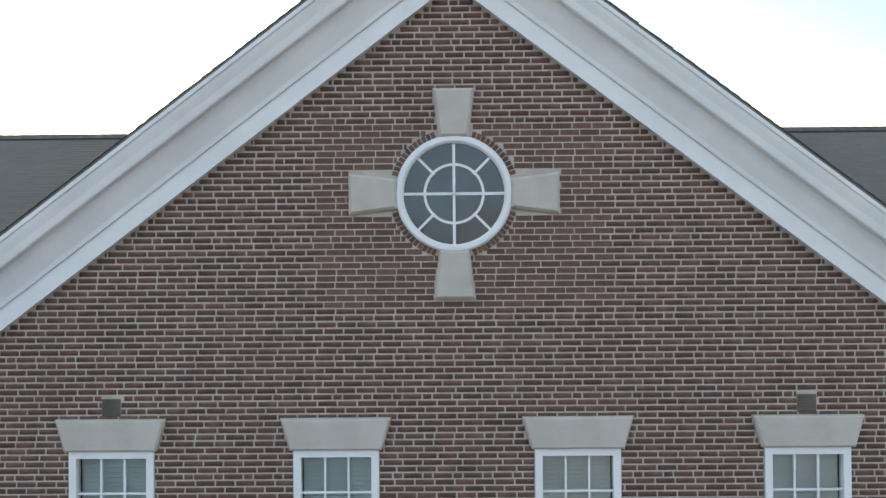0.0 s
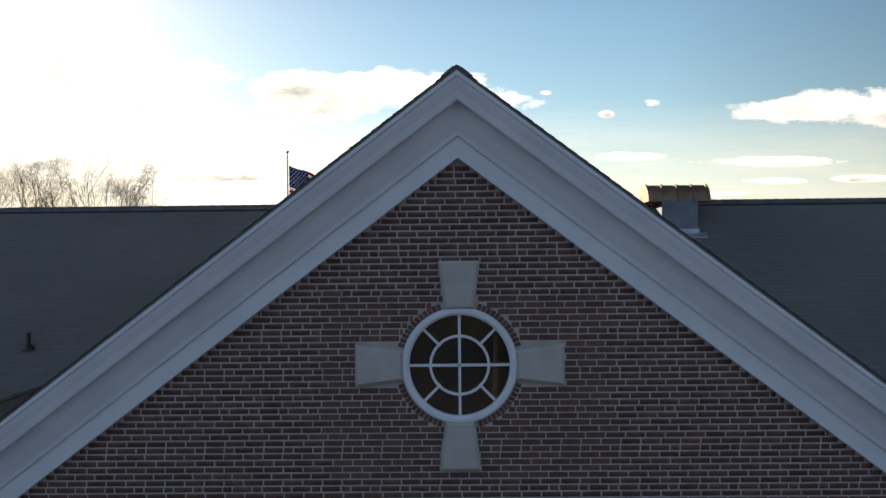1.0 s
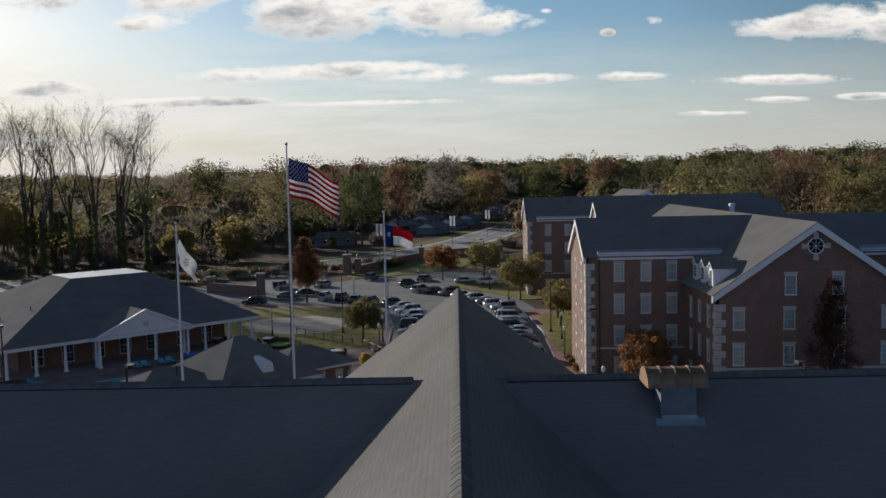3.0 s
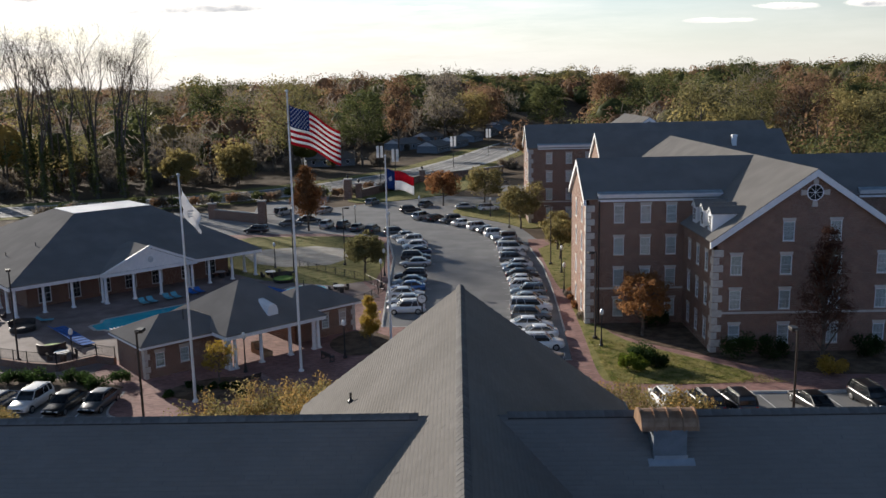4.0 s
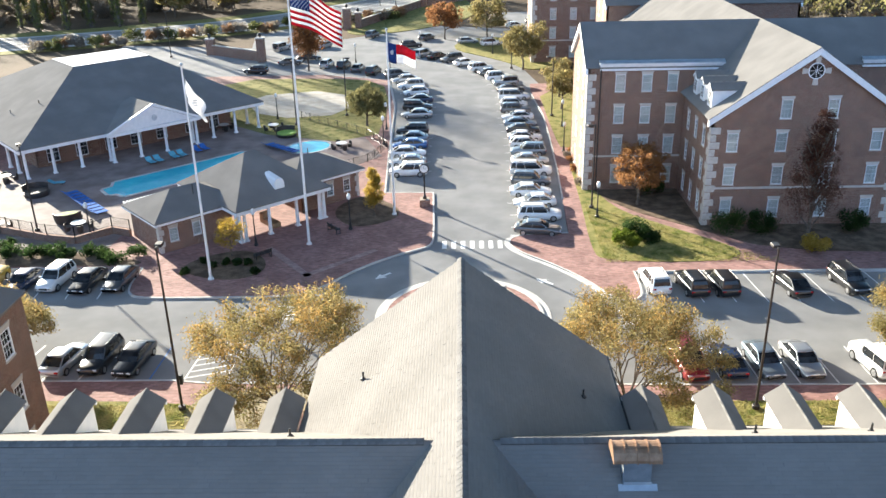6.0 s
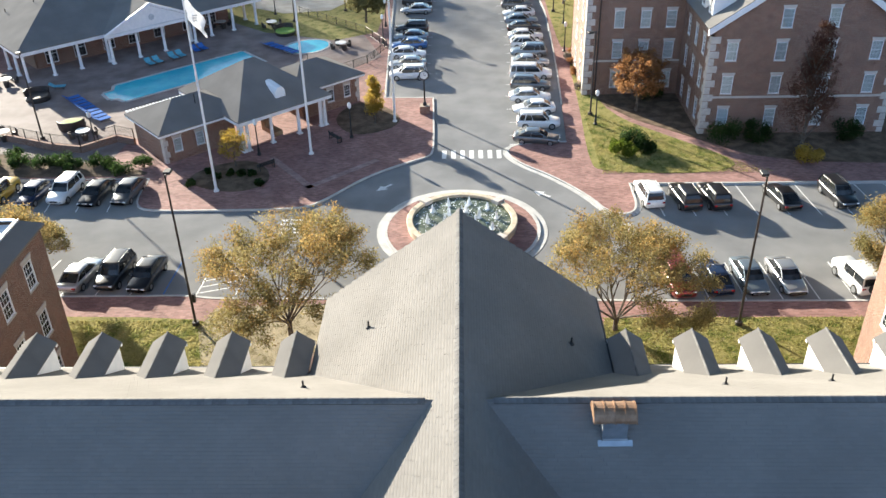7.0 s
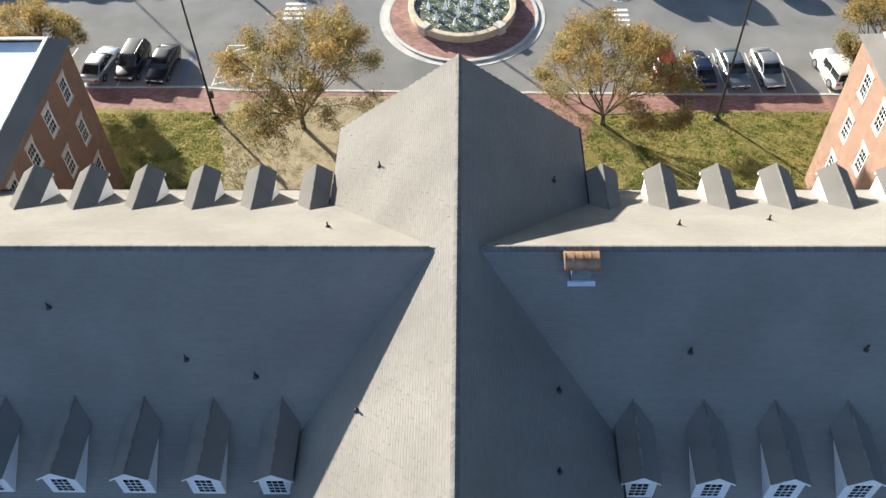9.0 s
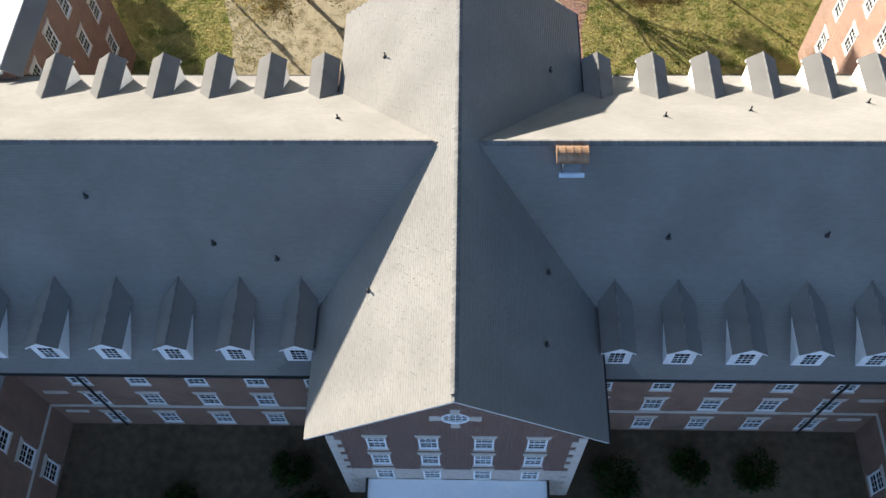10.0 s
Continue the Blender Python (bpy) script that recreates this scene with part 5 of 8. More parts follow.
# ---- other halls on the site
def gable_block(h, x0, x1, y0, y1, eave, ridge, axis, over=0.35, roof=True, sides="nsew", openings=(), label="red brick wall"):
    """A gabled block; axis is the way its ridge runs. openings: (side, u, sill, w, h)."""
    xm, ym = (x0 + x1) / 2, (y0 + y1) / 2
    for side in sides:
        if side in "sn":
            ln = x1 - x0
            top = [(ln, eave), (ln / 2, ridge - 0.15), (0, eave)] if axis == "y" else [(ln, eave), (0, eave)]
            o, ang = ((x0, y0, 0), 0) if side == "s" else ((x1, y1, 0), 180)
        else:
            ln = y1 - y0
            top = [(ln, eave), (ln / 2, ridge - 0.15), (0, eave)] if axis == "x" else [(ln, eave), (0, eave)]
            o, ang = ((x0, y1, 0), -90) if side == "w" else ((x1, y0, 0), 90)
        holes = []
        c, s = math.cos(radians(ang)), math.sin(radians(ang))
        for sd, u, sill, w, hh in openings:
            if sd == side:
                holes.append(rect(u - w / 2, u + w / 2, sill, sill + hh))
                window(h, (o[0] + u * c, o[1] + u * s, sill), ang, w, hh)
        wall("wall", h, o, ang, [(0, -0.5), (ln, -0.5)] + top, holes, 0.3, None, label)
    if roof:
        if axis == "y":
            k = (ridge - eave) / (xm - x0)
            ze = eave - k * over
            for s in (-1, 1):
                xe = xm + s * (xm - x0 + over)
                roof_plate("roof", h, [(xm, y0 - over, ridge), (xe, y0 - over, ze), (xe, y1 + over, ze), (xm, y1 + over, ridge)])
                for yy in (y0 - over - 0.02, y1 + over - 0.04):
                    bm = bmesh.new()
                    prism(bm, [(xm, yy, ridge - 0.08), (xe, yy, ze - 0.08), (xe, yy, ze - 0.75), (xm, yy, ridge - 0.75)], (0, 0.3 if yy < ym else -0.3, 0))
                    part("rake_cornice", bm, M["white"], h, "white painted raking cornice")
        else:
            k = (ridge - eave) / (ym - y0)
            ze = eave - k * over
            for s in (-1, 1):
                ye = ym + s * (ym - y0 + over)
                roof_plate("roof", h, [(x0 - over, ym, ridge), (x0 - over, ye, ze), (x1 + over, ye, ze), (x1 + over, ym, ridge)])
                for xx in (x0 - over - 0.02, x1 + over - 0.04):
                    bm = bmesh.new()
                    prism(bm, [(xx, ym, ridge - 0.08), (xx, ye, ze - 0.08), (xx, ye, ze - 0.75), (xx, ym, ridge - 0.75)], (0.3 if xx < xm else -0.3, 0, 0))
                    part("rake_cornice", bm, M["white"], h, "white painted raking cornice")


def cornice(h, x0, x1, y, z):
    bm = bmesh.new()
    box(bm, x0, x1, y - 0.25, y + 0.02, z - 0.75, z - 0.1)
    box(bm, x0 - 0.1, x1 + 0.1, y - 0.5, y + 0.02, z - 0.1, z + 0.1)
    part("cornice", bm, M["white"], h, "white painted cornice")
    bm = bmesh.new()
    prism(bm, [(x0 - 0.1, y - 0.52, z + 0.1), (x1 + 0.1, y - 0.52, z + 0.1), (x1 + 0.1, y + 0.25, z + 0.32), (x0 - 0.1, y + 0.25, z + 0.32)], (0, 0, -0.06))
    part("cornice_flashing", bm, M["metal_pale"], h, "pale metal flashing on the cornice")


def quoins(h, x, y, sx, sy, z0, z1, step=0.75):
    n = int((z1 - z0) / step)
    for k in range(n):
        ln = 0.95 if k % 2 else 0.55
        z = z0 + k * step
        bm = bmesh.new()
        xa, xb = sorted((x - sx * 0.06, x + sx * ln))
        ya, yb = sorted((y - sy * 0.06, y + sy * (1.5 - ln)))
        box(bm, xa, xb, ya, yb, z, z + step - 0.05, bevel=0.03)
        part("quoin", bm, M["stone"], h, "stone corner quoin")


def hall_b():
    h = thing("residence_hall", "red brick residence hall with a broad gable and stone quoins", "building", "halls across the drive", at=(34, 90, 0))
    W, HH = 1.1, 1.9
    rows = (1.0, 4.5, 7.95)
    op = [("s", x - 24.6, z, W, HH) for x in (26.8, 31.6, 36.4, 40.9) for z in rows] + [("s", x - 24.6, 11.25, W, HH) for x in (31.7, 36.2)]
    op += [("w", 130.0 - y, z, 1.0, HH) for y in (75.9, 79.0, 82.2) for z in rows]
    gable_block(h, 24.6, 43.4, 73.5, 130, 11.7, 18.2, "y", 0.45, sides="swe", openings=op)
    op = [("s", x - 13.9, z, W, HH) for x in (17.5, 20.4, 23.2) for z in (1.0, 4.45, 7.95, 11.5)] + [("w", 97 - y, z, 1.0, HH) for y in (88, 92.5) for z in (1.0, 4.45, 7.95, 11.2)]
    gable_block(h, 13.9, 54, 84.8, 97, 14.4, 18.15, "x", 0.3, sides="swne", openings=op)
    gable_block(h, 23.4, 54, 132.5, 144, 14.4, 18.6, "x", 0.3, sides="swne", openings=[("w", 144 - y, z, 1.0, HH) for y in (136, 140.5) for z in (8, 11.4)])
    cornice(h, 15.2, 28.5, 84.8, 14.6)
    cornice(h, 43.4, 54, 84.8, 14.6)
    for x, y, sx, sy, z1 in ((24.6, 73.5, 1, 1, 11.2), (43.4, 73.5, -1, 1, 11.2), (13.9, 84.8, 1, 1, 14.0)):
        quoins(h, x, y, sx, sy, 0.0, z1)
    for z in (4.05,):
        bm = bmesh.new()
        box(bm, 24.55, 43.45, 73.42, 73.52, z, z + 0.22)
        box(bm, 13.85, 24.6, 84.72, 84.82, z, z + 0.22)
        part("belt_course", bm, M["stone"], h, "pale stone belt course")
    # round window with four stones
    m = Matrix.Translation((34, 73.42, 15.9))
    bm = bmesh.new()
    rr = [[bm.verts.new((r * math.cos(k * math.tau / 40), y, r * math.sin(k * math.tau / 40))) for k in range(40)] for r, y in ((0.71, 0.1), (0.71, -0.04), (0.79, -0.04), (0.79, 0.1))]
    for i in range(4):
        for k in range(40):
            bm.faces.new((rr[i][k], rr[i][(k + 1) % 40], rr[(i + 1) % 4][(k + 1) % 40], rr[(i + 1) % 4][k]))
    bmesh.ops.recalc_face_normals(bm, faces=bm.faces[:])
    rw = part("round_window", bm, M["vinyl"], h, "white round window with glazing bars", m)
    bm = bmesh.new()
    for a in (0, 45, 90, 135):
        box(bm, -0.72, 0.72, -0.015, 0.015, -0.016, 0.016, m=Euler((0, radians(a), 0)).to_matrix().to_4x4())
    part("glazing_grid", bm, M["vinyl"], rw)
    bm = bmesh.new()
    fill(bm, [[(u, 0.03, v) for u, v in circle(0, 0, 0.72, 40)]], (0, 0.02, 0))
    part("pane", bm, M["carglass"], rw)
    for k in range(4):
        bm = bmesh.new()
        prism(bm, [(-0.2, -0.08, 0.8), (0.2, -0.08, 0.8), (0.28, -0.08, 1.36), (-0.28, -0.08, 1.36)], (0, 0.15, 0))
        part("keystone", bm, M["stone"], h, "cast stone keystone", m @ Euler((0, radians(90 * k), 0)).to_matrix().to_4x4())
    for y in (76.2, 79.0, 81.8):
        dormer(h, pose(24.9, y, 12.0, 0, 0, -90) @ Matrix.Diagonal((1.15, 1.0, 1.15, 1)))
    bm = bmesh.new()
    rod(bm, (15.3, 84.55, 0), (15.3, 84.55, 14), 0.07, seg=8)
    part("downspout", bm, M["metal_dark"], h, "dark metal downspout")
    bm = bmesh.new()
    box(bm, 45.2, 45.9, 134.8, 135.5, 15, 17.9)
    box(bm, 45.1, 46.0, 134.7, 135.6, 17.6, 17.8)
    part("ventilator", bm, M["membrane"], h, "white metal ventilator")
    bm = bmesh.new()
    rod(bm, (27.6, 88.5, 14.0), (27.6, 88.5, 15.2), 0.07, seg=8)
    part("vent_pipe", bm, M["black"], h, "black plumbing vent pipe")


def hall_c():
    h = thing("residence_hall", "red brick residence hall with stone quoins and grey roof", "building", "halls across the drive", at=(30, 166, 0))
    W, HH = 1.2, 1.9
    op = [("s", x - 13.6, z, W, HH) for x in (17.6, 21.4, 25.2, 29.0) for z in (1.0, 4.6, 8.1, 11.6)] + [("w", 170 - y, z, 1.0, HH) for y in (162, 166) for z in (1.0, 4.6, 8.1, 11.6)]
    gable_block(h, 13.6, 60, 158.5, 170, 14.9, 18.9, "x", 0.3, sides="swe", openings=op)
    cornice(h, 15.4, 60, 158.5, 15.1)
    quoins(h, 13.6, 158.5, 1, 1, 0.0, 14.4, 0.9)
    gable_block(h, 30, 46, 164.6, 190, 14.5, 19.9, "y", 0.4, sides="n")
    bm = bmesh.new()
    box(bm, 13.55, 60, 158.42, 158.52, 4.1, 4.35)
    part("belt_course", bm, M["stone"], h, "pale stone belt course")


hall_b()
hall_c()


# ---- pool pavilions, turned to the drive
def hip(bm, x0, x1, y0, y1, z0, z1, over=0.0, inset=None):
    """A hipped roof over a rectangle whose long side runs along x."""
    x0, x1, y0, y1 = x0 - over, x1 + over, y0 - over, y1 + over
    d = (y1 - y0) / 2 if inset is None else inset
    ym = (y0 + y1) / 2
    a = [bm.verts.new(p) for p in ((x0, y0, z0), (x1, y0, z0), (x1, y1, z0), (x0, y1, z0))]
    b = [bm.verts.new(p) for p in ((x0 + d, ym, z1), (x1 - d, ym, z1))]
    u = [bm.verts.new((v.co.x, v.co.y, v.co.z - 0.1)) for v in a]
    for f in ((a[0], a[1], b[1], b[0]), (a[1], a[2], b[1]), (a[2], a[3], b[0], b[1]), (a[3], a[0], b[0])):
        bm.faces.new(f)
    for k in range(4):
        bm.faces.new((u[k], u[(k + 1) % 4], a[(k + 1) % 4], a[k]))
    bm.faces.new(u[::-1])
    return bm


def fascia(h, x0, x1, y0, y1, z, tall=0.28):
    bm = bmesh.new()
    t = 0.12
    box(bm, x0, x1, y0, y0 + t, z - tall, z), box(bm, x0, x1, y1 - t, y1, z - tall, z)
    box(bm, x0, x0 + t, y0 + t, y1 - t, z - tall, z), box(bm, x1 - t, x1, y0 + t, y1 - t, z - tall, z)
    part("eave_board", bm, M["white"], h, "white painted eave board")


COLUMN = []


def columns(h, spots, tall):
    if not COLUMN:
        bm = bmesh.new()
        box(bm, -0.26, 0.26, -0.26, 0.26, 0, 0.14)
        lathe(bm, [(0.24, 0.14), (0.24, 0.2), (0.2, 0.26), (0.2, 0.9), (0.165, 2.95), (0.2, 3.0), (0.2, 3.06)], 16)
        box(bm, -0.25, 0.25, -0.25, 0.25, 3.06, 3.15)
        COLUMN.append(to_mesh("column", bm, M["white"]))
    for x, y in spots:
        put("column", COLUMN[0], h, pose(x, y, 0.13) @ Matrix.Diagonal((1, 1, tall / 3.15, 1)), "white round column")


def seat(h, m):
    h.matrix_basis = m
    return h


def pavilion():
    h = thing("pool_pavilion", "low brick pool gatehouse with hipped grey roofs and white columns", "building")
    wall("wall", h, (0.4, 0.4, 0), 0, rect(0, 8.4, 0, 3.2), [rect(x - 0.475, x + 0.475, 1.05, 2.4) for x in (1.6, 4.2)], 0.25)
    for x in (2.0, 4.6):
        window(h, (x, 0.4, 1.05), 0, 0.95, 1.35)
    wall("wall", h, (0.4, 6.9, 0), -90, rect(0, 6.5, 0, 3.2), [], 0.25)
    wall("wall", h, (8.8, 6.9, 0), 180, rect(0, 8.4, 0, 3.2), [], 0.25)
    wall("wall", h, (8.8, 0.4, 0), 90, rect(0, 6.5, 0, 3.2), [], 0.25)
    wall("wall", h, (17.8, 0.4, 0), 0, rect(0, 8.0, 0, 3.2), [rect(x - 0.475, x + 0.475, 1.05, 2.4) for x in (4.0, 6.4)], 0.25)
    for x in (21.8, 24.2):
        window(h, (x, 0.4, 1.05), 0, 0.95, 1.35)
    wall("wall", h, (17.8, 6.9, 0), -90, rect(0, 6.5, 0, 3.2), [], 0.25)
    wall("wall", h, (25.8, 6.9, 0), 180, rect(0, 8.0, 0, 3.2), [], 0.25)
    wall("wall", h, (25.8, 0.4, 0), 90, rect(0, 6.5, 0, 3.2), [], 0.25)
    for x0, x1, y0, y1, z1 in ((0, 10.5, -0.1, 7.3, 5.7), (16.5, 26.2, -0.1, 7.3, 5.7)):
        bm = bmesh.new()
        hip(bm, x0, x1, y0, y1, 3.4, z1 - 0.6, 0.25)
        part("roof", bm, M["shingle_far"], h, "hipped grey shingle roof")
        fascia(h, x0 - 0.22, x1 + 0.22, y0 - 0.22, y1 + 0.22, 3.36)
    bm = bmesh.new()
    hip(bm, 7.5, 19.2, -3.1, 9.4, 3.55, 7.1, 0.2, 5.4)
    part("roof", bm, M["shingle_far"], h, "steep hipped grey shingle roof")
    fascia(h, 7.35, 19.35, -3.25, 9.55, 3.5, 0.4)
    columns(h, [(8.0, -2.6), (8.6, -2.6), (8.0, -1.9), (11.6, -2.6), (15.1, -2.6), (18.1, -2.6), (18.7, -2.6), (18.7, -1.9)], 2.95)
    for x in (0.34, 26.0):
        for k in range(5):
            bm = bmesh.new()
            ln = 0.6 if k % 2 else 0.38
            box(bm, *(sorted((x, x + (ln if x < 5 else -ln)))), 0.33, 0.9, 0.15 + k * 0.58, 0.15 + k * 0.58 + 0.54, bevel=0.02)
            part("quoin", bm, M["stone"], h, "stone corner quoin")
    # white hood vent on the middle roof
    bm = bmesh.new()
    prism(bm, [(-0.62, 0, 0), (0.62, 0, 0), (0.62, 0, 0.75), (0.5, 0, 1.1), (0.25, 0, 1.3), (-0.25, 0, 1.3), (-0.5, 0, 1.1), (-0.62, 0, 0.75)], (0, 2.2, 0.25))
    part("roof_hood", bm, M["membrane"], h, "white metal roof hood", pose(13.6, -2.0, 4.0))
    bm = bmesh.new()
    lathe(bm, [(0.5, 0), (0.45, 0.3), (0.25, 0.5), (0.05, 0.58)], 14, (15.2, 6.2, 4.9))
    part("roof_dome", bm, M["membrane"], h, "white roof ventilator dome")
    for x, y in ((5.6, 2.2), (20.6, 4.2), (21.8, 4.4)):
        bm = bmesh.new()
        rod(bm, (x, y, 4.3), (x, y, 5.5), 0.05, seg=8)
        part("vent_pipe", bm, M["black"], h, "black plumbing vent pipe")
    # white rafter tails along the pool side of the left wing
    for k in range(19):
        bm = bmesh.new()
        box(bm, 0.2 + k * 0.4, 0.36 + k * 0.4, 7.5, 8.15, 3.30, 3.46)
        part("rafter_tail", bm, M["white"], h)
    bm = bmesh.new()
    box(bm, 12.6, 13.6, -1.5, 1.2, 0.13, 0.6)
    box(bm, 12.6, 13.6, 0.5, 1.2, 0.6, 1.15)
    part("counter", bm, M["wood"], h, "light timber reception counter")
    seat(h, pose(-29.5, 67.15, 0, 0, 0, 42.5) @ Matrix.Diagonal((0.94, 1.0, 1.05, 1)))


def pool_house():
    h = thing("pool_house", "broad brick clubhouse with a columned verandah and hipped grey roof", "building")
    bm = bmesh.new()
    a = [bm.verts.new(p) for p in ((-0.3, -0.3, 3.75), (34.7, -0.3, 3.75), (34.7, 36.3, 3.75), (-0.3, 36.3, 3.75))]
    top = [bm.verts.new(p) for p in ((13.6, 15.0, 9.3), (25.0, 15.0, 9.3), (25.0, 23.2, 9.3), (13.6, 23.2, 9.3))]
    under = [bm.verts.new((v.co.x, v.co.y, 3.65)) for v in a]
    for k in range(4):
        bm.faces.new((a[k], a[(k + 1) % 4], top[(k + 1) % 4], top[k]))
        bm.faces.new((under[k], under[(k + 1) % 4], a[(k + 1) % 4], a[k]))
    bm.faces.new(under[::-1])
    part("roof", bm, M["shingle_far"], h, "broad hipped grey shingle roof")
    bm = bmesh.new()
    box(bm, 13.62, 24.98, 15.02, 23.18, 9.2, 9.34)
    part("flat_roof", bm, M["membrane"], h, "flat white roof membrane on top")
    fascia(h, -0.25, 34.65, -0.25, 36.25, 3.7, 0.45)
    # low gable over the verandah
    bm = bmesh.new()
    prism(bm, [(10.8, -1.3, 3.75), (23.6, -1.3, 3.75), (17.2, -1.3, 6.35)], (0, 6.5, 0))
    part("porch_gable_roof", bm, M["shingle_far"], h, "low gabled porch roof")
    bm = bmesh.new()
    prism(bm, [(11.4, -1.42, 3.78), (23.0, -1.42, 3.78), (17.2, -1.42, 6.1)], (0, 0.1, 0))
    part("pediment", bm, M["white"], h, "white boarded pediment")
    bm = bmesh.new()
    for s in (-1, 1):
        prism(bm, [(17.2, -1.6, 6.5), (17.2 + s * 6.8, -1.6, 3.75), (17.2 + s * 6.8, -1.6, 3.45), (17.2, -1.6, 6.15)], (0, 0.3, 0))
    box(bm, 10.6, 23.8, -1.5, -1.2, 3.35, 3.74)
    part("pediment_trim", bm, M["white"], h, "white painted pediment trim")
    bm = bmesh.new()
    fill(bm, [[(u, -1.46, v) for u, v in circle(17.2, 4.75, 0.38, 24)]], (0, 0.06, 0))
    part("round_vent", bm, M["metal_pale"], h, "round grey louvre vent")
    columns(h, [(0.5, 0.4), (3.9, 0.4), (7.4, 0.4), (11.2, -0.9), (11.2, 0.3), (14.9, -0.9), (18.6, -0.9), (23.2, -0.9), (23.2, 0.3), (26.4, 0.4), (30.0, 0.4), (33.8, 0.4), (0.5, 3.6), (0.5, 7.0), (33.8, 3.6)], 3.2)
    holes, u0 = [], 3.0
    for x in (5.2, 9.0, 13.0, 16.6, 20.4, 24.8, 28.6):
        holes.append(rect(x - u0 - 0.8, x - u0 + 0.8, 0.5, 2.7))
    wall("wall", h, (3.0, 4.2, 0), 0, rect(0, 28.4, 0, 3.5), holes, 0.25)
    for x in (5.2, 9.0, 13.0, 16.6, 20.4, 24.8, 28.6):
        window(h, (x, 4.2, 0.5), 0, 1.6, 2.2, blind=False, lintel=False)
    wall("wall", h, (3.0, 35.2, 0), -90, rect(0, 31.0, 0, 3.5), [], 0.25)
    wall("wall", h, (31.4, 35.2, 0), 180, rect(0, 28.4, 0, 3.5), [], 0.25)
    wall("wall", h, (31.4, 4.2, 0), 90, rect(0, 31.0, 0, 3.5), [], 0.25)
    for x, y, z in ((6.5, 10, 6.2), (3.5, 13, 5.0)):
        bm = bmesh.new()
        rod(bm, (x, y, z - 0.6), (x, y, z + 0.7), 0.06, seg=8)
        part("vent_pipe", bm, M["black"], h, "black plumbing vent pipe")
    seat(h, pose(-53.8, 90.8, 0, 0, 0, 43.1) @ Matrix.Diagonal((0.985, 1.0, 1.085, 1)))


pavilion()
pool_house()


# ---- cars
def paint_job(name, c, metal=0.25):
    ma = surface(name, tuple(v * 0.92 for v in c), c, scale=1.0, rough=0.32, bump=0.0, metal=metal, fine=6, spec=0.6)
    p = ma.node_tree.nodes["Principled BSDF"]
    p.inputs["Coat Weight"].default_value, p.inputs["Coat Roughness"].default_value = 0.7, 0.06
    return ma


PAINT = {k: paint_job(f"car_paint_{k}", *v) for k, v in dict(
    white=((0.74, 0.74, 0.73), 0.0), silver=((0.45, 0.46, 0.47), 0.6), grey=((0.13, 0.135, 0.14), 0.5), black=((0.012, 0.012, 0.014), 0.1),
    navy=((0.02, 0.035, 0.08), 0.3), blue=((0.03, 0.12, 0.32), 0.4), red=((0.26, 0.02, 0.02), 0.2), yellow=((0.55, 0.33, 0.02), 0.0), steel=((0.22, 0.27, 0.31), 0.5), maroon=((0.10, 0.02, 0.025), 0.3)).items()}
SHAPES = dict(  # length, width, bonnet and boot heights, glass base back and front, roof back and front, roof height
    sedan=(4.75, 0.91, 0.80, 0.96, -1.95, 1.05, -1.05, 0.25, 1.44),
    suv=(4.65, 0.93, 0.96, 1.05, -2.12, 1.05, -1.85, 0.35, 1.70),
    hatch=(4.3, 0.89, 0.86, 0.98, -1.98, 1.10, -1.35, 0.35, 1.52),
    jeep=(4.3, 0.94, 1.10, 1.12, -2.05, 0.62, -2.0, 0.40, 1.84),
    van=(5.1, 0.98, 1.0, 1.08, -2.45, 1.35, -2.25, 0.55, 1.80))
CAR_BASES = {}
WHEEL = {}


def loft(bm, rows):
    rings = [[bm.verts.new(p) for p in row] for row in rows]
    n = len(rings[0])
    for i in range(len(rings) - 1):
        for k in range(n):
            bm.faces.new((rings[i][k], rings[i][(k + 1) % n], rings[i + 1][(k + 1) % n], rings[i + 1][k]))
    bm.faces.new(rings[0][::-1]), bm.faces.new(rings[-1])
    bmesh.ops.recalc_face_normals(bm, faces=bm.faces[:])


def car_ring(x0, x1, hw, z, c, bow):
    """A rounded rectangle, bowed out at the front and a little at the back."""
    pts = []
    for cx, cy, a0 in ((x1 - c, hw - c, 0), (x0 + c, hw - c, 90), (x0 + c, -hw + c, 180), (x1 - c, -hw + c, 270)):
        for k in range(4):
            a = radians(a0 + 30 * k)
            pts.append((cx + c * math.cos(a), cy + c * math.sin(a)))
    pts = pts[:4] + [((x0 + x1) / 2, hw)] + pts[4:8] + [(x0, 0)] + pts[8:12] + [((x0 + x1) / 2, -hw)] + pts[12:] + [(x1, 0)]
    mid = (x0 + x1) / 2
    return [(x + (bow if x > mid else -bow * 0.4) * (1 - (y / hw) ** 2) * (abs(x - mid) / (x1 - mid)), y, z) for x, y in pts]


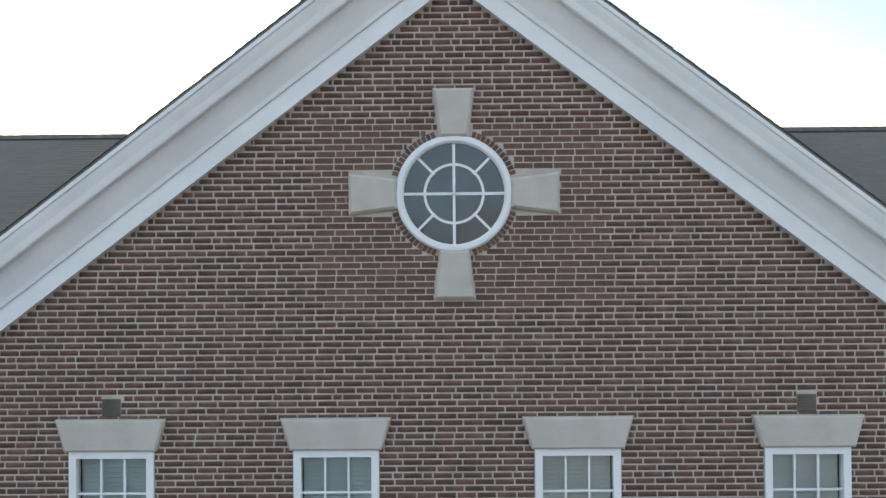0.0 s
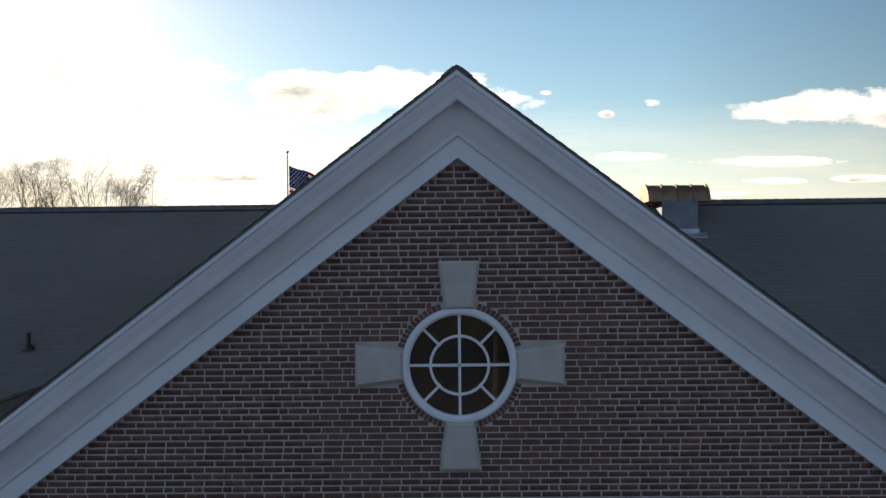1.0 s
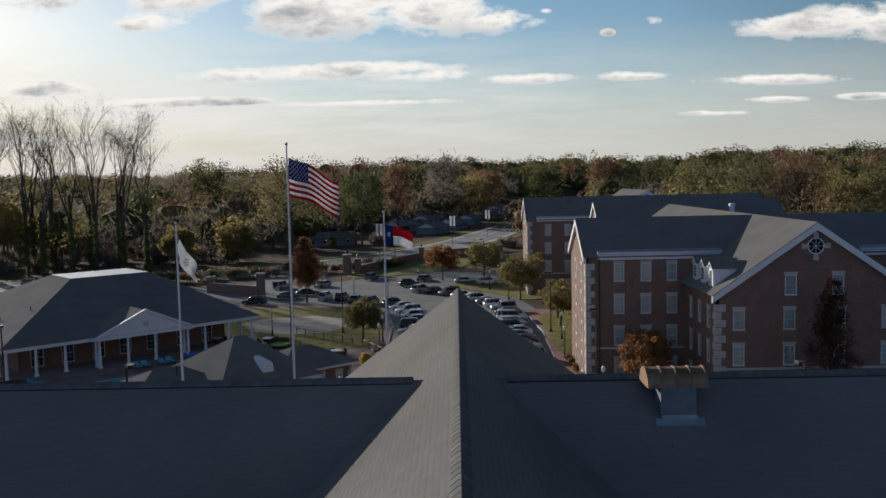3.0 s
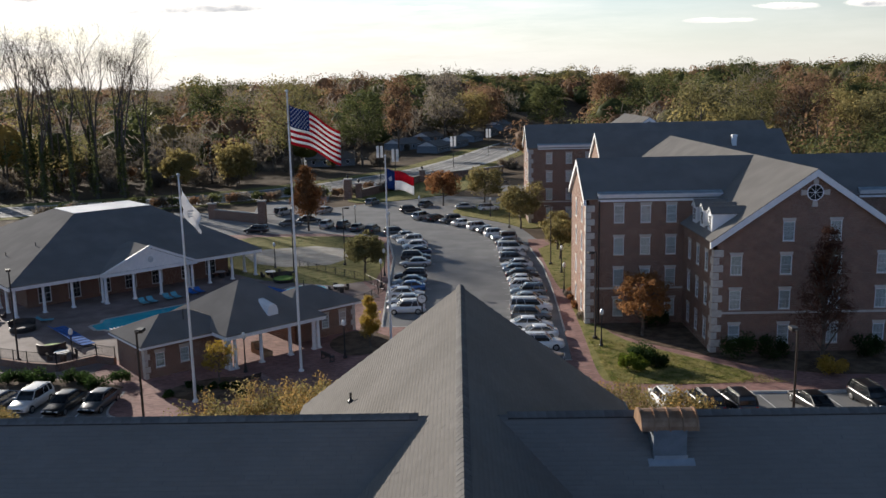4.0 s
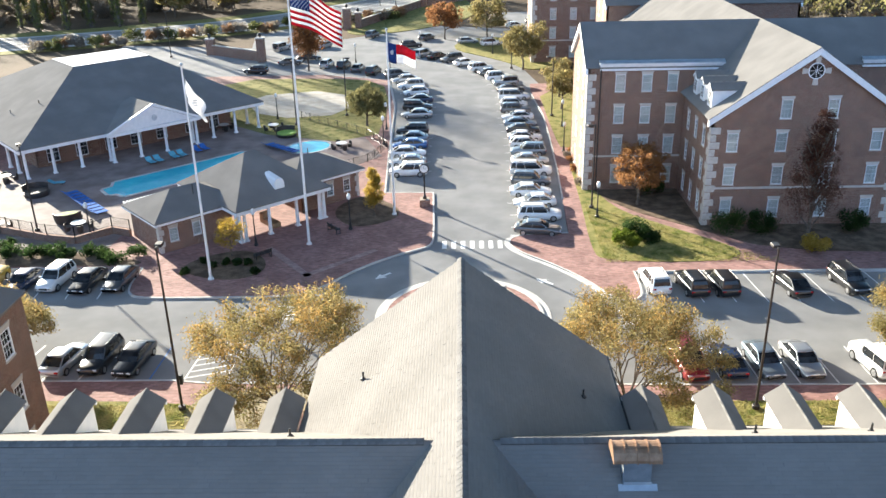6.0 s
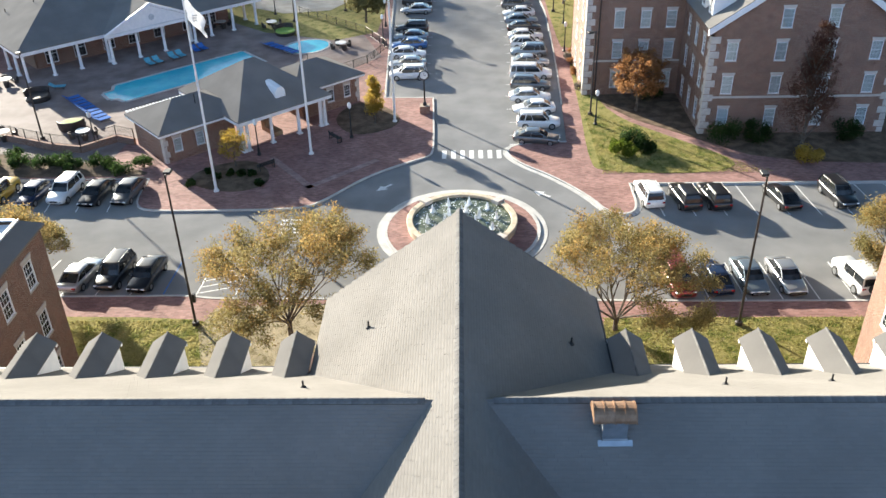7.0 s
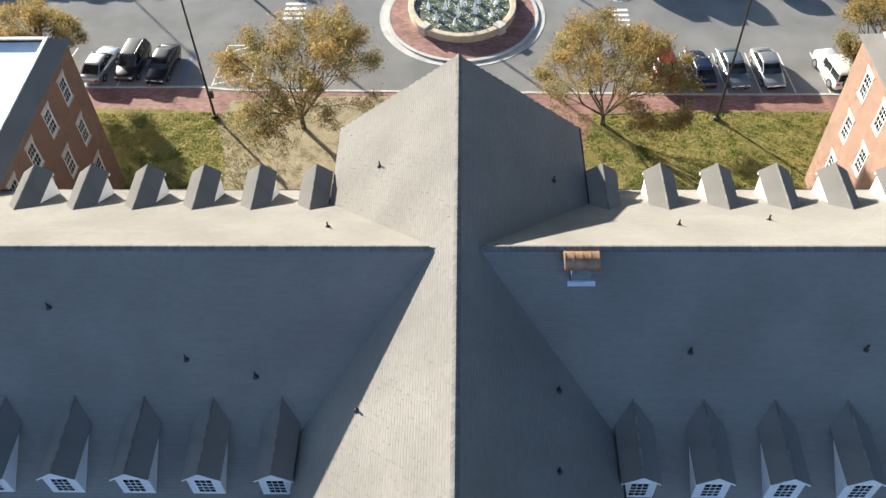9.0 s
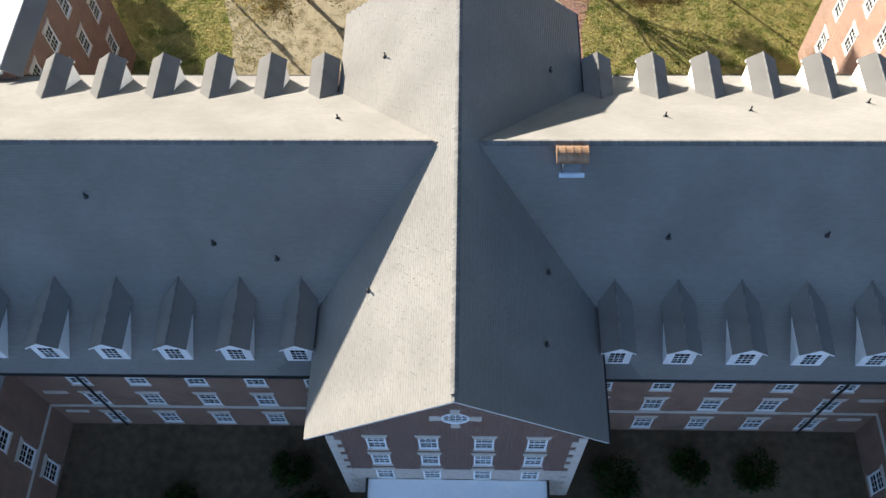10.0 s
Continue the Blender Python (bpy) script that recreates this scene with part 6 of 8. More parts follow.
def build_car(shape, colour):
    ln, w, zb, zt, gb0, gb1, gr0, gr1, top = SHAPES[shape]
    jeep = shape == "jeep"
    kindword = {"sedan": "saloon car", "suv": "sport utility car", "hatch": "hatchback car", "jeep": "open-style off-road car", "van": "passenger van"}[shape]
    c = thing("car", f"{colour} parked {kindword} on the asphalt", "car", "parked cars")
    h = ln / 2
    e = 0.0 if jeep else 1.0
    st = [(-h, 0.70 + 0.2 * (1 - e), 0.46, zt - 0.22), (-h + 0.08, 0.90, 0.32, zt - 0.05), (-h + 0.4, 0.97, 0.24, zt), (-0.9, 1.0, 0.22, zt - 0.02), (0.2, 1.0, 0.22, zt - 0.04), (gb1 - 0.1, 1.0, 0.22, zt - 0.05),
          (gb1 + 0.25, 0.99, 0.22, zb + 0.06 * e), (h - 0.45, 0.95, 0.24, zb - 0.06 * e), (h - 0.1, 0.86 + 0.08 * (1 - e), 0.32, zb - 0.14 * e), (h, 0.66 + 0.2 * (1 - e), 0.44, zb - 0.24 * e)]
    rows = []
    for x, f, z0, z1 in st:
        ww = w * f
        rows.append([(x, -ww * 0.88, z0), (x, -ww, z0 + 0.16), (x, -ww * 1.0, z1 - 0.22), (x, -ww * 0.95, z1 - 0.07), (x, -ww * 0.80, z1), (x, 0, z1 + 0.02), (x, ww * 0.80, z1), (x, ww * 0.95, z1 - 0.07), (x, ww, z1 - 0.22), (x, ww, z0 + 0.16), (x, ww * 0.88, z0)])
    bm = bmesh.new()
    loft(bm, rows)
    for f in bm.faces:
        f.smooth = True
    body = part("body", bm, PAINT[colour], c)
    zg = zt - 0.06
    wb, wt = w * 0.90, w * (0.72 if not jeep else 0.86)
    bm = bmesh.new()
    bow = 0.03 if jeep else 0.11
    loft(bm, [car_ring(gb0, gb1, wb * 0.95, zg, 0.16, bow), car_ring(gb0 * 0.5 + gr0 * 0.5 - 0.03, gb1 * 0.5 + gr1 * 0.5 + 0.05, (wb + wt) / 2 + 0.015, (zg + top) / 2, 0.16, bow), car_ring(gr0, gr1, wt, top - 0.05, 0.14, bow)])
    part("glass", bm, M["carglass"], c, "dark tinted glass")
    bm = bmesh.new()
    loft(bm, [car_ring(gr0 - 0.06, gr1 + 0.05, wt + 0.035, top - 0.09, 0.16, bow), car_ring(gr0 - 0.05, gr1 + 0.04, wt + 0.03, top - 0.055, 0.16, bow), car_ring(gr0 + 0.02, gr1 - 0.04, wt - 0.03, top - 0.012, 0.18, bow),
              car_ring(gr0 + 0.2, gr1 - 0.2, wt - 0.2, top + 0.015, 0.2, bow * 0.7), car_ring(gr0 + 0.55, gr1 - 0.5, wt - 0.5, top + 0.022, 0.12, 0.02)])
    for f in bm.faces:
        f.smooth = True
    part("roof_panel", bm, PAINT[colour] if colour != "yellow" else M["black"], c)
    for s in (-1, 1):
        for p, q, r in (((gb1 + 0.02, s * wb * 0.94, zg), (gr1 + 0.02, s * wt, top - 0.04), 0.045), ((gb0 - 0.02, s * wb * 0.96, zg), (gr0 - 0.02, s * wt, top - 0.04), 0.075 if shape != "sedan" else 0.06),
                        (((gb0 + gb1) / 2 - 0.1, s * wb * 0.965, zg), ((gr0 + gr1) / 2 - 0.05, s * (wt + 0.01), top - 0.04), 0.035)):
            bm = bmesh.new()
            rod(bm, p, q, r, r * 0.8, 5)
            part("pillar", bm, PAINT[colour], c)
        if shape in ("suv", "van", "hatch"):
            x0, x1 = gb0 + 0.65, gr0 + 0.55
            bm = bmesh.new()
            rod(bm, (x0, s * wb * 0.965, zg), (x1, s * (wt + 0.01), top - 0.04), 0.05, 0.05, 5)
            part("pillar", bm, PAINT[colour], c)
        bm = bmesh.new()
        box(bm, gb1 - 0.30, gb1 - 0.14, *sorted((s * w * 0.96, s * (w * 0.96 + 0.2))), zg + 0.02, zg + 0.16, bevel=0.03)
        part("wing_mirror", bm, PAINT[colour], c)
        bm = bmesh.new()
        box(bm, h - 0.22, h - 0.02, *sorted((s * w * 0.50, s * w * 0.80)), zb - 0.30, zb - 0.16, bevel=0.03)
        part("headlight", bm, M["head_light"], c, "clear headlight")
        bm = bmesh.new()
        box(bm, -h - 0.0, -h + 0.16, *sorted((s * w * 0.55, s * w * 0.88)), zt - 0.34, zt - 0.16, bevel=0.03)
        part("tail_light", bm, M["red_light"], c, "red tail light")
    bm = bmesh.new()
    box(bm, h - 0.10, h + 0.02, -w * 0.42, w * 0.42, 0.46, zb - 0.30, bevel=0.03)
    part("grille", bm, M["black"], c, "black radiator grille")
    for z, s in ((-1, -1), (1, 1)):
        bm = bmesh.new()
        box(bm, s * h - 0.02 * s - 0.012, s * h - 0.02 * s + 0.012, -0.24, 0.24, 0.55, 0.67)
        part("number_plate", bm, M["line"], c, "pale number plate")
    if shape in ("suv", "van"):
        for s in (-1, 1):
            bm = bmesh.new()
            rod(bm, (gr0 + 0.1, s * wt * 0.92, top + 0.04), (gr1 - 0.1, s * wt * 0.92, top + 0.05), 0.02, seg=5)
            part("roof_rail", bm, M["black"], c, "dark roof rail")
    if jeep:
        bm = bmesh.new()
        lathe(bm, [(0.36, 0), (0.4, 0.05), (0.4, 0.16), (0.36, 0.21)], 16)
        bmesh.ops.transform(bm, matrix=pose(-h - 0.21, 0, 0.95, 0, 90, 0), verts=bm.verts[:])
        part("spare_wheel", bm, M["rubber"], c, "black spare wheel on the tailgate")
    r = 0.40 if jeep else 0.36 if shape in ("suv", "van") else 0.33
    if r not in WHEEL:
        bm = bmesh.new()
        lathe(bm, [(r * 0.62, -0.10), (r * 0.94, -0.11), (r, -0.07), (r, 0.07), (r * 0.94, 0.11), (r * 0.62, 0.10)], 18)
        bmesh.ops.transform(bm, matrix=pose(0, 0, 0, 90, 0, 0), verts=bm.verts[:])
        tyre = to_mesh("wheel", bm, M["rubber"])
        bm = bmesh.new()
        lathe(bm, [(r * 0.64, -0.112), (r * 0.60, -0.118), (r * 0.2, -0.125), (r * 0.2, 0.125), (r * 0.60, 0.118), (r * 0.64, 0.112)], 10)
        bmesh.ops.transform(bm, matrix=pose(0, 0, 0, 90, 0, 0), verts=bm.verts[:])
        WHEEL[r] = (tyre, to_mesh("rim", bm, M["alloy"]))
    for x in (-h * 0.60, h * 0.62):
        for s in (-1, 1):
            wh = put("wheel", WHEEL[r][0], c, pose(x, s * (w - 0.09), r), "black tyre")
            put("rim", WHEEL[r][1], wh, None, "metal wheel rim")
    return c


def car(shape, colour, x, y, heading, z=0.0):
    """heading: the way the bonnet points, in degrees from +x."""
    m = pose(x, y, z, 0, 0, heading)
    key = (shape, colour)
    if key not in CAR_BASES:
        CAR_BASES[key] = build_car(shape, colour)
        CAR_BASES[key].matrix_basis = m
        return CAR_BASES[key]
    return copy_thing(CAR_BASES[key], m)


for s, k, x, y, a in (("jeep", "yellow", -43.3, 61.2, 85), ("sedan", "navy", -40.0, 60.9, 263), ("suv", "white", -37.2, 61.4, 264), ("sedan", "black", -34.1, 60.9, 263), ("sedan", "grey", -31.2, 61.2, 264), ("suv", "steel", -46.2, 61.4, 84), ("sedan", "white", -49.2, 61.4, 84),
                      ("sedan", "silver", -30.3, 47.0, 82), ("suv", "black", -27.6, 47.2, 264), ("sedan", "black", -25.0, 47.0, 264), ("suv", "white", -38.6, 47.2, 264),
                      ("suv", "white", 16.9, 59.6, 96), ("suv", "black", 20.0, 59.0, 97), ("suv", "black", 22.6, 59.0, 97), ("sedan", "black", 28.6, 58.9, 98), ("suv", "black", 33.7, 59.2, 278), ("sedan", "navy", 41.5, 59.1, 97),
                      ("van", "red", 16.5, 45.9, 275), ("sedan", "navy", 19.4, 46.0, 95), ("sedan", "steel", 22.1, 46.0, 275), ("sedan", "silver", 24.9, 46.0, 275), ("jeep", "white", 30.1, 45.7, 100), ("suv", "silver", 38.5, 46.3, 95)):
    car(s, k, x, y, a)
RIGHT = "sedan.grey suv.white sedan.white sedan.white suv.grey van.white sedan.silver suv.steel hatch.white sedan.white sedan.black sedan.steel sedan.white suv.grey hatch.white van.white sedan.black jeep.silver suv.white sedan.grey suv.white sedan.white suv.grey sedan.black suv.silver".split()
LEFT = "suv.white sedan.silver sedan.white sedan.blue sedan.steel suv.black sedan.silver suv.black sedan.navy hatch.white suv.white sedan.silver suv.grey".split()
for row, kinds, side in ((ROW_R, RIGHT, 1), (ROW_L, LEFT, -1)):
    for k, ((x, y), what) in enumerate(zip(row, kinds)):
        (x0, y0), (x1, y1) = row[max(0, k - 1)], row[min(len(row) - 1, k + 1)]
        a = math.degrees(math.atan2(y1 - y0, x1 - x0))
        noise_a = (k * 37 % 7 - 3) * 0.5
        car(*what.split("."), x, y + 0.6, (a - 90 if side > 0 else a + 90) + noise_a + (180 if k % 5 == 2 else 0))
for s, k, x, y, a in (("suv", "black", -16.2, 150.6, 75), ("sedan", "grey", -19.4, 153.6, 80), ("suv", "black", -22.4, 156.4, 80), ("suv", "silver", -25.8, 157.6, 80), ("suv", "black", -38.5, 152.5, 170), ("sedan", "grey", -33.5, 160.5, 15), ("sedan", "black", -30.5, 165.0, 15),
                      ("jeep", "silver", -38, 176, 60), ("sedan", "silver", -29.5, 178, 240), ("suv", "grey", -20, 190, 70), ("suv", "black", -10.5, 176.5, 20), ("sedan", "grey", -7.5, 186, 60), ("sedan", "silver", 1.5, 180.5, 10), ("suv", "white", 6.5, 177.5, 15),
                      ("sedan", "white", 13, 200, 20), ("suv", "black", 18, 205, 10), ("sedan", "silver", 24, 203, 10), ("sedan", "white", 30, 398, 72), ("suv", "black", 42, 452, 250), ("sedan", "grey", 52, 470, 250)):
    car(s, k, x, y, a, 0.06 if y > 186 else 0.0)


# ---- poles, lamps, flags
def flagpole(x, y, tall, cloth, label):
    f = thing("flagpole", label, "flagpole", "flagpoles on the plaza", at=(x, y, 0.13))
    bm = bmesh.new()
    rod(bm, (x, y, 0.13), (x, y, tall), 0.14, 0.07, 12)
    part("pole", bm, M["pole"], f, "tapered white pole")
    bm = bmesh.new()
    lathe(bm, [(0.28, 0), (0.26, 0.12), (0.18, 0.22), (0.15, 0.28)], 14, (x, y, 0.13))
    part("base_collar", bm, M["pole"], f)
    bm = bmesh.new()
    bmesh.ops.create_icosphere(bm, subdivisions=2, radius=0.15, matrix=Matrix.Translation((x, y, tall + 0.12)))
    part("ball_finial", bm, M["metal_pale"], f, "round metal finial")
    return f


def cloth(f, name, material, label, u0, u1, v0, v1, surf, nu=24, nv=4):
    vs = np.array([surf(u0 + (u1 - u0) * i / nu, v0 + (v1 - v0) * j / nv) for j in range(nv + 1) for i in range(nu + 1)])
    fs = [(j * (nu + 1) + i, j * (nu + 1) + i + 1, (j + 1) * (nu + 1) + i + 1, (j + 1) * (nu + 1) + i) for j in range(nv) for i in range(nu)]
    me = stock(name, vs, fs, material)
    for p in me.polygons:
        p.use_smooth = True
    ob = put(name, me, f, None, label)
    sol = ob.modifiers.new("thick", "SOLIDIFY")
    sol.thickness = 0.012
    return ob


def flags():
    f = flagpole(-15.3, 69.75, 26.3, None, "tall white flagpole flying a striped national flag")
    flag = new("flag")
    flag.parent = f
    flag.matrix_parent_inverse = f.matrix_basis.inverted()
    hoist, fly, top = 3.5, 6.2, 25.3

    def surf(u, v):
        x = u * fly * 0.74
        wave = 0.42 * math.sin(u * 8.0 + v * 1.2) * u**0.7
        return (-15.15 + x, 69.75 - 0.9 * u + wave, top - v * hoist * (1 - 0.12 * u) - 2.5 * u**1.15 - 0.16 * math.sin(u * 8 + 1))
    tagged(flag, "red, white and blue striped flag in the wind")
    for k in range(13):
        cloth(flag, "stripe", M["red_cloth"] if k % 2 == 0 else M["white_cloth"], "red stripe" if k % 2 == 0 else "white stripe", 0.4 if k < 7 else 0.0, 1.0, k / 13, (k + 1) / 13, surf, 22, 1)
    cloth(flag, "canton", M["navy_cloth"], "navy blue canton", 0.0, 0.4, 0.0, 7 / 13, surf, 12, 6)
    bm = bmesh.new()
    for r in range(9):
        for c in range(6 - r % 2):
            u, v = 0.035 + 0.066 * c + 0.033 * (r % 2), 0.04 + r * 0.056
            for side in (-0.02, 0.02):
                p = Vector(surf(u, v)) + Vector((0, side, 0))
                bmesh.ops.create_circle(bm, cap_ends=True, segments=5, radius=0.085, matrix=Matrix.Translation(p) @ pose(0, 0, 0, 90, 0, 0))
    tagged(part("star_pattern", bm, M["white_cloth"], flag, "rows of white stars"), kind="stuff")
    f = flagpole(-7.3, 77.7, 19.7, None, "white flagpole flying a red, white and blue state flag")
    flag = new("flag")
    flag.parent = f
    flag.matrix_parent_inverse = f.matrix_basis.inverted()
    tagged(flag, "state flag with a blue hoist band, red over white")

    def surf2(u, v):
        return (-7.2 + u * 2.75, 77.7 - 0.5 * u + 0.28 * math.sin(u * 7 + v) * u**0.7, 18.6 - v * 2.0 * (1 - 0.1 * u) - 0.85 * u**1.2 - 0.1 * math.sin(u * 8))
    cloth(flag, "hoist_band", M["navy_cloth"], "blue band with a white star", 0.0, 0.30, 0, 1, surf2, 8, 6)
    cloth(flag, "upper_half", M["red_cloth"], "red upper half", 0.30, 1, 0, 0.5, surf2, 16, 4)
    cloth(flag, "lower_half", M["white_cloth"], "white lower half", 0.30, 1, 0.5, 1, surf2, 16, 4)
    bm = bmesh.new()
    for side in (-0.02, 0.02):
        p = Vector(surf2(0.15, 0.45)) + Vector((0, side, 0))
        bmesh.ops.create_circle(bm, cap_ends=True, segments=5, radius=0.26, matrix=Matrix.Translation(p) @ pose(0, 0, 0, 90, 0, 0))
    part("star", bm, M["white_cloth"], flag, "white star")
    f = flagpole(-23.1, 61.8, 19.7, None, "white flagpole with a drooping white flag")
    flag = new("flag")
    flag.parent = f
    flag.matrix_parent_inverse = f.matrix_basis.inverted()
    tagged(flag, "white banner flag hanging in folds")

    def surf3(u, v):
        return (-23.0 + u * 1.45 + 0.10 * math.sin(v * 9), 61.8 + 0.22 * math.sin(u * 9 + v * 3) * u, 18.8 - v * 2.2 * (1 - 0.25 * u) - 2.3 * u**0.8)
    cloth(flag, "banner", M["white_cloth"], "white cloth", 0, 1, 0, 1, surf3, 20, 10)
    bm = bmesh.new()
    for k in range(3):
        p = Vector(surf3(0.5, 0.35 + 0.12 * k))
        box(bm, p.x - 0.22, p.x + 0.22, p.y - 0.04, p.y + 0.04, p.z - 0.05, p.z + 0.05)
    part("emblem_bar", bm, M["metal_pale"], flag, "faint grey emblem")


flags()


def globe_lamp_base():
    c = thing("lamp_post", "black post lamp with a milky acorn globe", "street lamp", "post lamps")
    bm = bmesh.new()
    lathe(bm, [(0.22, 0), (0.22, 0.15), (0.15, 0.25), (0.12, 0.7), (0.075, 0.85), (0.055, 3.2), (0.09, 3.25), (0.09, 3.3)], 12)
    part("post", bm, M["black"], c)
    bm = bmesh.new()
    lathe(bm, [(0.10, 3.3), (0.19, 3.42), (0.22, 3.6), (0.19, 3.78), (0.10, 3.92), (0.03, 4.0)], 14)
    part("globe", bm, M["lamp_globe"], c, "milky white globe")
    bm = bmesh.new()
    lathe(bm, [(0.06, 3.98), (0.03, 4.06), (0.01, 4.16)], 8)
    part("finial", bm, M["black"], c)
    return c


lamp0 = globe_lamp_base()
spots = [(14.3, 76.2), (-11.6, 73.6), (-38.2, 72.0), (-27.9, 118.7), (-20.6, 69.6), (-10.6, 104.5), (-10.8, 112.0), (13.4, 100.0), (6.5, 168.0), (-13.0, 150.0), (-8.4, 173.0), (14.5, 112.0), (13.0, 172.0), (-20.5, 160.0)]
lamp0.matrix_basis = pose(*spots[0], 0.13)
for x, y in spots[1:]:
    copy_thing(lamp0, pose(x, y, 0.13))


def area_light(x, y, tall, heads=1, turn=0.0):
    c = thing("street_lamp", "tall dark bronze car-park light pole", "street lamp", "car-park lights", at=(x, y, 0.1))
    bm = bmesh.new()
    rod(bm, (x, y, 0.1), (x, y, tall), 0.10, 0.065, 10)
    part("pole", bm, M["metal_dark"], c)
    bm = bmesh.new()
    lathe(bm, [(0.26, 0), (0.26, 0.3), (0.22, 0.34)], 14, (x, y, 0.1))
    part("pole_base", bm, M["metal_dark"], c)
    for k in range(heads):
        a = turn + 180 * k
        bm = bmesh.new()
        box(bm, 0.05, 0.35, -0.05, 0.05, tall - 0.14, tall - 0.04, m=Matrix.Translation((x, y, 0)) @ pose(0, 0, 0, 0, 0, a))
        box(bm, 0.3, 0.95, -0.24, 0.24, tall - 0.2, tall + 0.02, bevel=0.04, m=Matrix.Translation((x, y, 0)) @ pose(0, 0, 0, 0, 0, a))
        part("lamp_head", bm, M["metal_dark"], c, "shoebox lamp head")
    return c


area_light(-19.5, 40.7, 12.4, 1, 90)
area_light(19.8, 40.3, 12.0, 1, 90)
area_light(14.1, 78.9, 9.5, 1, 200)
area_light(-24.4, 115.1, 9.5, 1, 90)
area_light(-44.8, 74.2, 9.5, 1, 120)
area_light(-17.5, 120, 9.0, 1, 0)
area_light(-60, 170, 9.5, 1, 0)
area_light(13.6, 118, 9.0, 1, 180)
area_light(9.5, 153, 9.0, 1, 180)
area_light(6, 190, 9.0, 1, 180)

# camera box and a small sign on the light pole by the lawn
bm = bmesh.new()
box(bm, -19.35, -19.15, 40.55, 40.85, 2.2, 2.9, bevel=0.02)
tagged(part("control_box", bm, M["black"]), "small black box on the light pole", "control box")


def clock_post():
    x, y = -4.1, 80.3
    c = thing("post_clock", "black street clock on a square brick base", "clock", at=(x, y, 0.13))
    bm = bmesh.new()
    box(bm, x - 0.55, x + 0.55, y - 0.55, y + 0.55, 0.13, 0.95, bevel=0.03)
    part("brick_base", bm, M["brick"], c, "square red brick base")
    bm = bmesh.new()
    lathe(bm, [(0.22, 0), (0.2, 0.3), (0.1, 0.45), (0.085, 2.9), (0.14, 3.0)], 12, (x, y, 0.95))
    part("post", bm, M["black"], c)
    bm = bmesh.new()
    lathe(bm, [(0.50, -0.14), (0.56, -0.1), (0.56, 0.1), (0.50, 0.14)], 24)
    bmesh.ops.transform(bm, matrix=pose(x, y, 4.45, 90, 0, 0), verts=bm.verts[:])
    part("clock_case", bm, M["black"], c, "round black clock case")
    for s in (-1, 1):
        bm = bmesh.new()
        lathe(bm, [(0.43, 0), (0.43, 0.02)], 24)
        bmesh.ops.transform(bm, matrix=pose(x, y + s * 0.15, 4.45, 90, 0, 0), verts=bm.verts[:])
        face = part("clock_face", bm, M["line"], c, "white clock face")
        bm = bmesh.new()
        box(bm, x - 0.02, x + 0.02, y + s * 0.17 - 0.012, y + s * 0.17 + 0.012, 4.45, 4.78)
        box(bm, x, x + 0.22, y + s * 0.17 - 0.012, y + s * 0.17 + 0.012, 4.43, 4.47)
        part("clock_pointer", bm, M["black"], face)


clock_post()


def bench(x, y, a):
    c = thing("bench", "black metal slatted bench on the plaza", "bench")
    for k in range(5):
        bm = bmesh.new()
        box(bm, -0.85, 0.85, -0.22 + k * 0.1, -0.15 + k * 0.1, 0.44, 0.47)
        part("seat_slat", bm, M["black"], c)
    for k in range(4):
        bm = bmesh.new()
        box(bm, -0.85, 0.85, 0.26 + k * 0.02, 0.29 + k * 0.02, 0.52 + k * 0.1, 0.59 + k * 0.1)
        part("back_slat", bm, M["black"], c)
    for s in (-0.8, 0.8):
        bm = bmesh.new()
        box(bm, s - 0.03, s + 0.03, -0.25, 0.35, 0, 0.06), box(bm, s - 0.03, s + 0.03, -0.2, -0.14, 0, 0.62), box(bm, s - 0.03, s + 0.03, 0.24, 0.30, 0, 0.92), box(bm, s - 0.03, s + 0.03, -0.2, 0.27, 0.58, 0.63)
        part("side_frame", bm, M["black"], c)
    c.matrix_basis = pose(x, y, 0.13, 0, 0, a)


bench(-13.2, 73.0, 130)
bench(-19.3, 66.5, 220)

# ---- the pool court: its own axes along and across the pavilion
PU, PV, PO = Vector((0.725, 0.688)), Vector((-0.688, 0.725)), Vector((-30.3, 67.8))


def court(u, v):
    p = PO + PU * u + PV * v
    return (p.x, p.y)


sheet("pool_deck", [court(*p) for p in ((-8, 6.0), (-3, 4.4), (0.2, 7.4), (26.0, 7.4), (36, 9), (40, 18), (39, 33), (36, 39), (-6, 39), (-20, 26), (-18, 10))], 0.05, 0.15, "deck", "brownish stamped concrete pool deck", "deck")


def pool(pts, name, label):
    c = thing("swimming_pool", label, "pool")
    bm = bmesh.new()
    fill(bm, [[(*p, 0.165) for p in pts]], (0, 0, -0.06))
    part("water", bm, M["water"], c, "turquoise water")
    n = len(pts)
    for k in range(n):
        a, b = Vector(pts[k]), Vector(pts[(k + 1) % n])
        d = (b - a).normalized()
        s = Vector((d.y, -d.x)) * 0.38
        bm = bmesh.new()
        prism(bm, [(a.x, a.y, 0.19), (b.x, b.y, 0.19), (b.x + s.x, b.y + s.y, 0.19), (a.x + s.x, a.y + s.y, 0.19)], (0, 0, -0.1))
        part("coping", bm, M["concrete"], c, "pale pool coping")
    return c


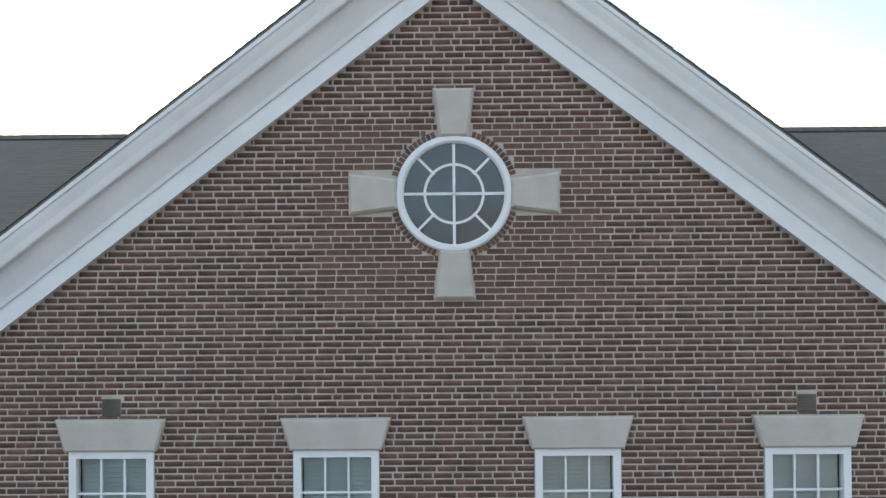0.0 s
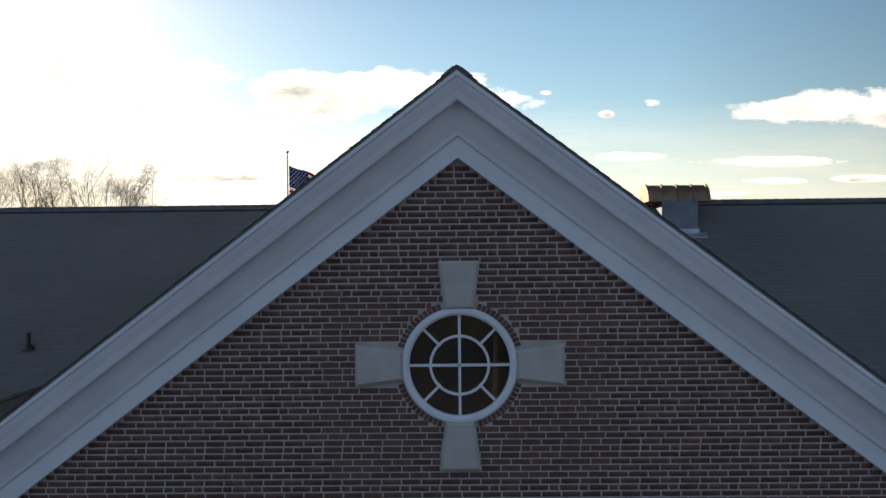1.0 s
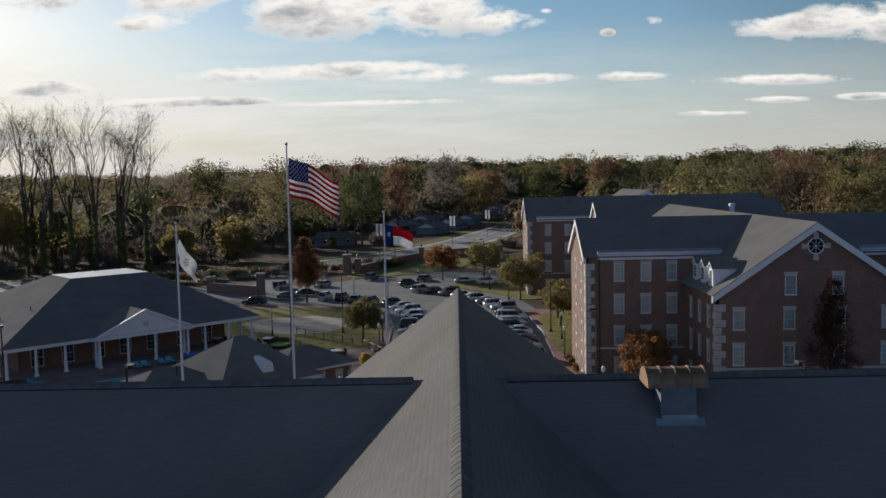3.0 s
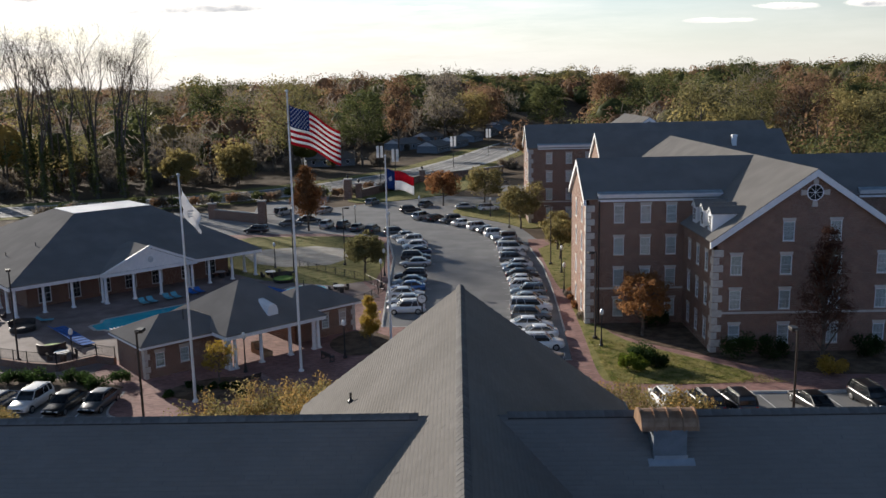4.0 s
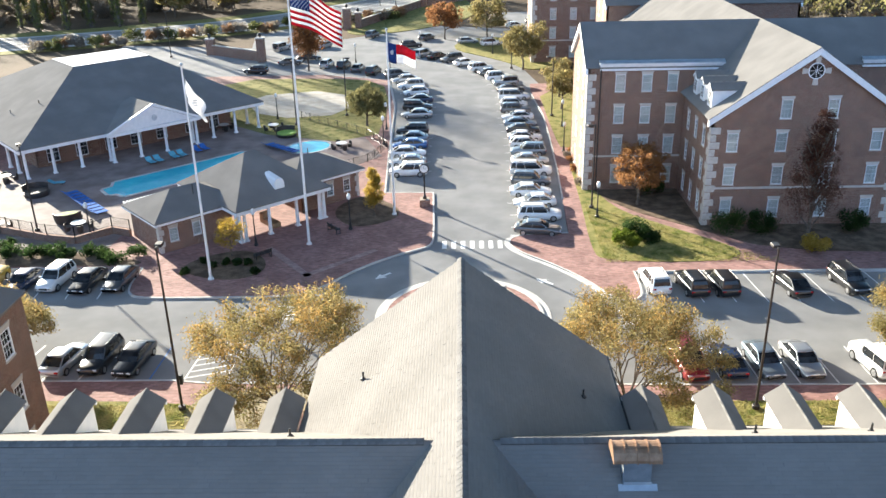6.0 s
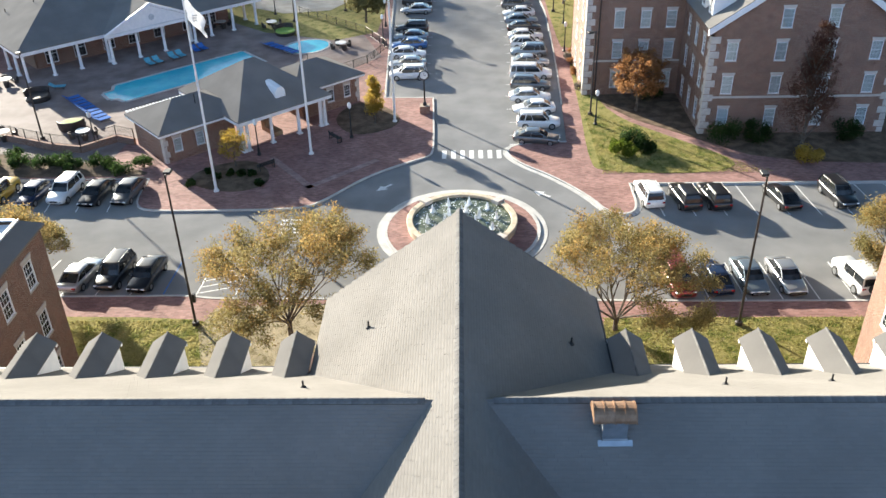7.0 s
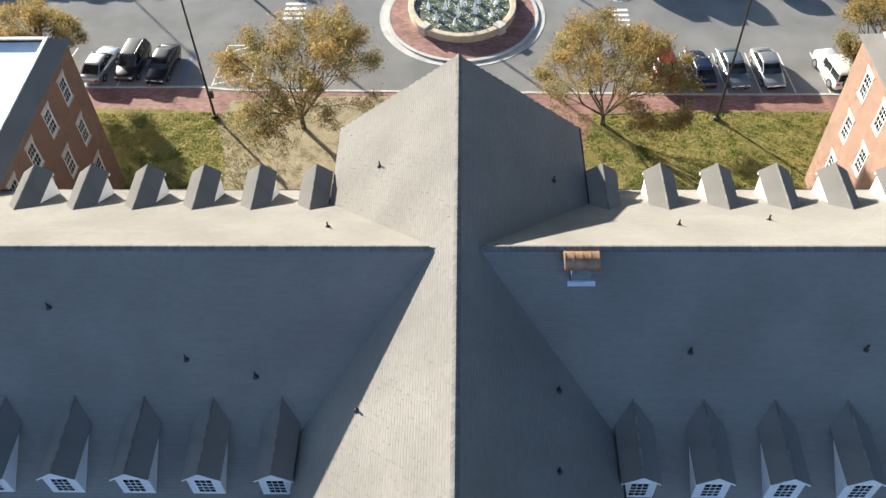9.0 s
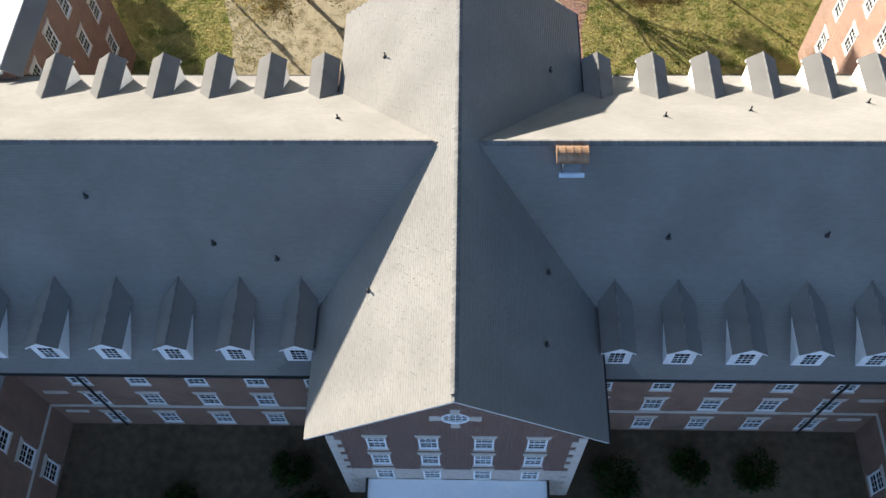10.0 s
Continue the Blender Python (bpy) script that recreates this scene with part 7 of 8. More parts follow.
pool([court(*p) for p in ((5.0, 18.4), (24.0, 18.2), (24.2, 24.0), (6.4, 24.2), (5.6, 22.8), (4.2, 22.6), (4.0, 20.2), (4.8, 19.8))], "pool", "long turquoise swimming pool in a brown deck")
pool([court(31.5 + 3.1 * math.cos(k * math.tau / 14), 19.4 + 2.6 * math.sin(k * math.tau / 14)) for k in range(14)], "pool", "small round turquoise wading pool")


def lounger(cloth_mat, word):
    c = thing("sun_lounger", f"{word} sling sun lounger with a raised back", "lounger", "loungers by the pool")
    bm = bmesh.new()
    box(bm, -0.4, 0.4, -0.95, 0.35, 0.30, 0.34, bevel=0.01)
    part("seat", bm, cloth_mat, c)
    bm = bmesh.new()
    box(bm, -0.4, 0.4, 0.0, 0.72, -0.02, 0.02, bevel=0.01, m=pose(0, 0.34, 0.33, 32, 0, 0))
    part("backrest", bm, cloth_mat, c)
    for sx in (-0.42, 0.42):
        bm = bmesh.new()
        rod(bm, (sx, -0.97, 0.29), (sx, 0.36, 0.29), 0.018, seg=6)
        part("rail", bm, M["metal_dark"], c)
        for y in (-0.75, 0.25):
            bm = bmesh.new()
            rod(bm, (sx, y, 0), (sx, y, 0.31), 0.022, seg=6)
            part("leg", bm, M["metal_dark"], c)
    return c


blue, aqua = lounger(M["blue_cloth"], "royal blue"), lounger(M["aqua_cloth"], "aqua")
first = {id(blue): True, id(aqua): True}


def lay(base, u, v, turn):
    m = pose(*court(u, v), 0.15, 0, 0, turn)
    if first.pop(id(base), None):
        base.matrix_basis = m
    else:
        copy_thing(base, m)


for k in range(9):
    lay(blue, 0.5 + 0.03 * k, 14.6 + 1.1 * k, 43.5 + 92)
for k in range(6):
    lay(blue, 27.8 + 0.1 * k, 23.5 - 1.05 * k, 43.5 + 88)
for u in (13.0, 14.1, 16.3, 17.4):
    lay(aqua, u, 28.2, 43.5)
lay(aqua, 1.0, 28.4, 100)
for u in (19.8, 20.9):
    lay(blue, u, 28.6, 43.5)


def round_table(u, v):
    x, y = court(u, v)
    c = thing("patio_table", "round white patio table with wicker stools", "table", "tables by the pool", at=(x, y, 0.15))
    bm = bmesh.new()
    lathe(bm, [(0.75, 0.70), (0.78, 0.73), (0.75, 0.76)], 20, (x, y, 0.15))
    part("tabletop", bm, M["line"], c, "white round top")
    bm = bmesh.new()
    lathe(bm, [(0.35, 0), (0.33, 0.04), (0.07, 0.1), (0.06, 0.7)], 12, (x, y, 0.15))
    part("pedestal", bm, M["metal_dark"], c)
    for k in range(4):
        a = k * math.tau / 4 + 0.5
        s = thing("patio_chair", "dark wicker tub chair by a patio table", "chair", "chairs by the pool")
        bm = bmesh.new()
        lathe(bm, [(0.28, 0), (0.33, 0.42), (0.30, 0.45)], 12)
        part("seat", bm, M["metal_dark"], s)
        bm = bmesh.new()
        loft(bm, [[(r * math.cos(t), r * math.sin(t), z) for r, z in ((0.28, 0.3), (0.34, 0.3), (0.36, 0.78), (0.31, 0.78))] for t in (-1.3 + 0.26 * q for q in range(11))])
        part("backrest", bm, M["metal_dark"], s)
        s.matrix_basis = pose(x + 1.15 * math.cos(a), y + 1.15 * math.sin(a), 0.15, 0, 0, math.degrees(a))


for u, v in ((-2.7, 12.0), (-9.0, 18.0), (34.4, 15.7), (33.1, 30.6), (28.0, 36.0), (-3, 34.5)):
    round_table(u, v)


def daybed(u, v, turn, cushion, word):
    c = thing("daybed", f"round wicker daybed with {word} cushions", "daybed", "daybeds by the pool")
    bm = bmesh.new()
    lathe(bm, [(1.0, 0), (1.1, 0.3), (1.05, 0.36)], 20)
    part("base", bm, M["metal_dark"], c, "dark wicker base")
    bm = bmesh.new()
    lathe(bm, [(1.0, 0.36), (1.02, 0.42), (1.0, 0.5), (0.9, 0.53)], 20)
    part("cushion", bm, cushion, c, f"{word} cushion")
    bm = bmesh.new()
    n = 14
    rows = []
    for k in range(n + 1):
        a = radians(20 + 140 * k / n)
        rows.append([(1.08 * math.cos(a), 1.08 * math.sin(a), 0.3), (1.15 * math.cos(a), 1.15 * math.sin(a), 1.0), (1.07 * math.cos(a), 1.07 * math.sin(a), 1.02), (1.0 * math.cos(a), 1.0 * math.sin(a), 0.3)])
    loft(bm, rows)
    part("backrest", bm, M["metal_dark"], c, "curved wicker back")
    c.matrix_basis = pose(*court(u, v), 0.15, 0, 0, turn) @ Matrix.Diagonal((1.35, 1.35, 1.15, 1))


daybed(-2.6, 15.2, 200, M["lime_cloth"], "lime green")
daybed(-2.1, 26.4, 30, M["metal_dark"], "dark grey")
daybed(32.5, 26.2, 30, M["lime_cloth"], "lime green")


def fence(pts, name_label, low_wall=False):
    c = thing("fence", name_label, "fence")
    for k in range(len(pts) - 1):
        a, b = Vector(pts[k]), Vector(pts[k + 1])
        d = b - a
        n = max(1, round(d.length / 2.2))
        z = 0.14
        if low_wall:
            bm = bmesh.new()
            e = d.normalized()
            s = Vector((-e.y, e.x)) * 0.16
            prism(bm, [(*(a - s), 0.9), (*(b - s), 0.9), (*(b + s), 0.9), (*(a + s), 0.9)], (0, 0, -0.85))
            part("brick_plinth", bm, M["brick"], c, "low red brick plinth")
            z = 0.9
        for q in range(n + 1):
            p = a + d * q / n
            bm = bmesh.new()
            box(bm, p.x - 0.04, p.x + 0.04, p.y - 0.04, p.y + 0.04, z, z + 1.15)
            part("post", bm, M["black"], c)
        bm = bmesh.new()
        for h in (z + 0.12, z + 1.05):
            rod(bm, (*a, h), (*b, h), 0.022, seg=4)
        part("rail", bm, M["black"], c)
        bm = bmesh.new()
        m = int(d.length / 0.13)
        for q in range(m):
            p = a + d * (q + 0.5) / m
            rod(bm, (*p, z + 0.1), (*p, z + 1.08), 0.010, seg=3, caps=False)
        tagged(part("railing_panel", bm, M["black"], c, "row of thin black bars"), kind="stuff")


fence([(-52, 75.0), (-47.5, 73.4), (-42.4, 71.3), (-39.2, 70.6), (-36.4, 73.3), (-34.2, 72.4)], "black metal fence on a low brick wall round the pool", True)
fence([court(26.2, 8.0), court(33, 8.2), court(38.5, 11), court(40.5, 18), court(39.6, 33)], "black metal fence round the pool deck")


# ---- gate piers and walls by the public road
def pier(x, y, tall, wide=1.5):
    c = thing("gate_pier", "square brick gate pier with a stone cap", "gate pier", "gate piers", at=(x, y, 0))
    bm = bmesh.new()
    box(bm, x - wide / 2, x + wide / 2, y - wide / 2, y + wide / 2, -0.1, tall)
    part("shaft", bm, M["brick"], c, "red brick shaft")
    bm = bmesh.new()
    box(bm, x - wide / 2 - 0.15, x + wide / 2 + 0.15, y - wide / 2 - 0.15, y + wide / 2 + 0.15, tall, tall + 0.25, bevel=0.04)
    part("cap", bm, M["stone"], c, "stone cap")
    bm = bmesh.new()
    lathe(bm, [(0.12, 0), (0.2, 0.15), (0.34, 0.4), (0.34, 0.6), (0.15, 0.9), (0.05, 1.0)], 12, (x, y, tall + 0.25))
    part("urn_lamp", bm, M["black"], c, "dark lantern on the cap")


for p in ((-39.8, 164, 4.6), (-27.1, 202, 4.8, 1.8), (-24.6, 203.5, 3.6), (-52.3, 172.5, 3.2), (-10.3, 238, 3.4)):
    pier(*p)
for a, b in (((-40.5, 164.5), (-52, 172.2)), ((-24, 203.8), (-11, 237)), ((-9.5, 239), (14, 262))):
    c = thing("garden_wall", "low red brick boundary wall with a stone coping", "wall")
    a, b = Vector(a), Vector(b)
    e = (b - a).normalized()
    s = Vector((-e.y, e.x)) * 0.2
    bm = bmesh.new()
    prism(bm, [(*(a - s), 2.0), (*(b - s), 2.0), (*(b + s), 2.0), (*(a + s), 2.0)], (0, 0, -2.1))
    part("brick_wall", bm, M["brick"], c)
    bm = bmesh.new()
    s *= 1.35
    prism(bm, [(*(a - s), 2.15), (*(b - s), 2.15), (*(b + s), 2.15), (*(a + s), 2.15)], (0, 0, -0.15))
    part("coping", bm, M["stone"], c, "stone coping")


def banner_pole(x, y):
    c = thing("banner_pole", "dark roadside pole with two white banners", "banner pole", "banner poles", at=(x, y, 0))
    bm = bmesh.new()
    rod(bm, (x, y, -0.2), (x, y, 10.5), 0.11, 0.08, 8)
    part("pole", bm, M["metal_dark"], c)
    for s in (-1, 1):
        bm = bmesh.new()
        box(bm, *sorted((x + s * 0.2, x + s * 0.95)), y - 0.03, y + 0.03, 7.0, 10.4)
        part("banner", bm, M["white_cloth"], c, "white banner with faded print")


for x, y in ((-22.5, 240.5), (-1.5, 283), (-17, 226), (12, 330)):
    banner_pole(x, y)


def ranch_house(x, y, a, ln, wd, roofc):
    c = thing("house", "low suburban house with a shallow gabled roof", "house", "houses beyond the road")
    bm = bmesh.new()
    box(bm, -ln / 2, ln / 2, -wd / 2, wd / 2, -1.0, 2.9)
    part("wall", bm, roofc, c, "painted boarded walls")
    bm = bmesh.new()
    for s in (-1, 1):
        prism(bm, [(-ln / 2 - 0.4, 0, 4.9), (ln / 2 + 0.4, 0, 4.9), (ln / 2 + 0.4, s * (wd / 2 + 0.5), 2.75), (-ln / 2 - 0.4, s * (wd / 2 + 0.5), 2.75)], (0, 0, -0.15))
    part("roof", bm, M["shingle_far"], c, "grey shingle roof")
    bm = bmesh.new()
    for s in (-1, 1):
        prism(bm, [(s * ln / 2, -wd / 2, 2.9), (s * ln / 2, wd / 2, 2.9), (s * ln / 2, 0, 4.75)], (-s * 0.1, 0, 0))
    part("gable_end", bm, M["white"], c, "white boarded gable end")
    for q in range(4):
        bm = bmesh.new()
        xx = -ln / 2 + ln * (q + 0.6) / 4.4
        box(bm, xx - 0.6, xx + 0.6, -wd / 2 - 0.04, -wd / 2 + 0.05, 0.9, 2.2)
        part("window", bm, M["vinyl"], c, "white framed window")
        bm = bmesh.new()
        box(bm, xx - 0.5, xx + 0.5, -wd / 2 - 0.06, -wd / 2 - 0.03, 1.0, 2.1)
        part("pane", bm, M["carglass"], c)
    bm = bmesh.new()
    box(bm, ln * 0.2, ln * 0.2 + 0.8, 0.2, 1.0, 3.5, 5.9)
    part("chimney", bm, M["brick"], c, "brick chimney")
    c.matrix_basis = pose(x, y, max(0, ground_height(x, y)), 0, 0, a)


slate = surface("slate_blue_boards", (0.16, 0.19, 0.22), (0.22, 0.25, 0.28), scale=2, rough=0.7, bump=0.1, fine=10)
for x, y, a, ln, wd in ((-10, 356, 70, 16, 9), (-2, 384, 70, 16, 9), (6, 416, 72, 15, 9), (-46, 300, 20, 18, 9), (-24, 372, 60, 16, 9), (14, 452, 72, 18, 10), (-14, 410, 65, 15, 9), (-84, 300, 10, 20, 9), (24, 500, 70, 20, 10)):
    ranch_house(x, y, a, ln, wd, slate)


# ---- trees and shrubs
def leaf_cloud(centres, radii, per, size, seed, flat=0.8):
    """Small leaf quads scattered round centres; returns vertices and faces."""
    rng = np.random.default_rng(seed)
    c = np.repeat(np.asarray(centres, float), per, 0)
    r = np.repeat(np.asarray(radii, float), per)
    d = rng.normal(size=c.shape)
    d /= np.linalg.norm(d, axis=1)[:, None]
    p = c + d * (r * rng.random(len(r)) ** 0.45)[:, None] * np.array([1, 1, flat])
    return quads(p, size, rng)


def quads(p, size, rng, out=None):
    n = len(p)
    s = size * rng.uniform(0.6, 1.4, n)[:, None]
    a = rng.normal(size=(n, 3))
    if out is not None:
        a = np.cross(out + 0.34 * rng.normal(size=(n, 3)), a)
    a /= np.linalg.norm(a, axis=1)[:, None]
    b = np.cross(a, rng.normal(size=(n, 3)) if out is None else out + 0.24 * rng.normal(size=(n, 3)))
    b /= np.linalg.norm(b, axis=1)[:, None]
    v = np.stack([p - a * s, p + b * s * 0.6, p + a * s, p - b * s * 0.6], 1).reshape(-1, 3)
    return v, np.arange(4 * n).reshape(-1, 4)


def limbs(bm, base, tall, crown_r, crown_low, rng, n=9, trunk_r=0.22, fork=3):
    """A tapered, slightly bent trunk with forking limbs; returns the tips."""
    pts = [Vector(base)]
    for k in range(1, 6):
        pts.append(Vector(base) + Vector((rng.uniform(-0.15, 0.15) * k * 0.4, rng.uniform(-0.15, 0.15) * k * 0.4, tall * 0.8 * k / 5)))
    for k in range(5):
        rod(bm, pts[k], pts[k + 1], trunk_r * (1 - k * 0.17), trunk_r * (1 - (k + 1) * 0.17), 8, caps=False)
    tips = [pts[-1]]
    for k in range(n):
        t = rng.uniform(crown_low / tall, 0.72)
        i = min(4, int(t / 0.8 * 5))
        at = pts[i].lerp(pts[i + 1], t / 0.8 * 5 - i)
        a = k * 2.4 + rng.uniform(-0.4, 0.4)
        reach = crown_r * rng.uniform(0.55, 0.85) * (1.1 - 0.5 * abs(t - 0.4))
        end = at + Vector((math.cos(a) * reach, math.sin(a) * reach, tall * rng.uniform(0.12, 0.28)))
        mid = at.lerp(end, 0.5) + Vector((0, 0, -0.1 * reach + 0.2))
        r = trunk_r * 0.42
        rod(bm, at, mid, r, r * 0.7, 6, caps=False), rod(bm, mid, end, r * 0.7, r * 0.3, 6, caps=False)
        tips += [end, mid.lerp(end, 0.5)]
        for _ in range(fork):
            e2 = mid.lerp(end, rng.uniform(0.2, 0.9)) + Vector((rng.uniform(-1, 1), rng.uniform(-1, 1), rng.uniform(0.2, 1.0))) * crown_r * 0.34
            rod(bm, mid.lerp(end, rng.uniform(0.1, 0.7)), e2, r * 0.4, r * 0.12, 5, caps=False)
            tips.append(e2)
    return tips


def tree(x, y, tall, crown_r, low, leaf, label, seed, leaves=9000, size=0.15, n=10, z=0.15, spread=0.30, cone=0.0, name="tree", trunk_r=0.2):
    rng = random.Random(seed)
    t = thing(name, label, "tree", at=(x, y, z))
    bm = bmesh.new()
    tips = limbs(bm, (x, y, z - 0.1), tall, crown_r * (1 - 0.55 * cone), low, rng, n, trunk_r)
    part("trunk", bm, M["bark"], t, "grey-brown trunk with forking limbs")
    centres = [tuple(p) for p in tips]
    # extra clumps fill the crown's outline unevenly
    for _ in range(int(len(tips) * 0.9)):
        a, b = rng.random() * math.tau, rng.uniform(-0.6, 1.0)
        rr = crown_r * math.sqrt(max(0, 1 - b * b * 0.8)) * rng.uniform(0.5, 0.95)
        mid = (tall + low) / 2
        centres.append((x + rr * math.cos(a), y + rr * math.sin(a), z + mid + b * (tall - low) * 0.46))
    if cone:
        # a conical crown draws in towards its tip
        def draw(p):
            f = 1 - cone * max(0.0, (p[2] - z - low) / (tall - low))
            return (x + (p[0] - x) * f, y + (p[1] - y) * f, p[2])
        centres = [draw(p) for p in centres]
    radii = [crown_r * spread * rng.uniform(0.6, 1.25) * (1 - 0.6 * cone * max(0.0, (c[2] - z - low) / (tall - low))) for c in centres]
    v, f = leaf_cloud(centres, radii, max(4, int(leaves / len(centres))), size, seed, 0.75)
    put("crown", stock("crown", v, f, M[leaf]), t, None, label)
    return t


def maple(x, y, tall, crown_r, low, label, seed, sprays=40, size=0.07, z=0.15):
    """A broad maple: short trunk, a vase of limbs that fork five times, and leaf sprays along the last twigs."""
    rng = random.Random(seed)
    t = thing("tree", label, "tree", at=(x, y, z))
    bm = bmesh.new()
    twigs = []
    mid = Vector((x, y, z + low + (tall - low) * 0.40))

    def inside(p):
        q = p - mid
        return math.hypot(q.x, q.y) / crown_r, q.z / ((tall - low) * 0.60 if q.z > 0 else (tall - low) * 0.46)

    def grow(a, d, ln, r, depth):
        b = a + d * ln
        f, g = inside(b)
        k = math.hypot(f, g)
        if k > 1.0:
            b = a.lerp(b, max(0.35, 1.0 - (k - 1.0) * 1.0))
        rod(bm, a, b, r, r * 0.7, 7 if depth < 2 else 4 if depth < 4 else 3, caps=False)
        if depth >= 3:
            twigs.append((a, b))
        if depth >= 5:
            return
        for q in range(3 if depth in (0, 2) else 2):
            out = Vector((b.x - x, b.y - y, 0)) / crown_r
            n = (d * 1.1 + Vector((rng.uniform(-1, 1), rng.uniform(-1, 1), rng.uniform(-0.38, 0.62))) * 0.8 + out * 0.22).normalized()
            grow(a.lerp(b, 1.0 if q == 0 else rng.uniform(0.6, 0.95)), n, ln * rng.uniform(0.66, 0.9), r * (0.68 if q == 0 else 0.56), depth + 1)

    top = Vector((x, y, z + low))
    rod(bm, (x, y, z - 0.1), top, 0.2, 0.165, 10, caps=False)
    for q in range(9):
        an = q * 2.4 + rng.uniform(-0.3, 0.3)
        lean = 0.28 if q == 0 else rng.uniform(0.5, 1.7)
        grow(top + Vector((0, 0, -0.25 * rng.random())), Vector((math.cos(an) * lean, math.sin(an) * lean, 1)).normalized(), (tall - low) * 0.36, 0.085, 0)
    part("trunk", bm, M["bark"], t, "grey-brown trunk with forking limbs and twigs")
    rg = np.random.default_rng(seed)
    # the crown thins in patches: whole sprays are bare
    keep = [w for w in twigs if rng.random() < 0.93]
    # amber leaves grow commoner upward, colouring in the crown's top-lit orange
    amber = [w for w in keep if rng.random() < max(0.04, 0.4 * inside(w[1])[1])]
    olive = [w for w in keep if w not in amber]
    for rows, leaf, word in ((olive, "gold_leaf", "olive-gold leaf sprays"), (amber, "toplit_amber_leaf", "amber leaf sprays painting the sunlit orange of the crown's top")):
        if not rows:
            continue
        p0, p1 = (np.repeat(np.array([tuple(w[k]) for w in rows]), sprays, 0) for k in (0, 1))
        u = rg.random((len(p0), 1)) ** 0.6 * 1.25
        p = p0 + (p1 - p0) * u + rg.normal(0, 0.24, p0.shape) * np.array([1, 1, 0.8])
        v, f = quads(p, size, rg)
        put("foliage", stock("foliage", v, f, M[leaf]), t, None, word)
    return t


maple(-12.3, 39.4, 8.5, 5.7, 1.2, "olive-gold maple with a broad, thinning autumn crown", 11)
maple(10.9, 39.8, 7.6, 4.9, 1.0, "olive-gold maple with a rounded autumn crown", 12)
maple(-34.5, 45.2, 6.6, 2.9, 1.6, "small olive-gold maple by the car park", 13, 26)
maple(33.5, 45.8, 6.6, 2.9, 1.6, "small olive-gold maple by the car park", 14, 26)
tree(19.2, 79.8, 6.6, 3.0, 1.4, "orange_leaf", "rust-orange maple in front of a brick hall", 15, 9000, 0.10, 16, spread=0.2)
tree(33.4, 68.3, 13.6, 3.6, 0.8, "dark_leaf", "tall dark maroon tree against a brick gable", 16, 15000, 0.075, 34, spread=0.26, cone=0.75)
tree(-9.4, 77.1, 5.6, 1.25, 0.6, "yellow_leaf", "narrow bright yellow columnar tree", 17, 9000, 0.07, 14, spread=0.45, trunk_r=0.1, cone=0.5)
tree(-22.4, 67.0, 3.8, 1.5, 0.8, "yellow_leaf", "small yellow-leaved tree with thin foliage", 18, 1800, 0.09, 9, trunk_r=0.08)
tree(-28.8, 154, 12.4, 4.2, 1.2, "rust_leaf", "conical russet tree standing by the drive", 19, 14000, 0.15, 24, spread=0.34, cone=0.7)
tree(-3.5, 186, 7.6, 4.2, 2.0, "rust_leaf", "small orange-brown street tree in a lawn", 20, 4500, 0.22)
tree(6.0, 188, 7.8, 4.4, 2.0, "gold_leaf", "small orange-gold street tree in a lawn", 21, 4500, 0.22)
tree(11.6, 152, 7.8, 4.0, 1.8, "gold_leaf", "olive-gold street tree by a brick hall", 22, 6000, 0.2)
tree(15.5, 122, 6.2, 2.4, 1.6, "gold_leaf", "small olive tree by the brick walk", 23, 4000, 0.16)
tree(16.0, 130, 6.2, 2.4, 1.6, "gold_leaf", "small olive tree by the brick walk", 24, 4000, 0.16)
tree(-13.8, 114.0, 5.2, 3.0, 1.2, "far_olive", "rounded olive-brown tree by the street", 25, 6000, 0.16)
for k, (x, y, tall, r, leaf, label) in enumerate((
        (-97, 330, 32, 8.0, "far_green", "flat-topped dark pine over the woods"), (-52, 262, 30, 11.5, "far_olive", "large olive-yellow oak beyond the road"), (-33, 290, 26, 9.0, "far_green", "dense dark green tree beyond the road"),
        (-23, 330, 32, 6.0, "far_rust", "tall russet tree beyond the road"), (-6, 400, 33, 10.0, "far_brown", "tall grey-brown tree over the woods"), (14, 440, 26, 11.0, "far_rust", "broad russet tree over the woods"), (6, 425, 23, 12.0, "far_gold", "large yellow tree beside the road"),
        (43, 420, 27, 10.0, "far_green", "dense dark green tree over the woods"), (75, 430, 32, 9.0, "far_rust", "tall russet tree over the woods"), (93, 420, 28, 14.0, "far_green", "broad dark green tree over the woods"), (85, 300, 27, 9.5, "far_olive", "olive tree behind the halls"),
        (87, 250, 28.5, 8.5, "far_olive", "tall olive-gold tree behind the halls"), (98, 240, 29.5, 8.0, "far_rust", "tall thinning russet tree behind the halls"), (115, 258, 26, 7.0, "far_gold", "golden tree behind the halls"), (119, 240, 23, 6.5, "far_olive", "olive-gold tree behind the halls"),
        (104, 224, 21, 7.0, "far_gold", "golden tree behind the halls"), (78, 232, 20, 6.5, "far_olive", "olive tree behind the halls"))):
    tree(x, y, tall, r, tall * 0.2, leaf, label, 26 + k, 6500 if y < 300 else 4200, 0.0011 * y, 22, z=max(0, ground_height(x, y)), spread=0.34, trunk_r=0.45)
tree(118, 560, 15, 19, 1, "hedge", "broad dark evergreen clump beside the far road", 60, 3500, 0.6, 20, z=2)
tree(-62, 232, 12, 5.5, 2, "far_gold", "golden autumn tree beside the road", 30, 4500, 0.35, 14, z=0)
tree(-76, 226, 11, 5.0, 2, "far_gold", "golden autumn tree beside the road", 31, 4500, 0.35, 14, z=0)
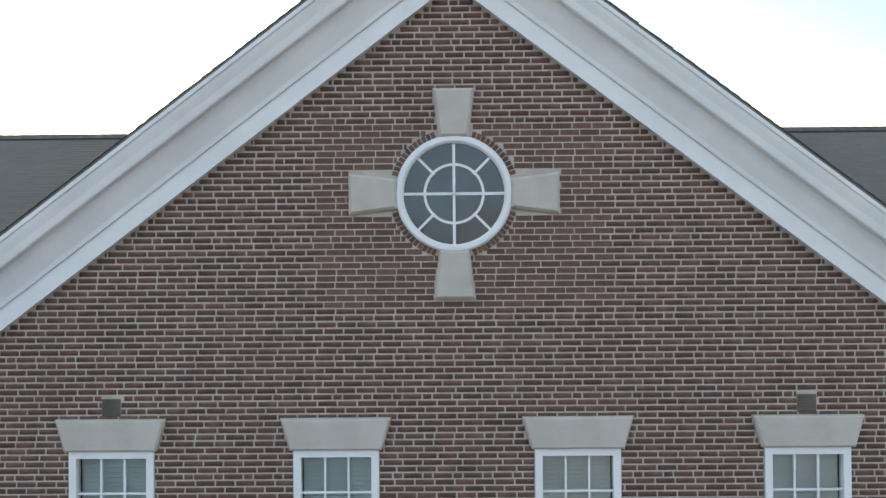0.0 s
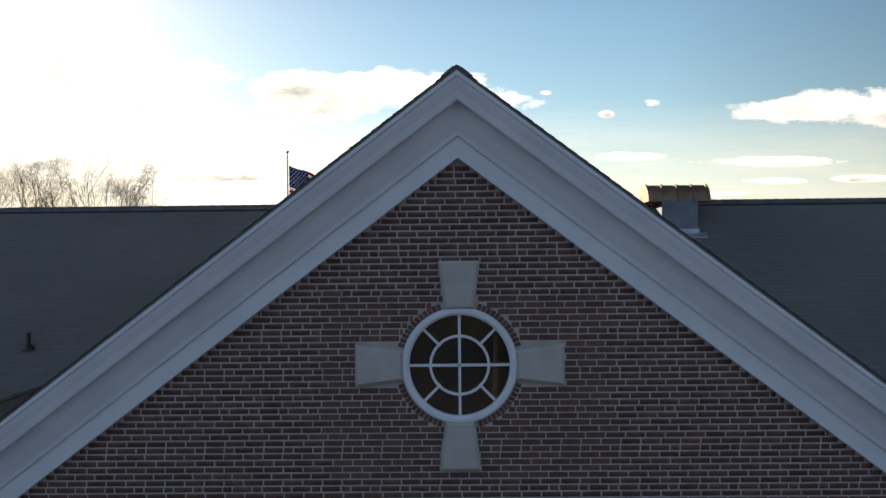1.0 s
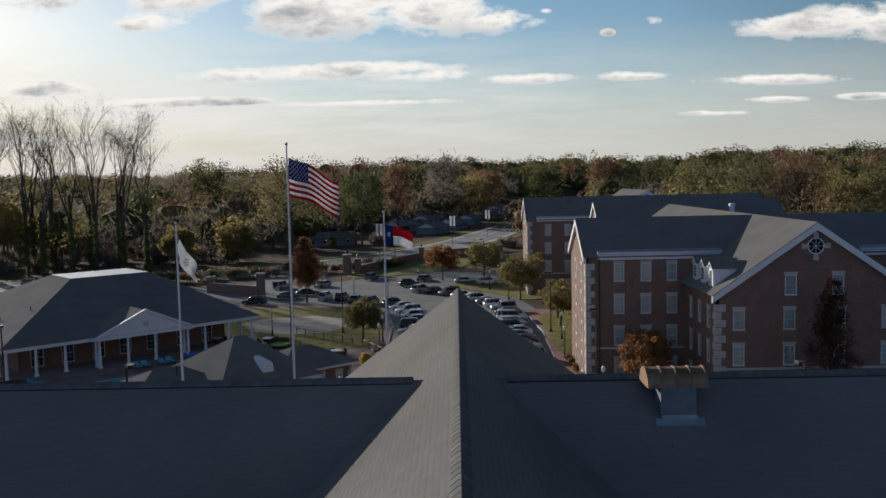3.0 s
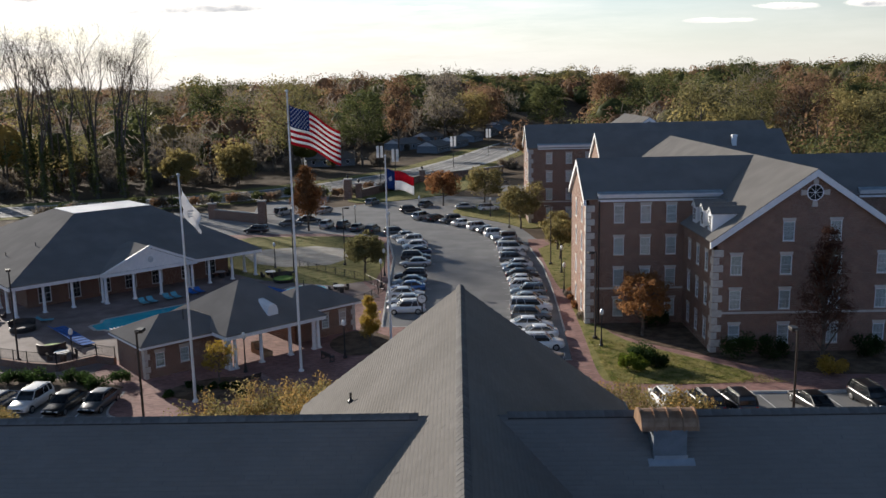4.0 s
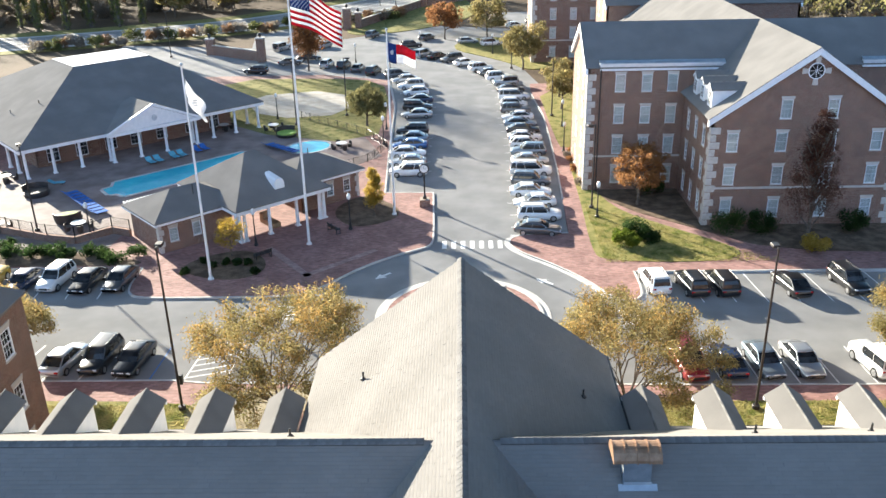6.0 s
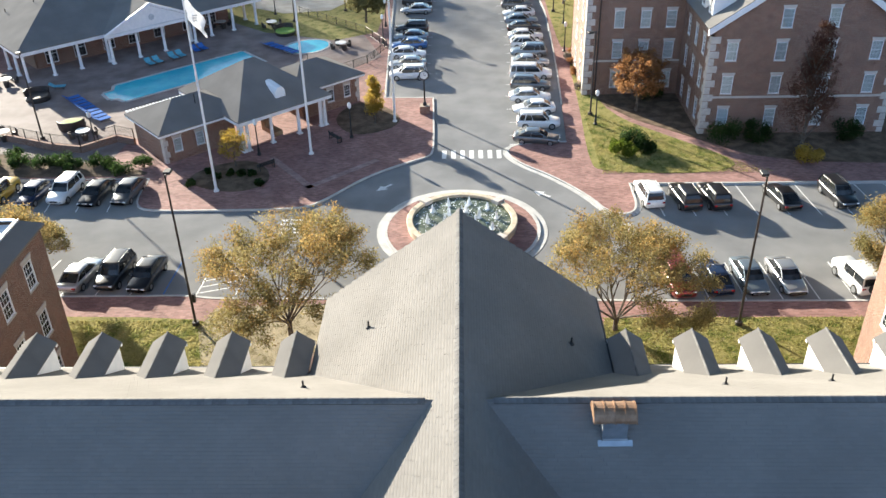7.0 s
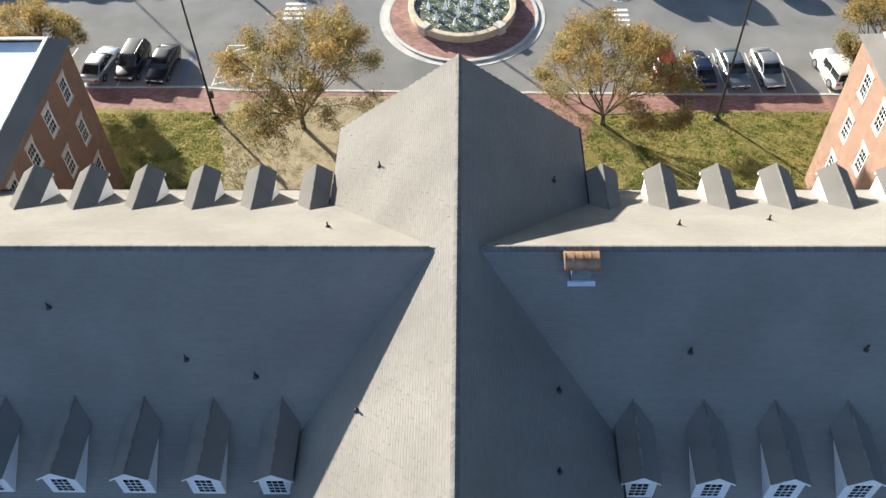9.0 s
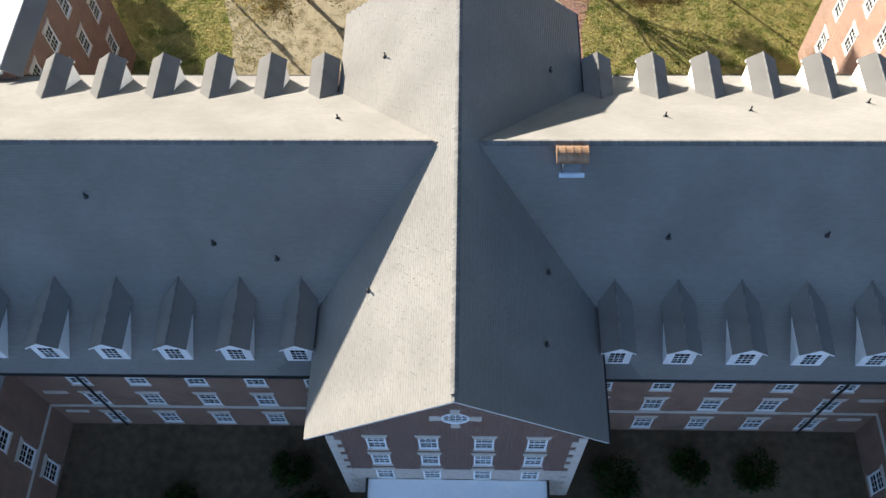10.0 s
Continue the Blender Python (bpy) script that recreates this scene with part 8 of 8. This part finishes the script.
tree(-68, 246, 13, 5.5, 2, "far_rust", "russet autumn tree beside the road", 32, 4500, 0.35, 14, z=0)


def shrub(x, y, r, tall, leaf, label, seed, n=1500, size=0.09, z=0.15):
    rng = random.Random(seed)
    s = thing("shrub", label, "shrub", "shrubs", at=(x, y, z))
    bm = bmesh.new()
    for k in range(6):
        a = k * 1.05 + rng.random()
        rod(bm, (x, y, z - 0.05), (x + r * 0.6 * math.cos(a), y + r * 0.6 * math.sin(a), z + tall * rng.uniform(0.5, 0.85)), 0.03, 0.012, 5, caps=False)
    part("stem", bm, M["bark"], s)
    cs = [(x + r * 0.55 * math.cos(a), y + r * 0.55 * math.sin(a), z + tall * h) for a, h in ((rng.random() * math.tau, rng.uniform(0.3, 0.75)) for _ in range(12))]
    v, f = leaf_cloud(cs, [r * rng.uniform(0.35, 0.6) for _ in cs], n // 12, size, seed, 0.9)
    put("foliage", stock("foliage", v, f, M[leaf]), s)


rng0 = random.Random(77)
for x, y, r, h, leaf, lab in ((15.6, 69.0, 1.0, 1.6, "lime_leaf", "clipped lime-green shrub on the lawn"), (17.3, 70.2, 1.7, 1.8, "hedge", "broad dark green shrub on the lawn"), (16.6, 68.2, 0.9, 1.4, "lime_leaf", "clipped lime-green shrub on the lawn"), (18.4, 69.4, 1.2, 1.5, "hedge", "broad dark green shrub on the lawn"),
                              (26.4, 70.6, 1.8, 3.2, "hedge", "tall dark evergreen shrub by a brick wall"), (33.6, 66.4, 1.4, 1.5, "yellow_leaf", "bright yellow shrub by a brick wall"), (30.0, 71.5, 1.6, 2.2, "hedge", "dark evergreen shrub by a brick wall"), (39.0, 71.5, 1.6, 2.2, "hedge", "dark evergreen shrub by a brick wall"), (21.5, 83.0, 1.4, 2.2, "hedge", "dark evergreen shrub by a brick wall")):
    shrub(x, y, r, h, leaf, lab, rng0.randrange(9999), 2600)
for k in range(14):
    shrub(-32.2 - 1.5 * k + rng0.uniform(-0.4, 0.4), 66.4 + 0.13 * k + rng0.uniform(-0.5, 0.7) + (1.2 if k % 3 == 0 else 0), rng0.uniform(0.8, 1.3), rng0.uniform(0.8, 1.3), "hedge", "rounded evergreen shrub in a mulch bed", rng0.randrange(9999), 1100)
for k in range(7):
    shrub(-25.8 + 1.1 * k, 63.2 + rng0.uniform(-0.6, 2.5), 0.5, 0.6, "hedge", "low evergreen shrub in a mulch bed", rng0.randrange(9999), 600)
for k in range(8):
    shrub(13.8 + rng0.uniform(-0.2, 0.8), 86 + 1.8 * k, 0.7, 1.1, "rust_leaf" if k % 2 else "far_brown", "brownish shrub beside the brick walk", rng0.randrange(9999), 700)
for k in range(12):
    shrub(-22.0 + 1.6 * k, rng0.uniform(21.8, 23.2), 0.7, 0.9, "far_rust" if k % 2 else "hedge", "low shrub along the hall's foot", rng0.randrange(9999), 700)
    shrub(22.0 - 1.3 * k, rng0.uniform(21.8, 23.2), 0.7, 0.9, "far_rust" if k % 2 else "hedge", "low shrub along the hall's foot", rng0.randrange(9999), 700)
for x, y, r in ((-7.6, -1.5, 1.6), (-8.8, 1.0, 1.2), (-14.5, -1.0, 1.2), (-16.4, -3.5, 1.3), (-7.2, -5.0, 1.4), (8.0, -2.5, 1.3), (8.2, 0.6, 1.4), (12.2, 1.4, 1.1), (15.6, 1.2, 1.2), (18.0, -4.0, 1.2), (-10.4, -5.5, 1.3), (11.0, -5.0, 1.1)):
    shrub(x, y, r, r * 1.1, "hedge", "dark evergreen shrub in the shaded courtyard", rng0.randrange(9999), 1400, z=COURT - 0.1)
for k in range(30):
    shrub(-92 + 2.66 * k + rng0.uniform(-1, 1), 196 + k * 1.39 + rng0.uniform(-2.5, 2.5) - 18, rng0.uniform(1.6, 2.6), rng0.uniform(2.0, 3.4), ("far_brown", "far_green", "far_rust")[k % 3], "bushy shrub along the road", rng0.randrange(9999), 700, 0.22, 0)


def scatter(x0, x1, y0, y1, n, size, tall, leaf, label, name, seed, keep):
    """Grass blades or fallen leaves strewn over a lawn."""
    rg = np.random.default_rng(seed)
    p = np.stack([rg.uniform(x0, x1, n), rg.uniform(y0, y1, n), np.full(n, 0.175)], 1)
    p = p[keep(p[:, 0], p[:, 1], rg.random(n))]
    n = len(p)
    a = rg.random(n) * math.tau
    d = np.stack([np.cos(a), np.sin(a), 0 * a], 1)
    up = np.stack([rg.normal(0, 0.5, n), rg.normal(0, 0.5, n), np.full(n, 1.0)], 1) * (tall * rg.uniform(0.5, 1.4, n))[:, None]
    if tall == 0:
        up = np.stack([-np.sin(a), np.cos(a), rg.uniform(0, 0.5, n)], 1) * size
    v = np.stack([p - d * size, p + d * size, p + d * size * 0.35 + up, p - d * size * 0.35 + up], 1).reshape(-1, 3)
    tagged(put(name, stock(name, v, np.arange(4 * n).reshape(-1, 4), M[leaf])), label, "grass" if tall else "fallen leaves", kind="stuff")


mix = lambda x: 1 / (1 + np.exp((x + 16.6 + 0.8 * np.sin(x * 1.7)) * 0.7))  # noqa: E731
scatter(-33, -12.5, 24, 41.3, 38000, 0.05, 0.05, "blade", "rough green autumn grass", "grass", 1, lambda x, y, r: r < mix(x))
scatter(7.5, 29, 24, 41.2, 29000, 0.05, 0.05, "blade", "rough green and straw-coloured autumn grass", "grass", 2, lambda x, y, r: (x > 9) | (r < 0.4))
scatter(13.0, 30, 64.5, 82, 20000, 0.05, 0.05, "blade", "rough green autumn grass", "grass", 3, lambda x, y, r: (y < 66 + 0.0 * x + np.maximum(0, (28 - x)) * 1.0) & (x + y < 93 + 2 * r) & (x > 13.4))
scatter(-17.5, 8.5, 24, 42.3, 16000, 0.05, 0.0, "litter", "dry leaves and straw under the maples", "fallen_leaves", 4, lambda x, y, r: r < 0.9)
scatter(9, 26, 26, 41, 5000, 0.05, 0.0, "litter", "dry leaves on the lawn", "fallen_leaves", 5, lambda x, y, r: r < np.exp(-((x - 11.5) / 6) ** 2))


def bare_tree(x, y, tall, seed):
    rng = random.Random(seed)
    t = thing("bare_tree", "tall leafless tree with fine branching twigs", "tree", "bare trees by the road", at=(x, y, 0))
    bm = bmesh.new()
    tips = []

    def grow(a, d, ln, r, depth):
        b = a + d * ln
        rod(bm, a, b, r, r * 0.68, 6 if depth < 2 else 3, caps=False)
        if depth >= 3:
            tips.extend((b, a.lerp(b, 0.5)))
        if depth >= 6:
            return
        for k in range(2 if depth else 3):
            n = (d * 1.25 + Vector((rng.uniform(-1, 1), rng.uniform(-1, 1), rng.uniform(0.0, 0.5))) * (0.8 if depth > 1 else 0.34)).normalized()
            grow(b if k else a.lerp(b, 0.8), n, ln * rng.uniform(0.55, 0.82), r * (0.62 if k else 0.55), depth + 1)

    grow(Vector((x, y, -0.2)), Vector((rng.uniform(-0.04, 0.04), 0, 1)).normalized(), tall * 0.38, 0.46, 0)
    part("trunk", bm, M["bark"], t, "bare grey trunk and limbs")
    rg = np.random.default_rng(seed)
    # fine twigs fanning upward from the branch ends
    p = np.repeat(np.array([tuple(q) for q in tips]), 3, 0) + rg.normal(0, 1.3, (3 * len(tips), 3))
    n = len(p)
    d = rg.normal(size=(n, 3)) * 0.9 + np.array([0, 0, 0.5])
    d /= np.linalg.norm(d, axis=1)[:, None]
    s = np.cross(d, rg.normal(size=(n, 3)))
    s /= np.linalg.norm(s, axis=1)[:, None]
    v = np.stack([p - d * 0.9 - s * 0.016, p - d * 0.9 + s * 0.016, p + d * 0.9 + s * 0.008, p + d * 0.9 - s * 0.008], 1).reshape(-1, 3)
    tagged(put("fine_twig_mass", stock("fine_twig_mass", v, np.arange(4 * n).reshape(-1, 4), M["bark"]), t, None, "thin brown twigs"), kind="stuff")
    # ivy climbing the lower trunk
    n = 900
    h, a = tall * 0.55 * rg.random(n) ** 0.8, rg.random(n) * math.tau
    r = (0.55 + 0.55 * rg.random(n)) * (1.15 - h / (tall * 0.6))
    q = np.stack([x + r * np.cos(a), y + r * np.sin(a), h], 1)
    v, f = quads(q, 0.3, rg, np.stack([np.cos(a), np.sin(a), 0.2 + 0 * a], 1))
    tagged(put("ivy", stock("ivy", v, f, M["far_green"]), t, None, "dark ivy on the trunk"), kind="stuff")


for k, (x, y, h) in enumerate(((-112, 214, 39), (-98, 209, 38), (-94, 214, 40), (-86, 212, 37), (-109, 222, 38), (-90, 220, 38), (-120, 208, 37), (-116, 226, 39), (-101, 228, 33), (-127, 214, 38), (-82, 218, 33), (-104, 206, 31))):
    bare_tree(x, y, h, 50 + k)


def core_mesh():
    bm = bmesh.new()
    bmesh.ops.create_icosphere(bm, subdivisions=2, radius=1.0)
    v = np.array([tuple(p.co) for p in bm.verts])
    f = np.array([[p.index for p in q.verts] for q in bm.faces])
    bm.free()
    return v, f


def woods():
    """Mixed autumn woodland out to the horizon, one mesh a colour: crowns of leaf clumps over a leafy inner mass, leafless trees of twigs, and brush below."""
    rng = np.random.default_rng(5)
    line = np.array(FAR, float)
    mats = ["far_green", "far_olive", "far_rust", "far_brown", "far_gold"]
    store = {k: [] for k in mats}
    cores = {k: [] for k in mats}
    cv, cf = core_mesh()
    trunks = []
    zones = [(-330, 20, 225, 430, 13, 21), (-460, 230, 420, 800, 15, 23), (62, 330, 172, 430, 13, 22), (-600, 650, 780, 1000, 17, 26), (-330, -95, 150, 235, 12, 20), (330, 640, 250, 800, 16, 24), (-640, -330, 250, 800, 15, 23), (20, 62, 262, 430, 11, 17), (190, 340, 420, 800, 16, 23)]

    def off_road(x, y):
        a, b = line[:-1], line[1:]
        w = np.array((x, y))
        t = np.clip(np.sum((w - a) * (b - a), 1) / np.sum((b - a) ** 2, 1), 0, 1)
        return np.min(np.hypot(*(w - a - (b - a) * t[:, None]).T))

    def crown(x, y, h, r, pick, low=0.16):
        z, d = max(0.0, ground_height(x, y)), math.hypot(x, y)
        ch, cz = h * (1 - low) / 2, z + h * (1 + low) / 2
        k = 17
        a, b = rng.uniform(0, math.tau, k), rng.uniform(-0.75, 0.95, k)
        rr = r * np.sqrt(np.clip(1 - b * b * 0.85, 0, 1)) * rng.uniform(0.55, 0.8, k)
        cs = np.stack([x + rr * np.cos(a), y + rr * np.sin(a), cz + b * ch * 0.72], 1)
        lump = min(r, ch) * rng.uniform(0.30, 0.5, k)
        if pick == "far_brown":
            n = int(110 + 58000 / (d + 60))
            i = rng.integers(0, k, n)
            up = rng.normal(size=(n, 3)) * 0.75 + (cs[i] - np.array([x, y, cz - ch])) / h * 1.4
            up /= np.linalg.norm(up, axis=1)[:, None]
            q = cs[i] + rng.normal(size=(n, 3)) * lump[i][:, None] * 0.62
            sd = np.cross(up, rng.normal(size=(n, 3)))
            sd /= np.linalg.norm(sd, axis=1)[:, None]
            ln, wd = rng.uniform(0.8, 1.7, n)[:, None] * (0.9 + d * 0.0008), 0.05 + d * 0.00024
            store[pick].append(np.stack([q - up * ln - sd * wd, q - up * ln + sd * wd, q + up * ln + sd * wd * 0.4, q + up * ln - sd * wd * 0.4], 1).reshape(-1, 3))
        else:
            s = 0.2 + d * 0.00095
            n = int(min(660, 0.92 * r * (r + 2 * ch) / (1.2 * s * s)))
            i = rng.integers(0, k, n)
            dd = rng.normal(size=(n, 3))
            dd[:, 2] += 0.3
            dd /= np.linalg.norm(dd, axis=1)[:, None]
            q = cs[i] + dd * (lump[i] * rng.uniform(0.8, 1.12, n))[:, None]
            whole = (q - np.array([x, y, cz - 0.3 * ch])) / np.array([r, r, ch])
            v, _ = quads(q, s, rng, dd * 0.8 + whole * 1.1)
            store[pick].append(v)
            bump = 1 + rng.normal(0, 0.10, (len(cv), 1))
            if d > 260:
                cores[pick].append(cv * bump * np.array([r * 0.55, r * 0.55, ch * 0.60]) + np.array([x, y, cz - ch * 0.06]))
        if y < 430:
            trunks.append((x, y, z, h, 0.16 + 0.012 * h))

    # trees behind the courtyard, seen in the windows' reflections
    for k in range(34):
        crown(-136 + 8.2 * k, -70 + rng.uniform(-14, 8), rng.uniform(13, 19), rng.uniform(5, 8), "far_brown")
    for x0, x1, y0, y1, h0, h1 in zones:
        y = y0
        while y < y1:
            step = 13.5 + 0.015 * y
            x = x0 + rng.uniform(0, step)
            while x < x1:
                tx, ty = x + rng.uniform(-0.35, 0.35) * step, y + rng.uniform(-0.35, 0.35) * step
                x += step
                if tx > 0.56 * ty + 25 or tx < -0.58 * ty - 45 or off_road(tx, ty) < 30 or (-20 < tx < 62 and ty < 262):
                    continue
                if (-60 < tx < 35 and 280 < ty < 470 and rng.random() < 0.5) or (-70 < tx < 5 and ty < 340 and rng.random() < 0.35):
                    continue
                h = rng.uniform(h0, h1) * rng.choice([0.8, 1.0, 1.0, 1.16])
                pick = rng.choice(mats, p=[0.40, 0.24, 0.18, 0.10, 0.08] if tx > -60 else [0.22, 0.17, 0.22, 0.28, 0.11])
                crown(tx, ty, h, step * rng.choice([0.42, 0.55, 0.62, 0.78]), pick)
                if ty < 430:
                    for _ in range(3):
                        bx, by = tx + rng.uniform(-0.6, 0.6) * step, ty + rng.uniform(-0.6, 0.6) * step
                        if off_road(bx, by) > 19:
                            crown(bx, by, rng.uniform(2.5, 5.5), rng.uniform(2.0, 3.6), rng.choice(["far_rust", "far_brown", "far_brown", "far_olive"]), 0.0)
            y += step * 0.9
    names = dict(far_green="dark green evergreens and late oaks of the woods", far_olive="olive autumn trees of the woods", far_rust="russet autumn trees of the woods", far_brown="nearly leafless grey-brown trees of the woods", far_gold="golden autumn trees of the woods")
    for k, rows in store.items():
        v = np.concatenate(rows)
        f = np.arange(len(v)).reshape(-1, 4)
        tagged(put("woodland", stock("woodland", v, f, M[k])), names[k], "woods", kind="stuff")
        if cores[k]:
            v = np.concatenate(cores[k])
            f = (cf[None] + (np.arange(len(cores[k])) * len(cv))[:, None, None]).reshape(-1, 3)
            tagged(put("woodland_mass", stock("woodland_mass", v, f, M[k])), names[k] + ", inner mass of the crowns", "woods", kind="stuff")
    bm_v, bm_f = [], []
    for x, y, z, h, r in trunks:
        i = len(bm_v)
        for zz, rr in ((z - 0.3, r), (z + h * 0.8, r * 0.3)):
            bm_v += [(x + rr * math.cos(a), y + rr * math.sin(a), zz) for a in (0, 1.571, 3.142, 4.712)]
        bm_f += [(i + a, i + (a + 1) % 4, i + 4 + (a + 1) % 4, i + 4 + a) for a in range(4)]
    tagged(put("woodland_trunks", stock("woodland_trunks", bm_v, bm_f, M["bark"])), "grey trunks of the woodland trees", "woods", kind="stuff")


woods()

# ---- single bricks round the gable window
for me, at in single_bricks:
    put("brick", me, gable, pose(*at))
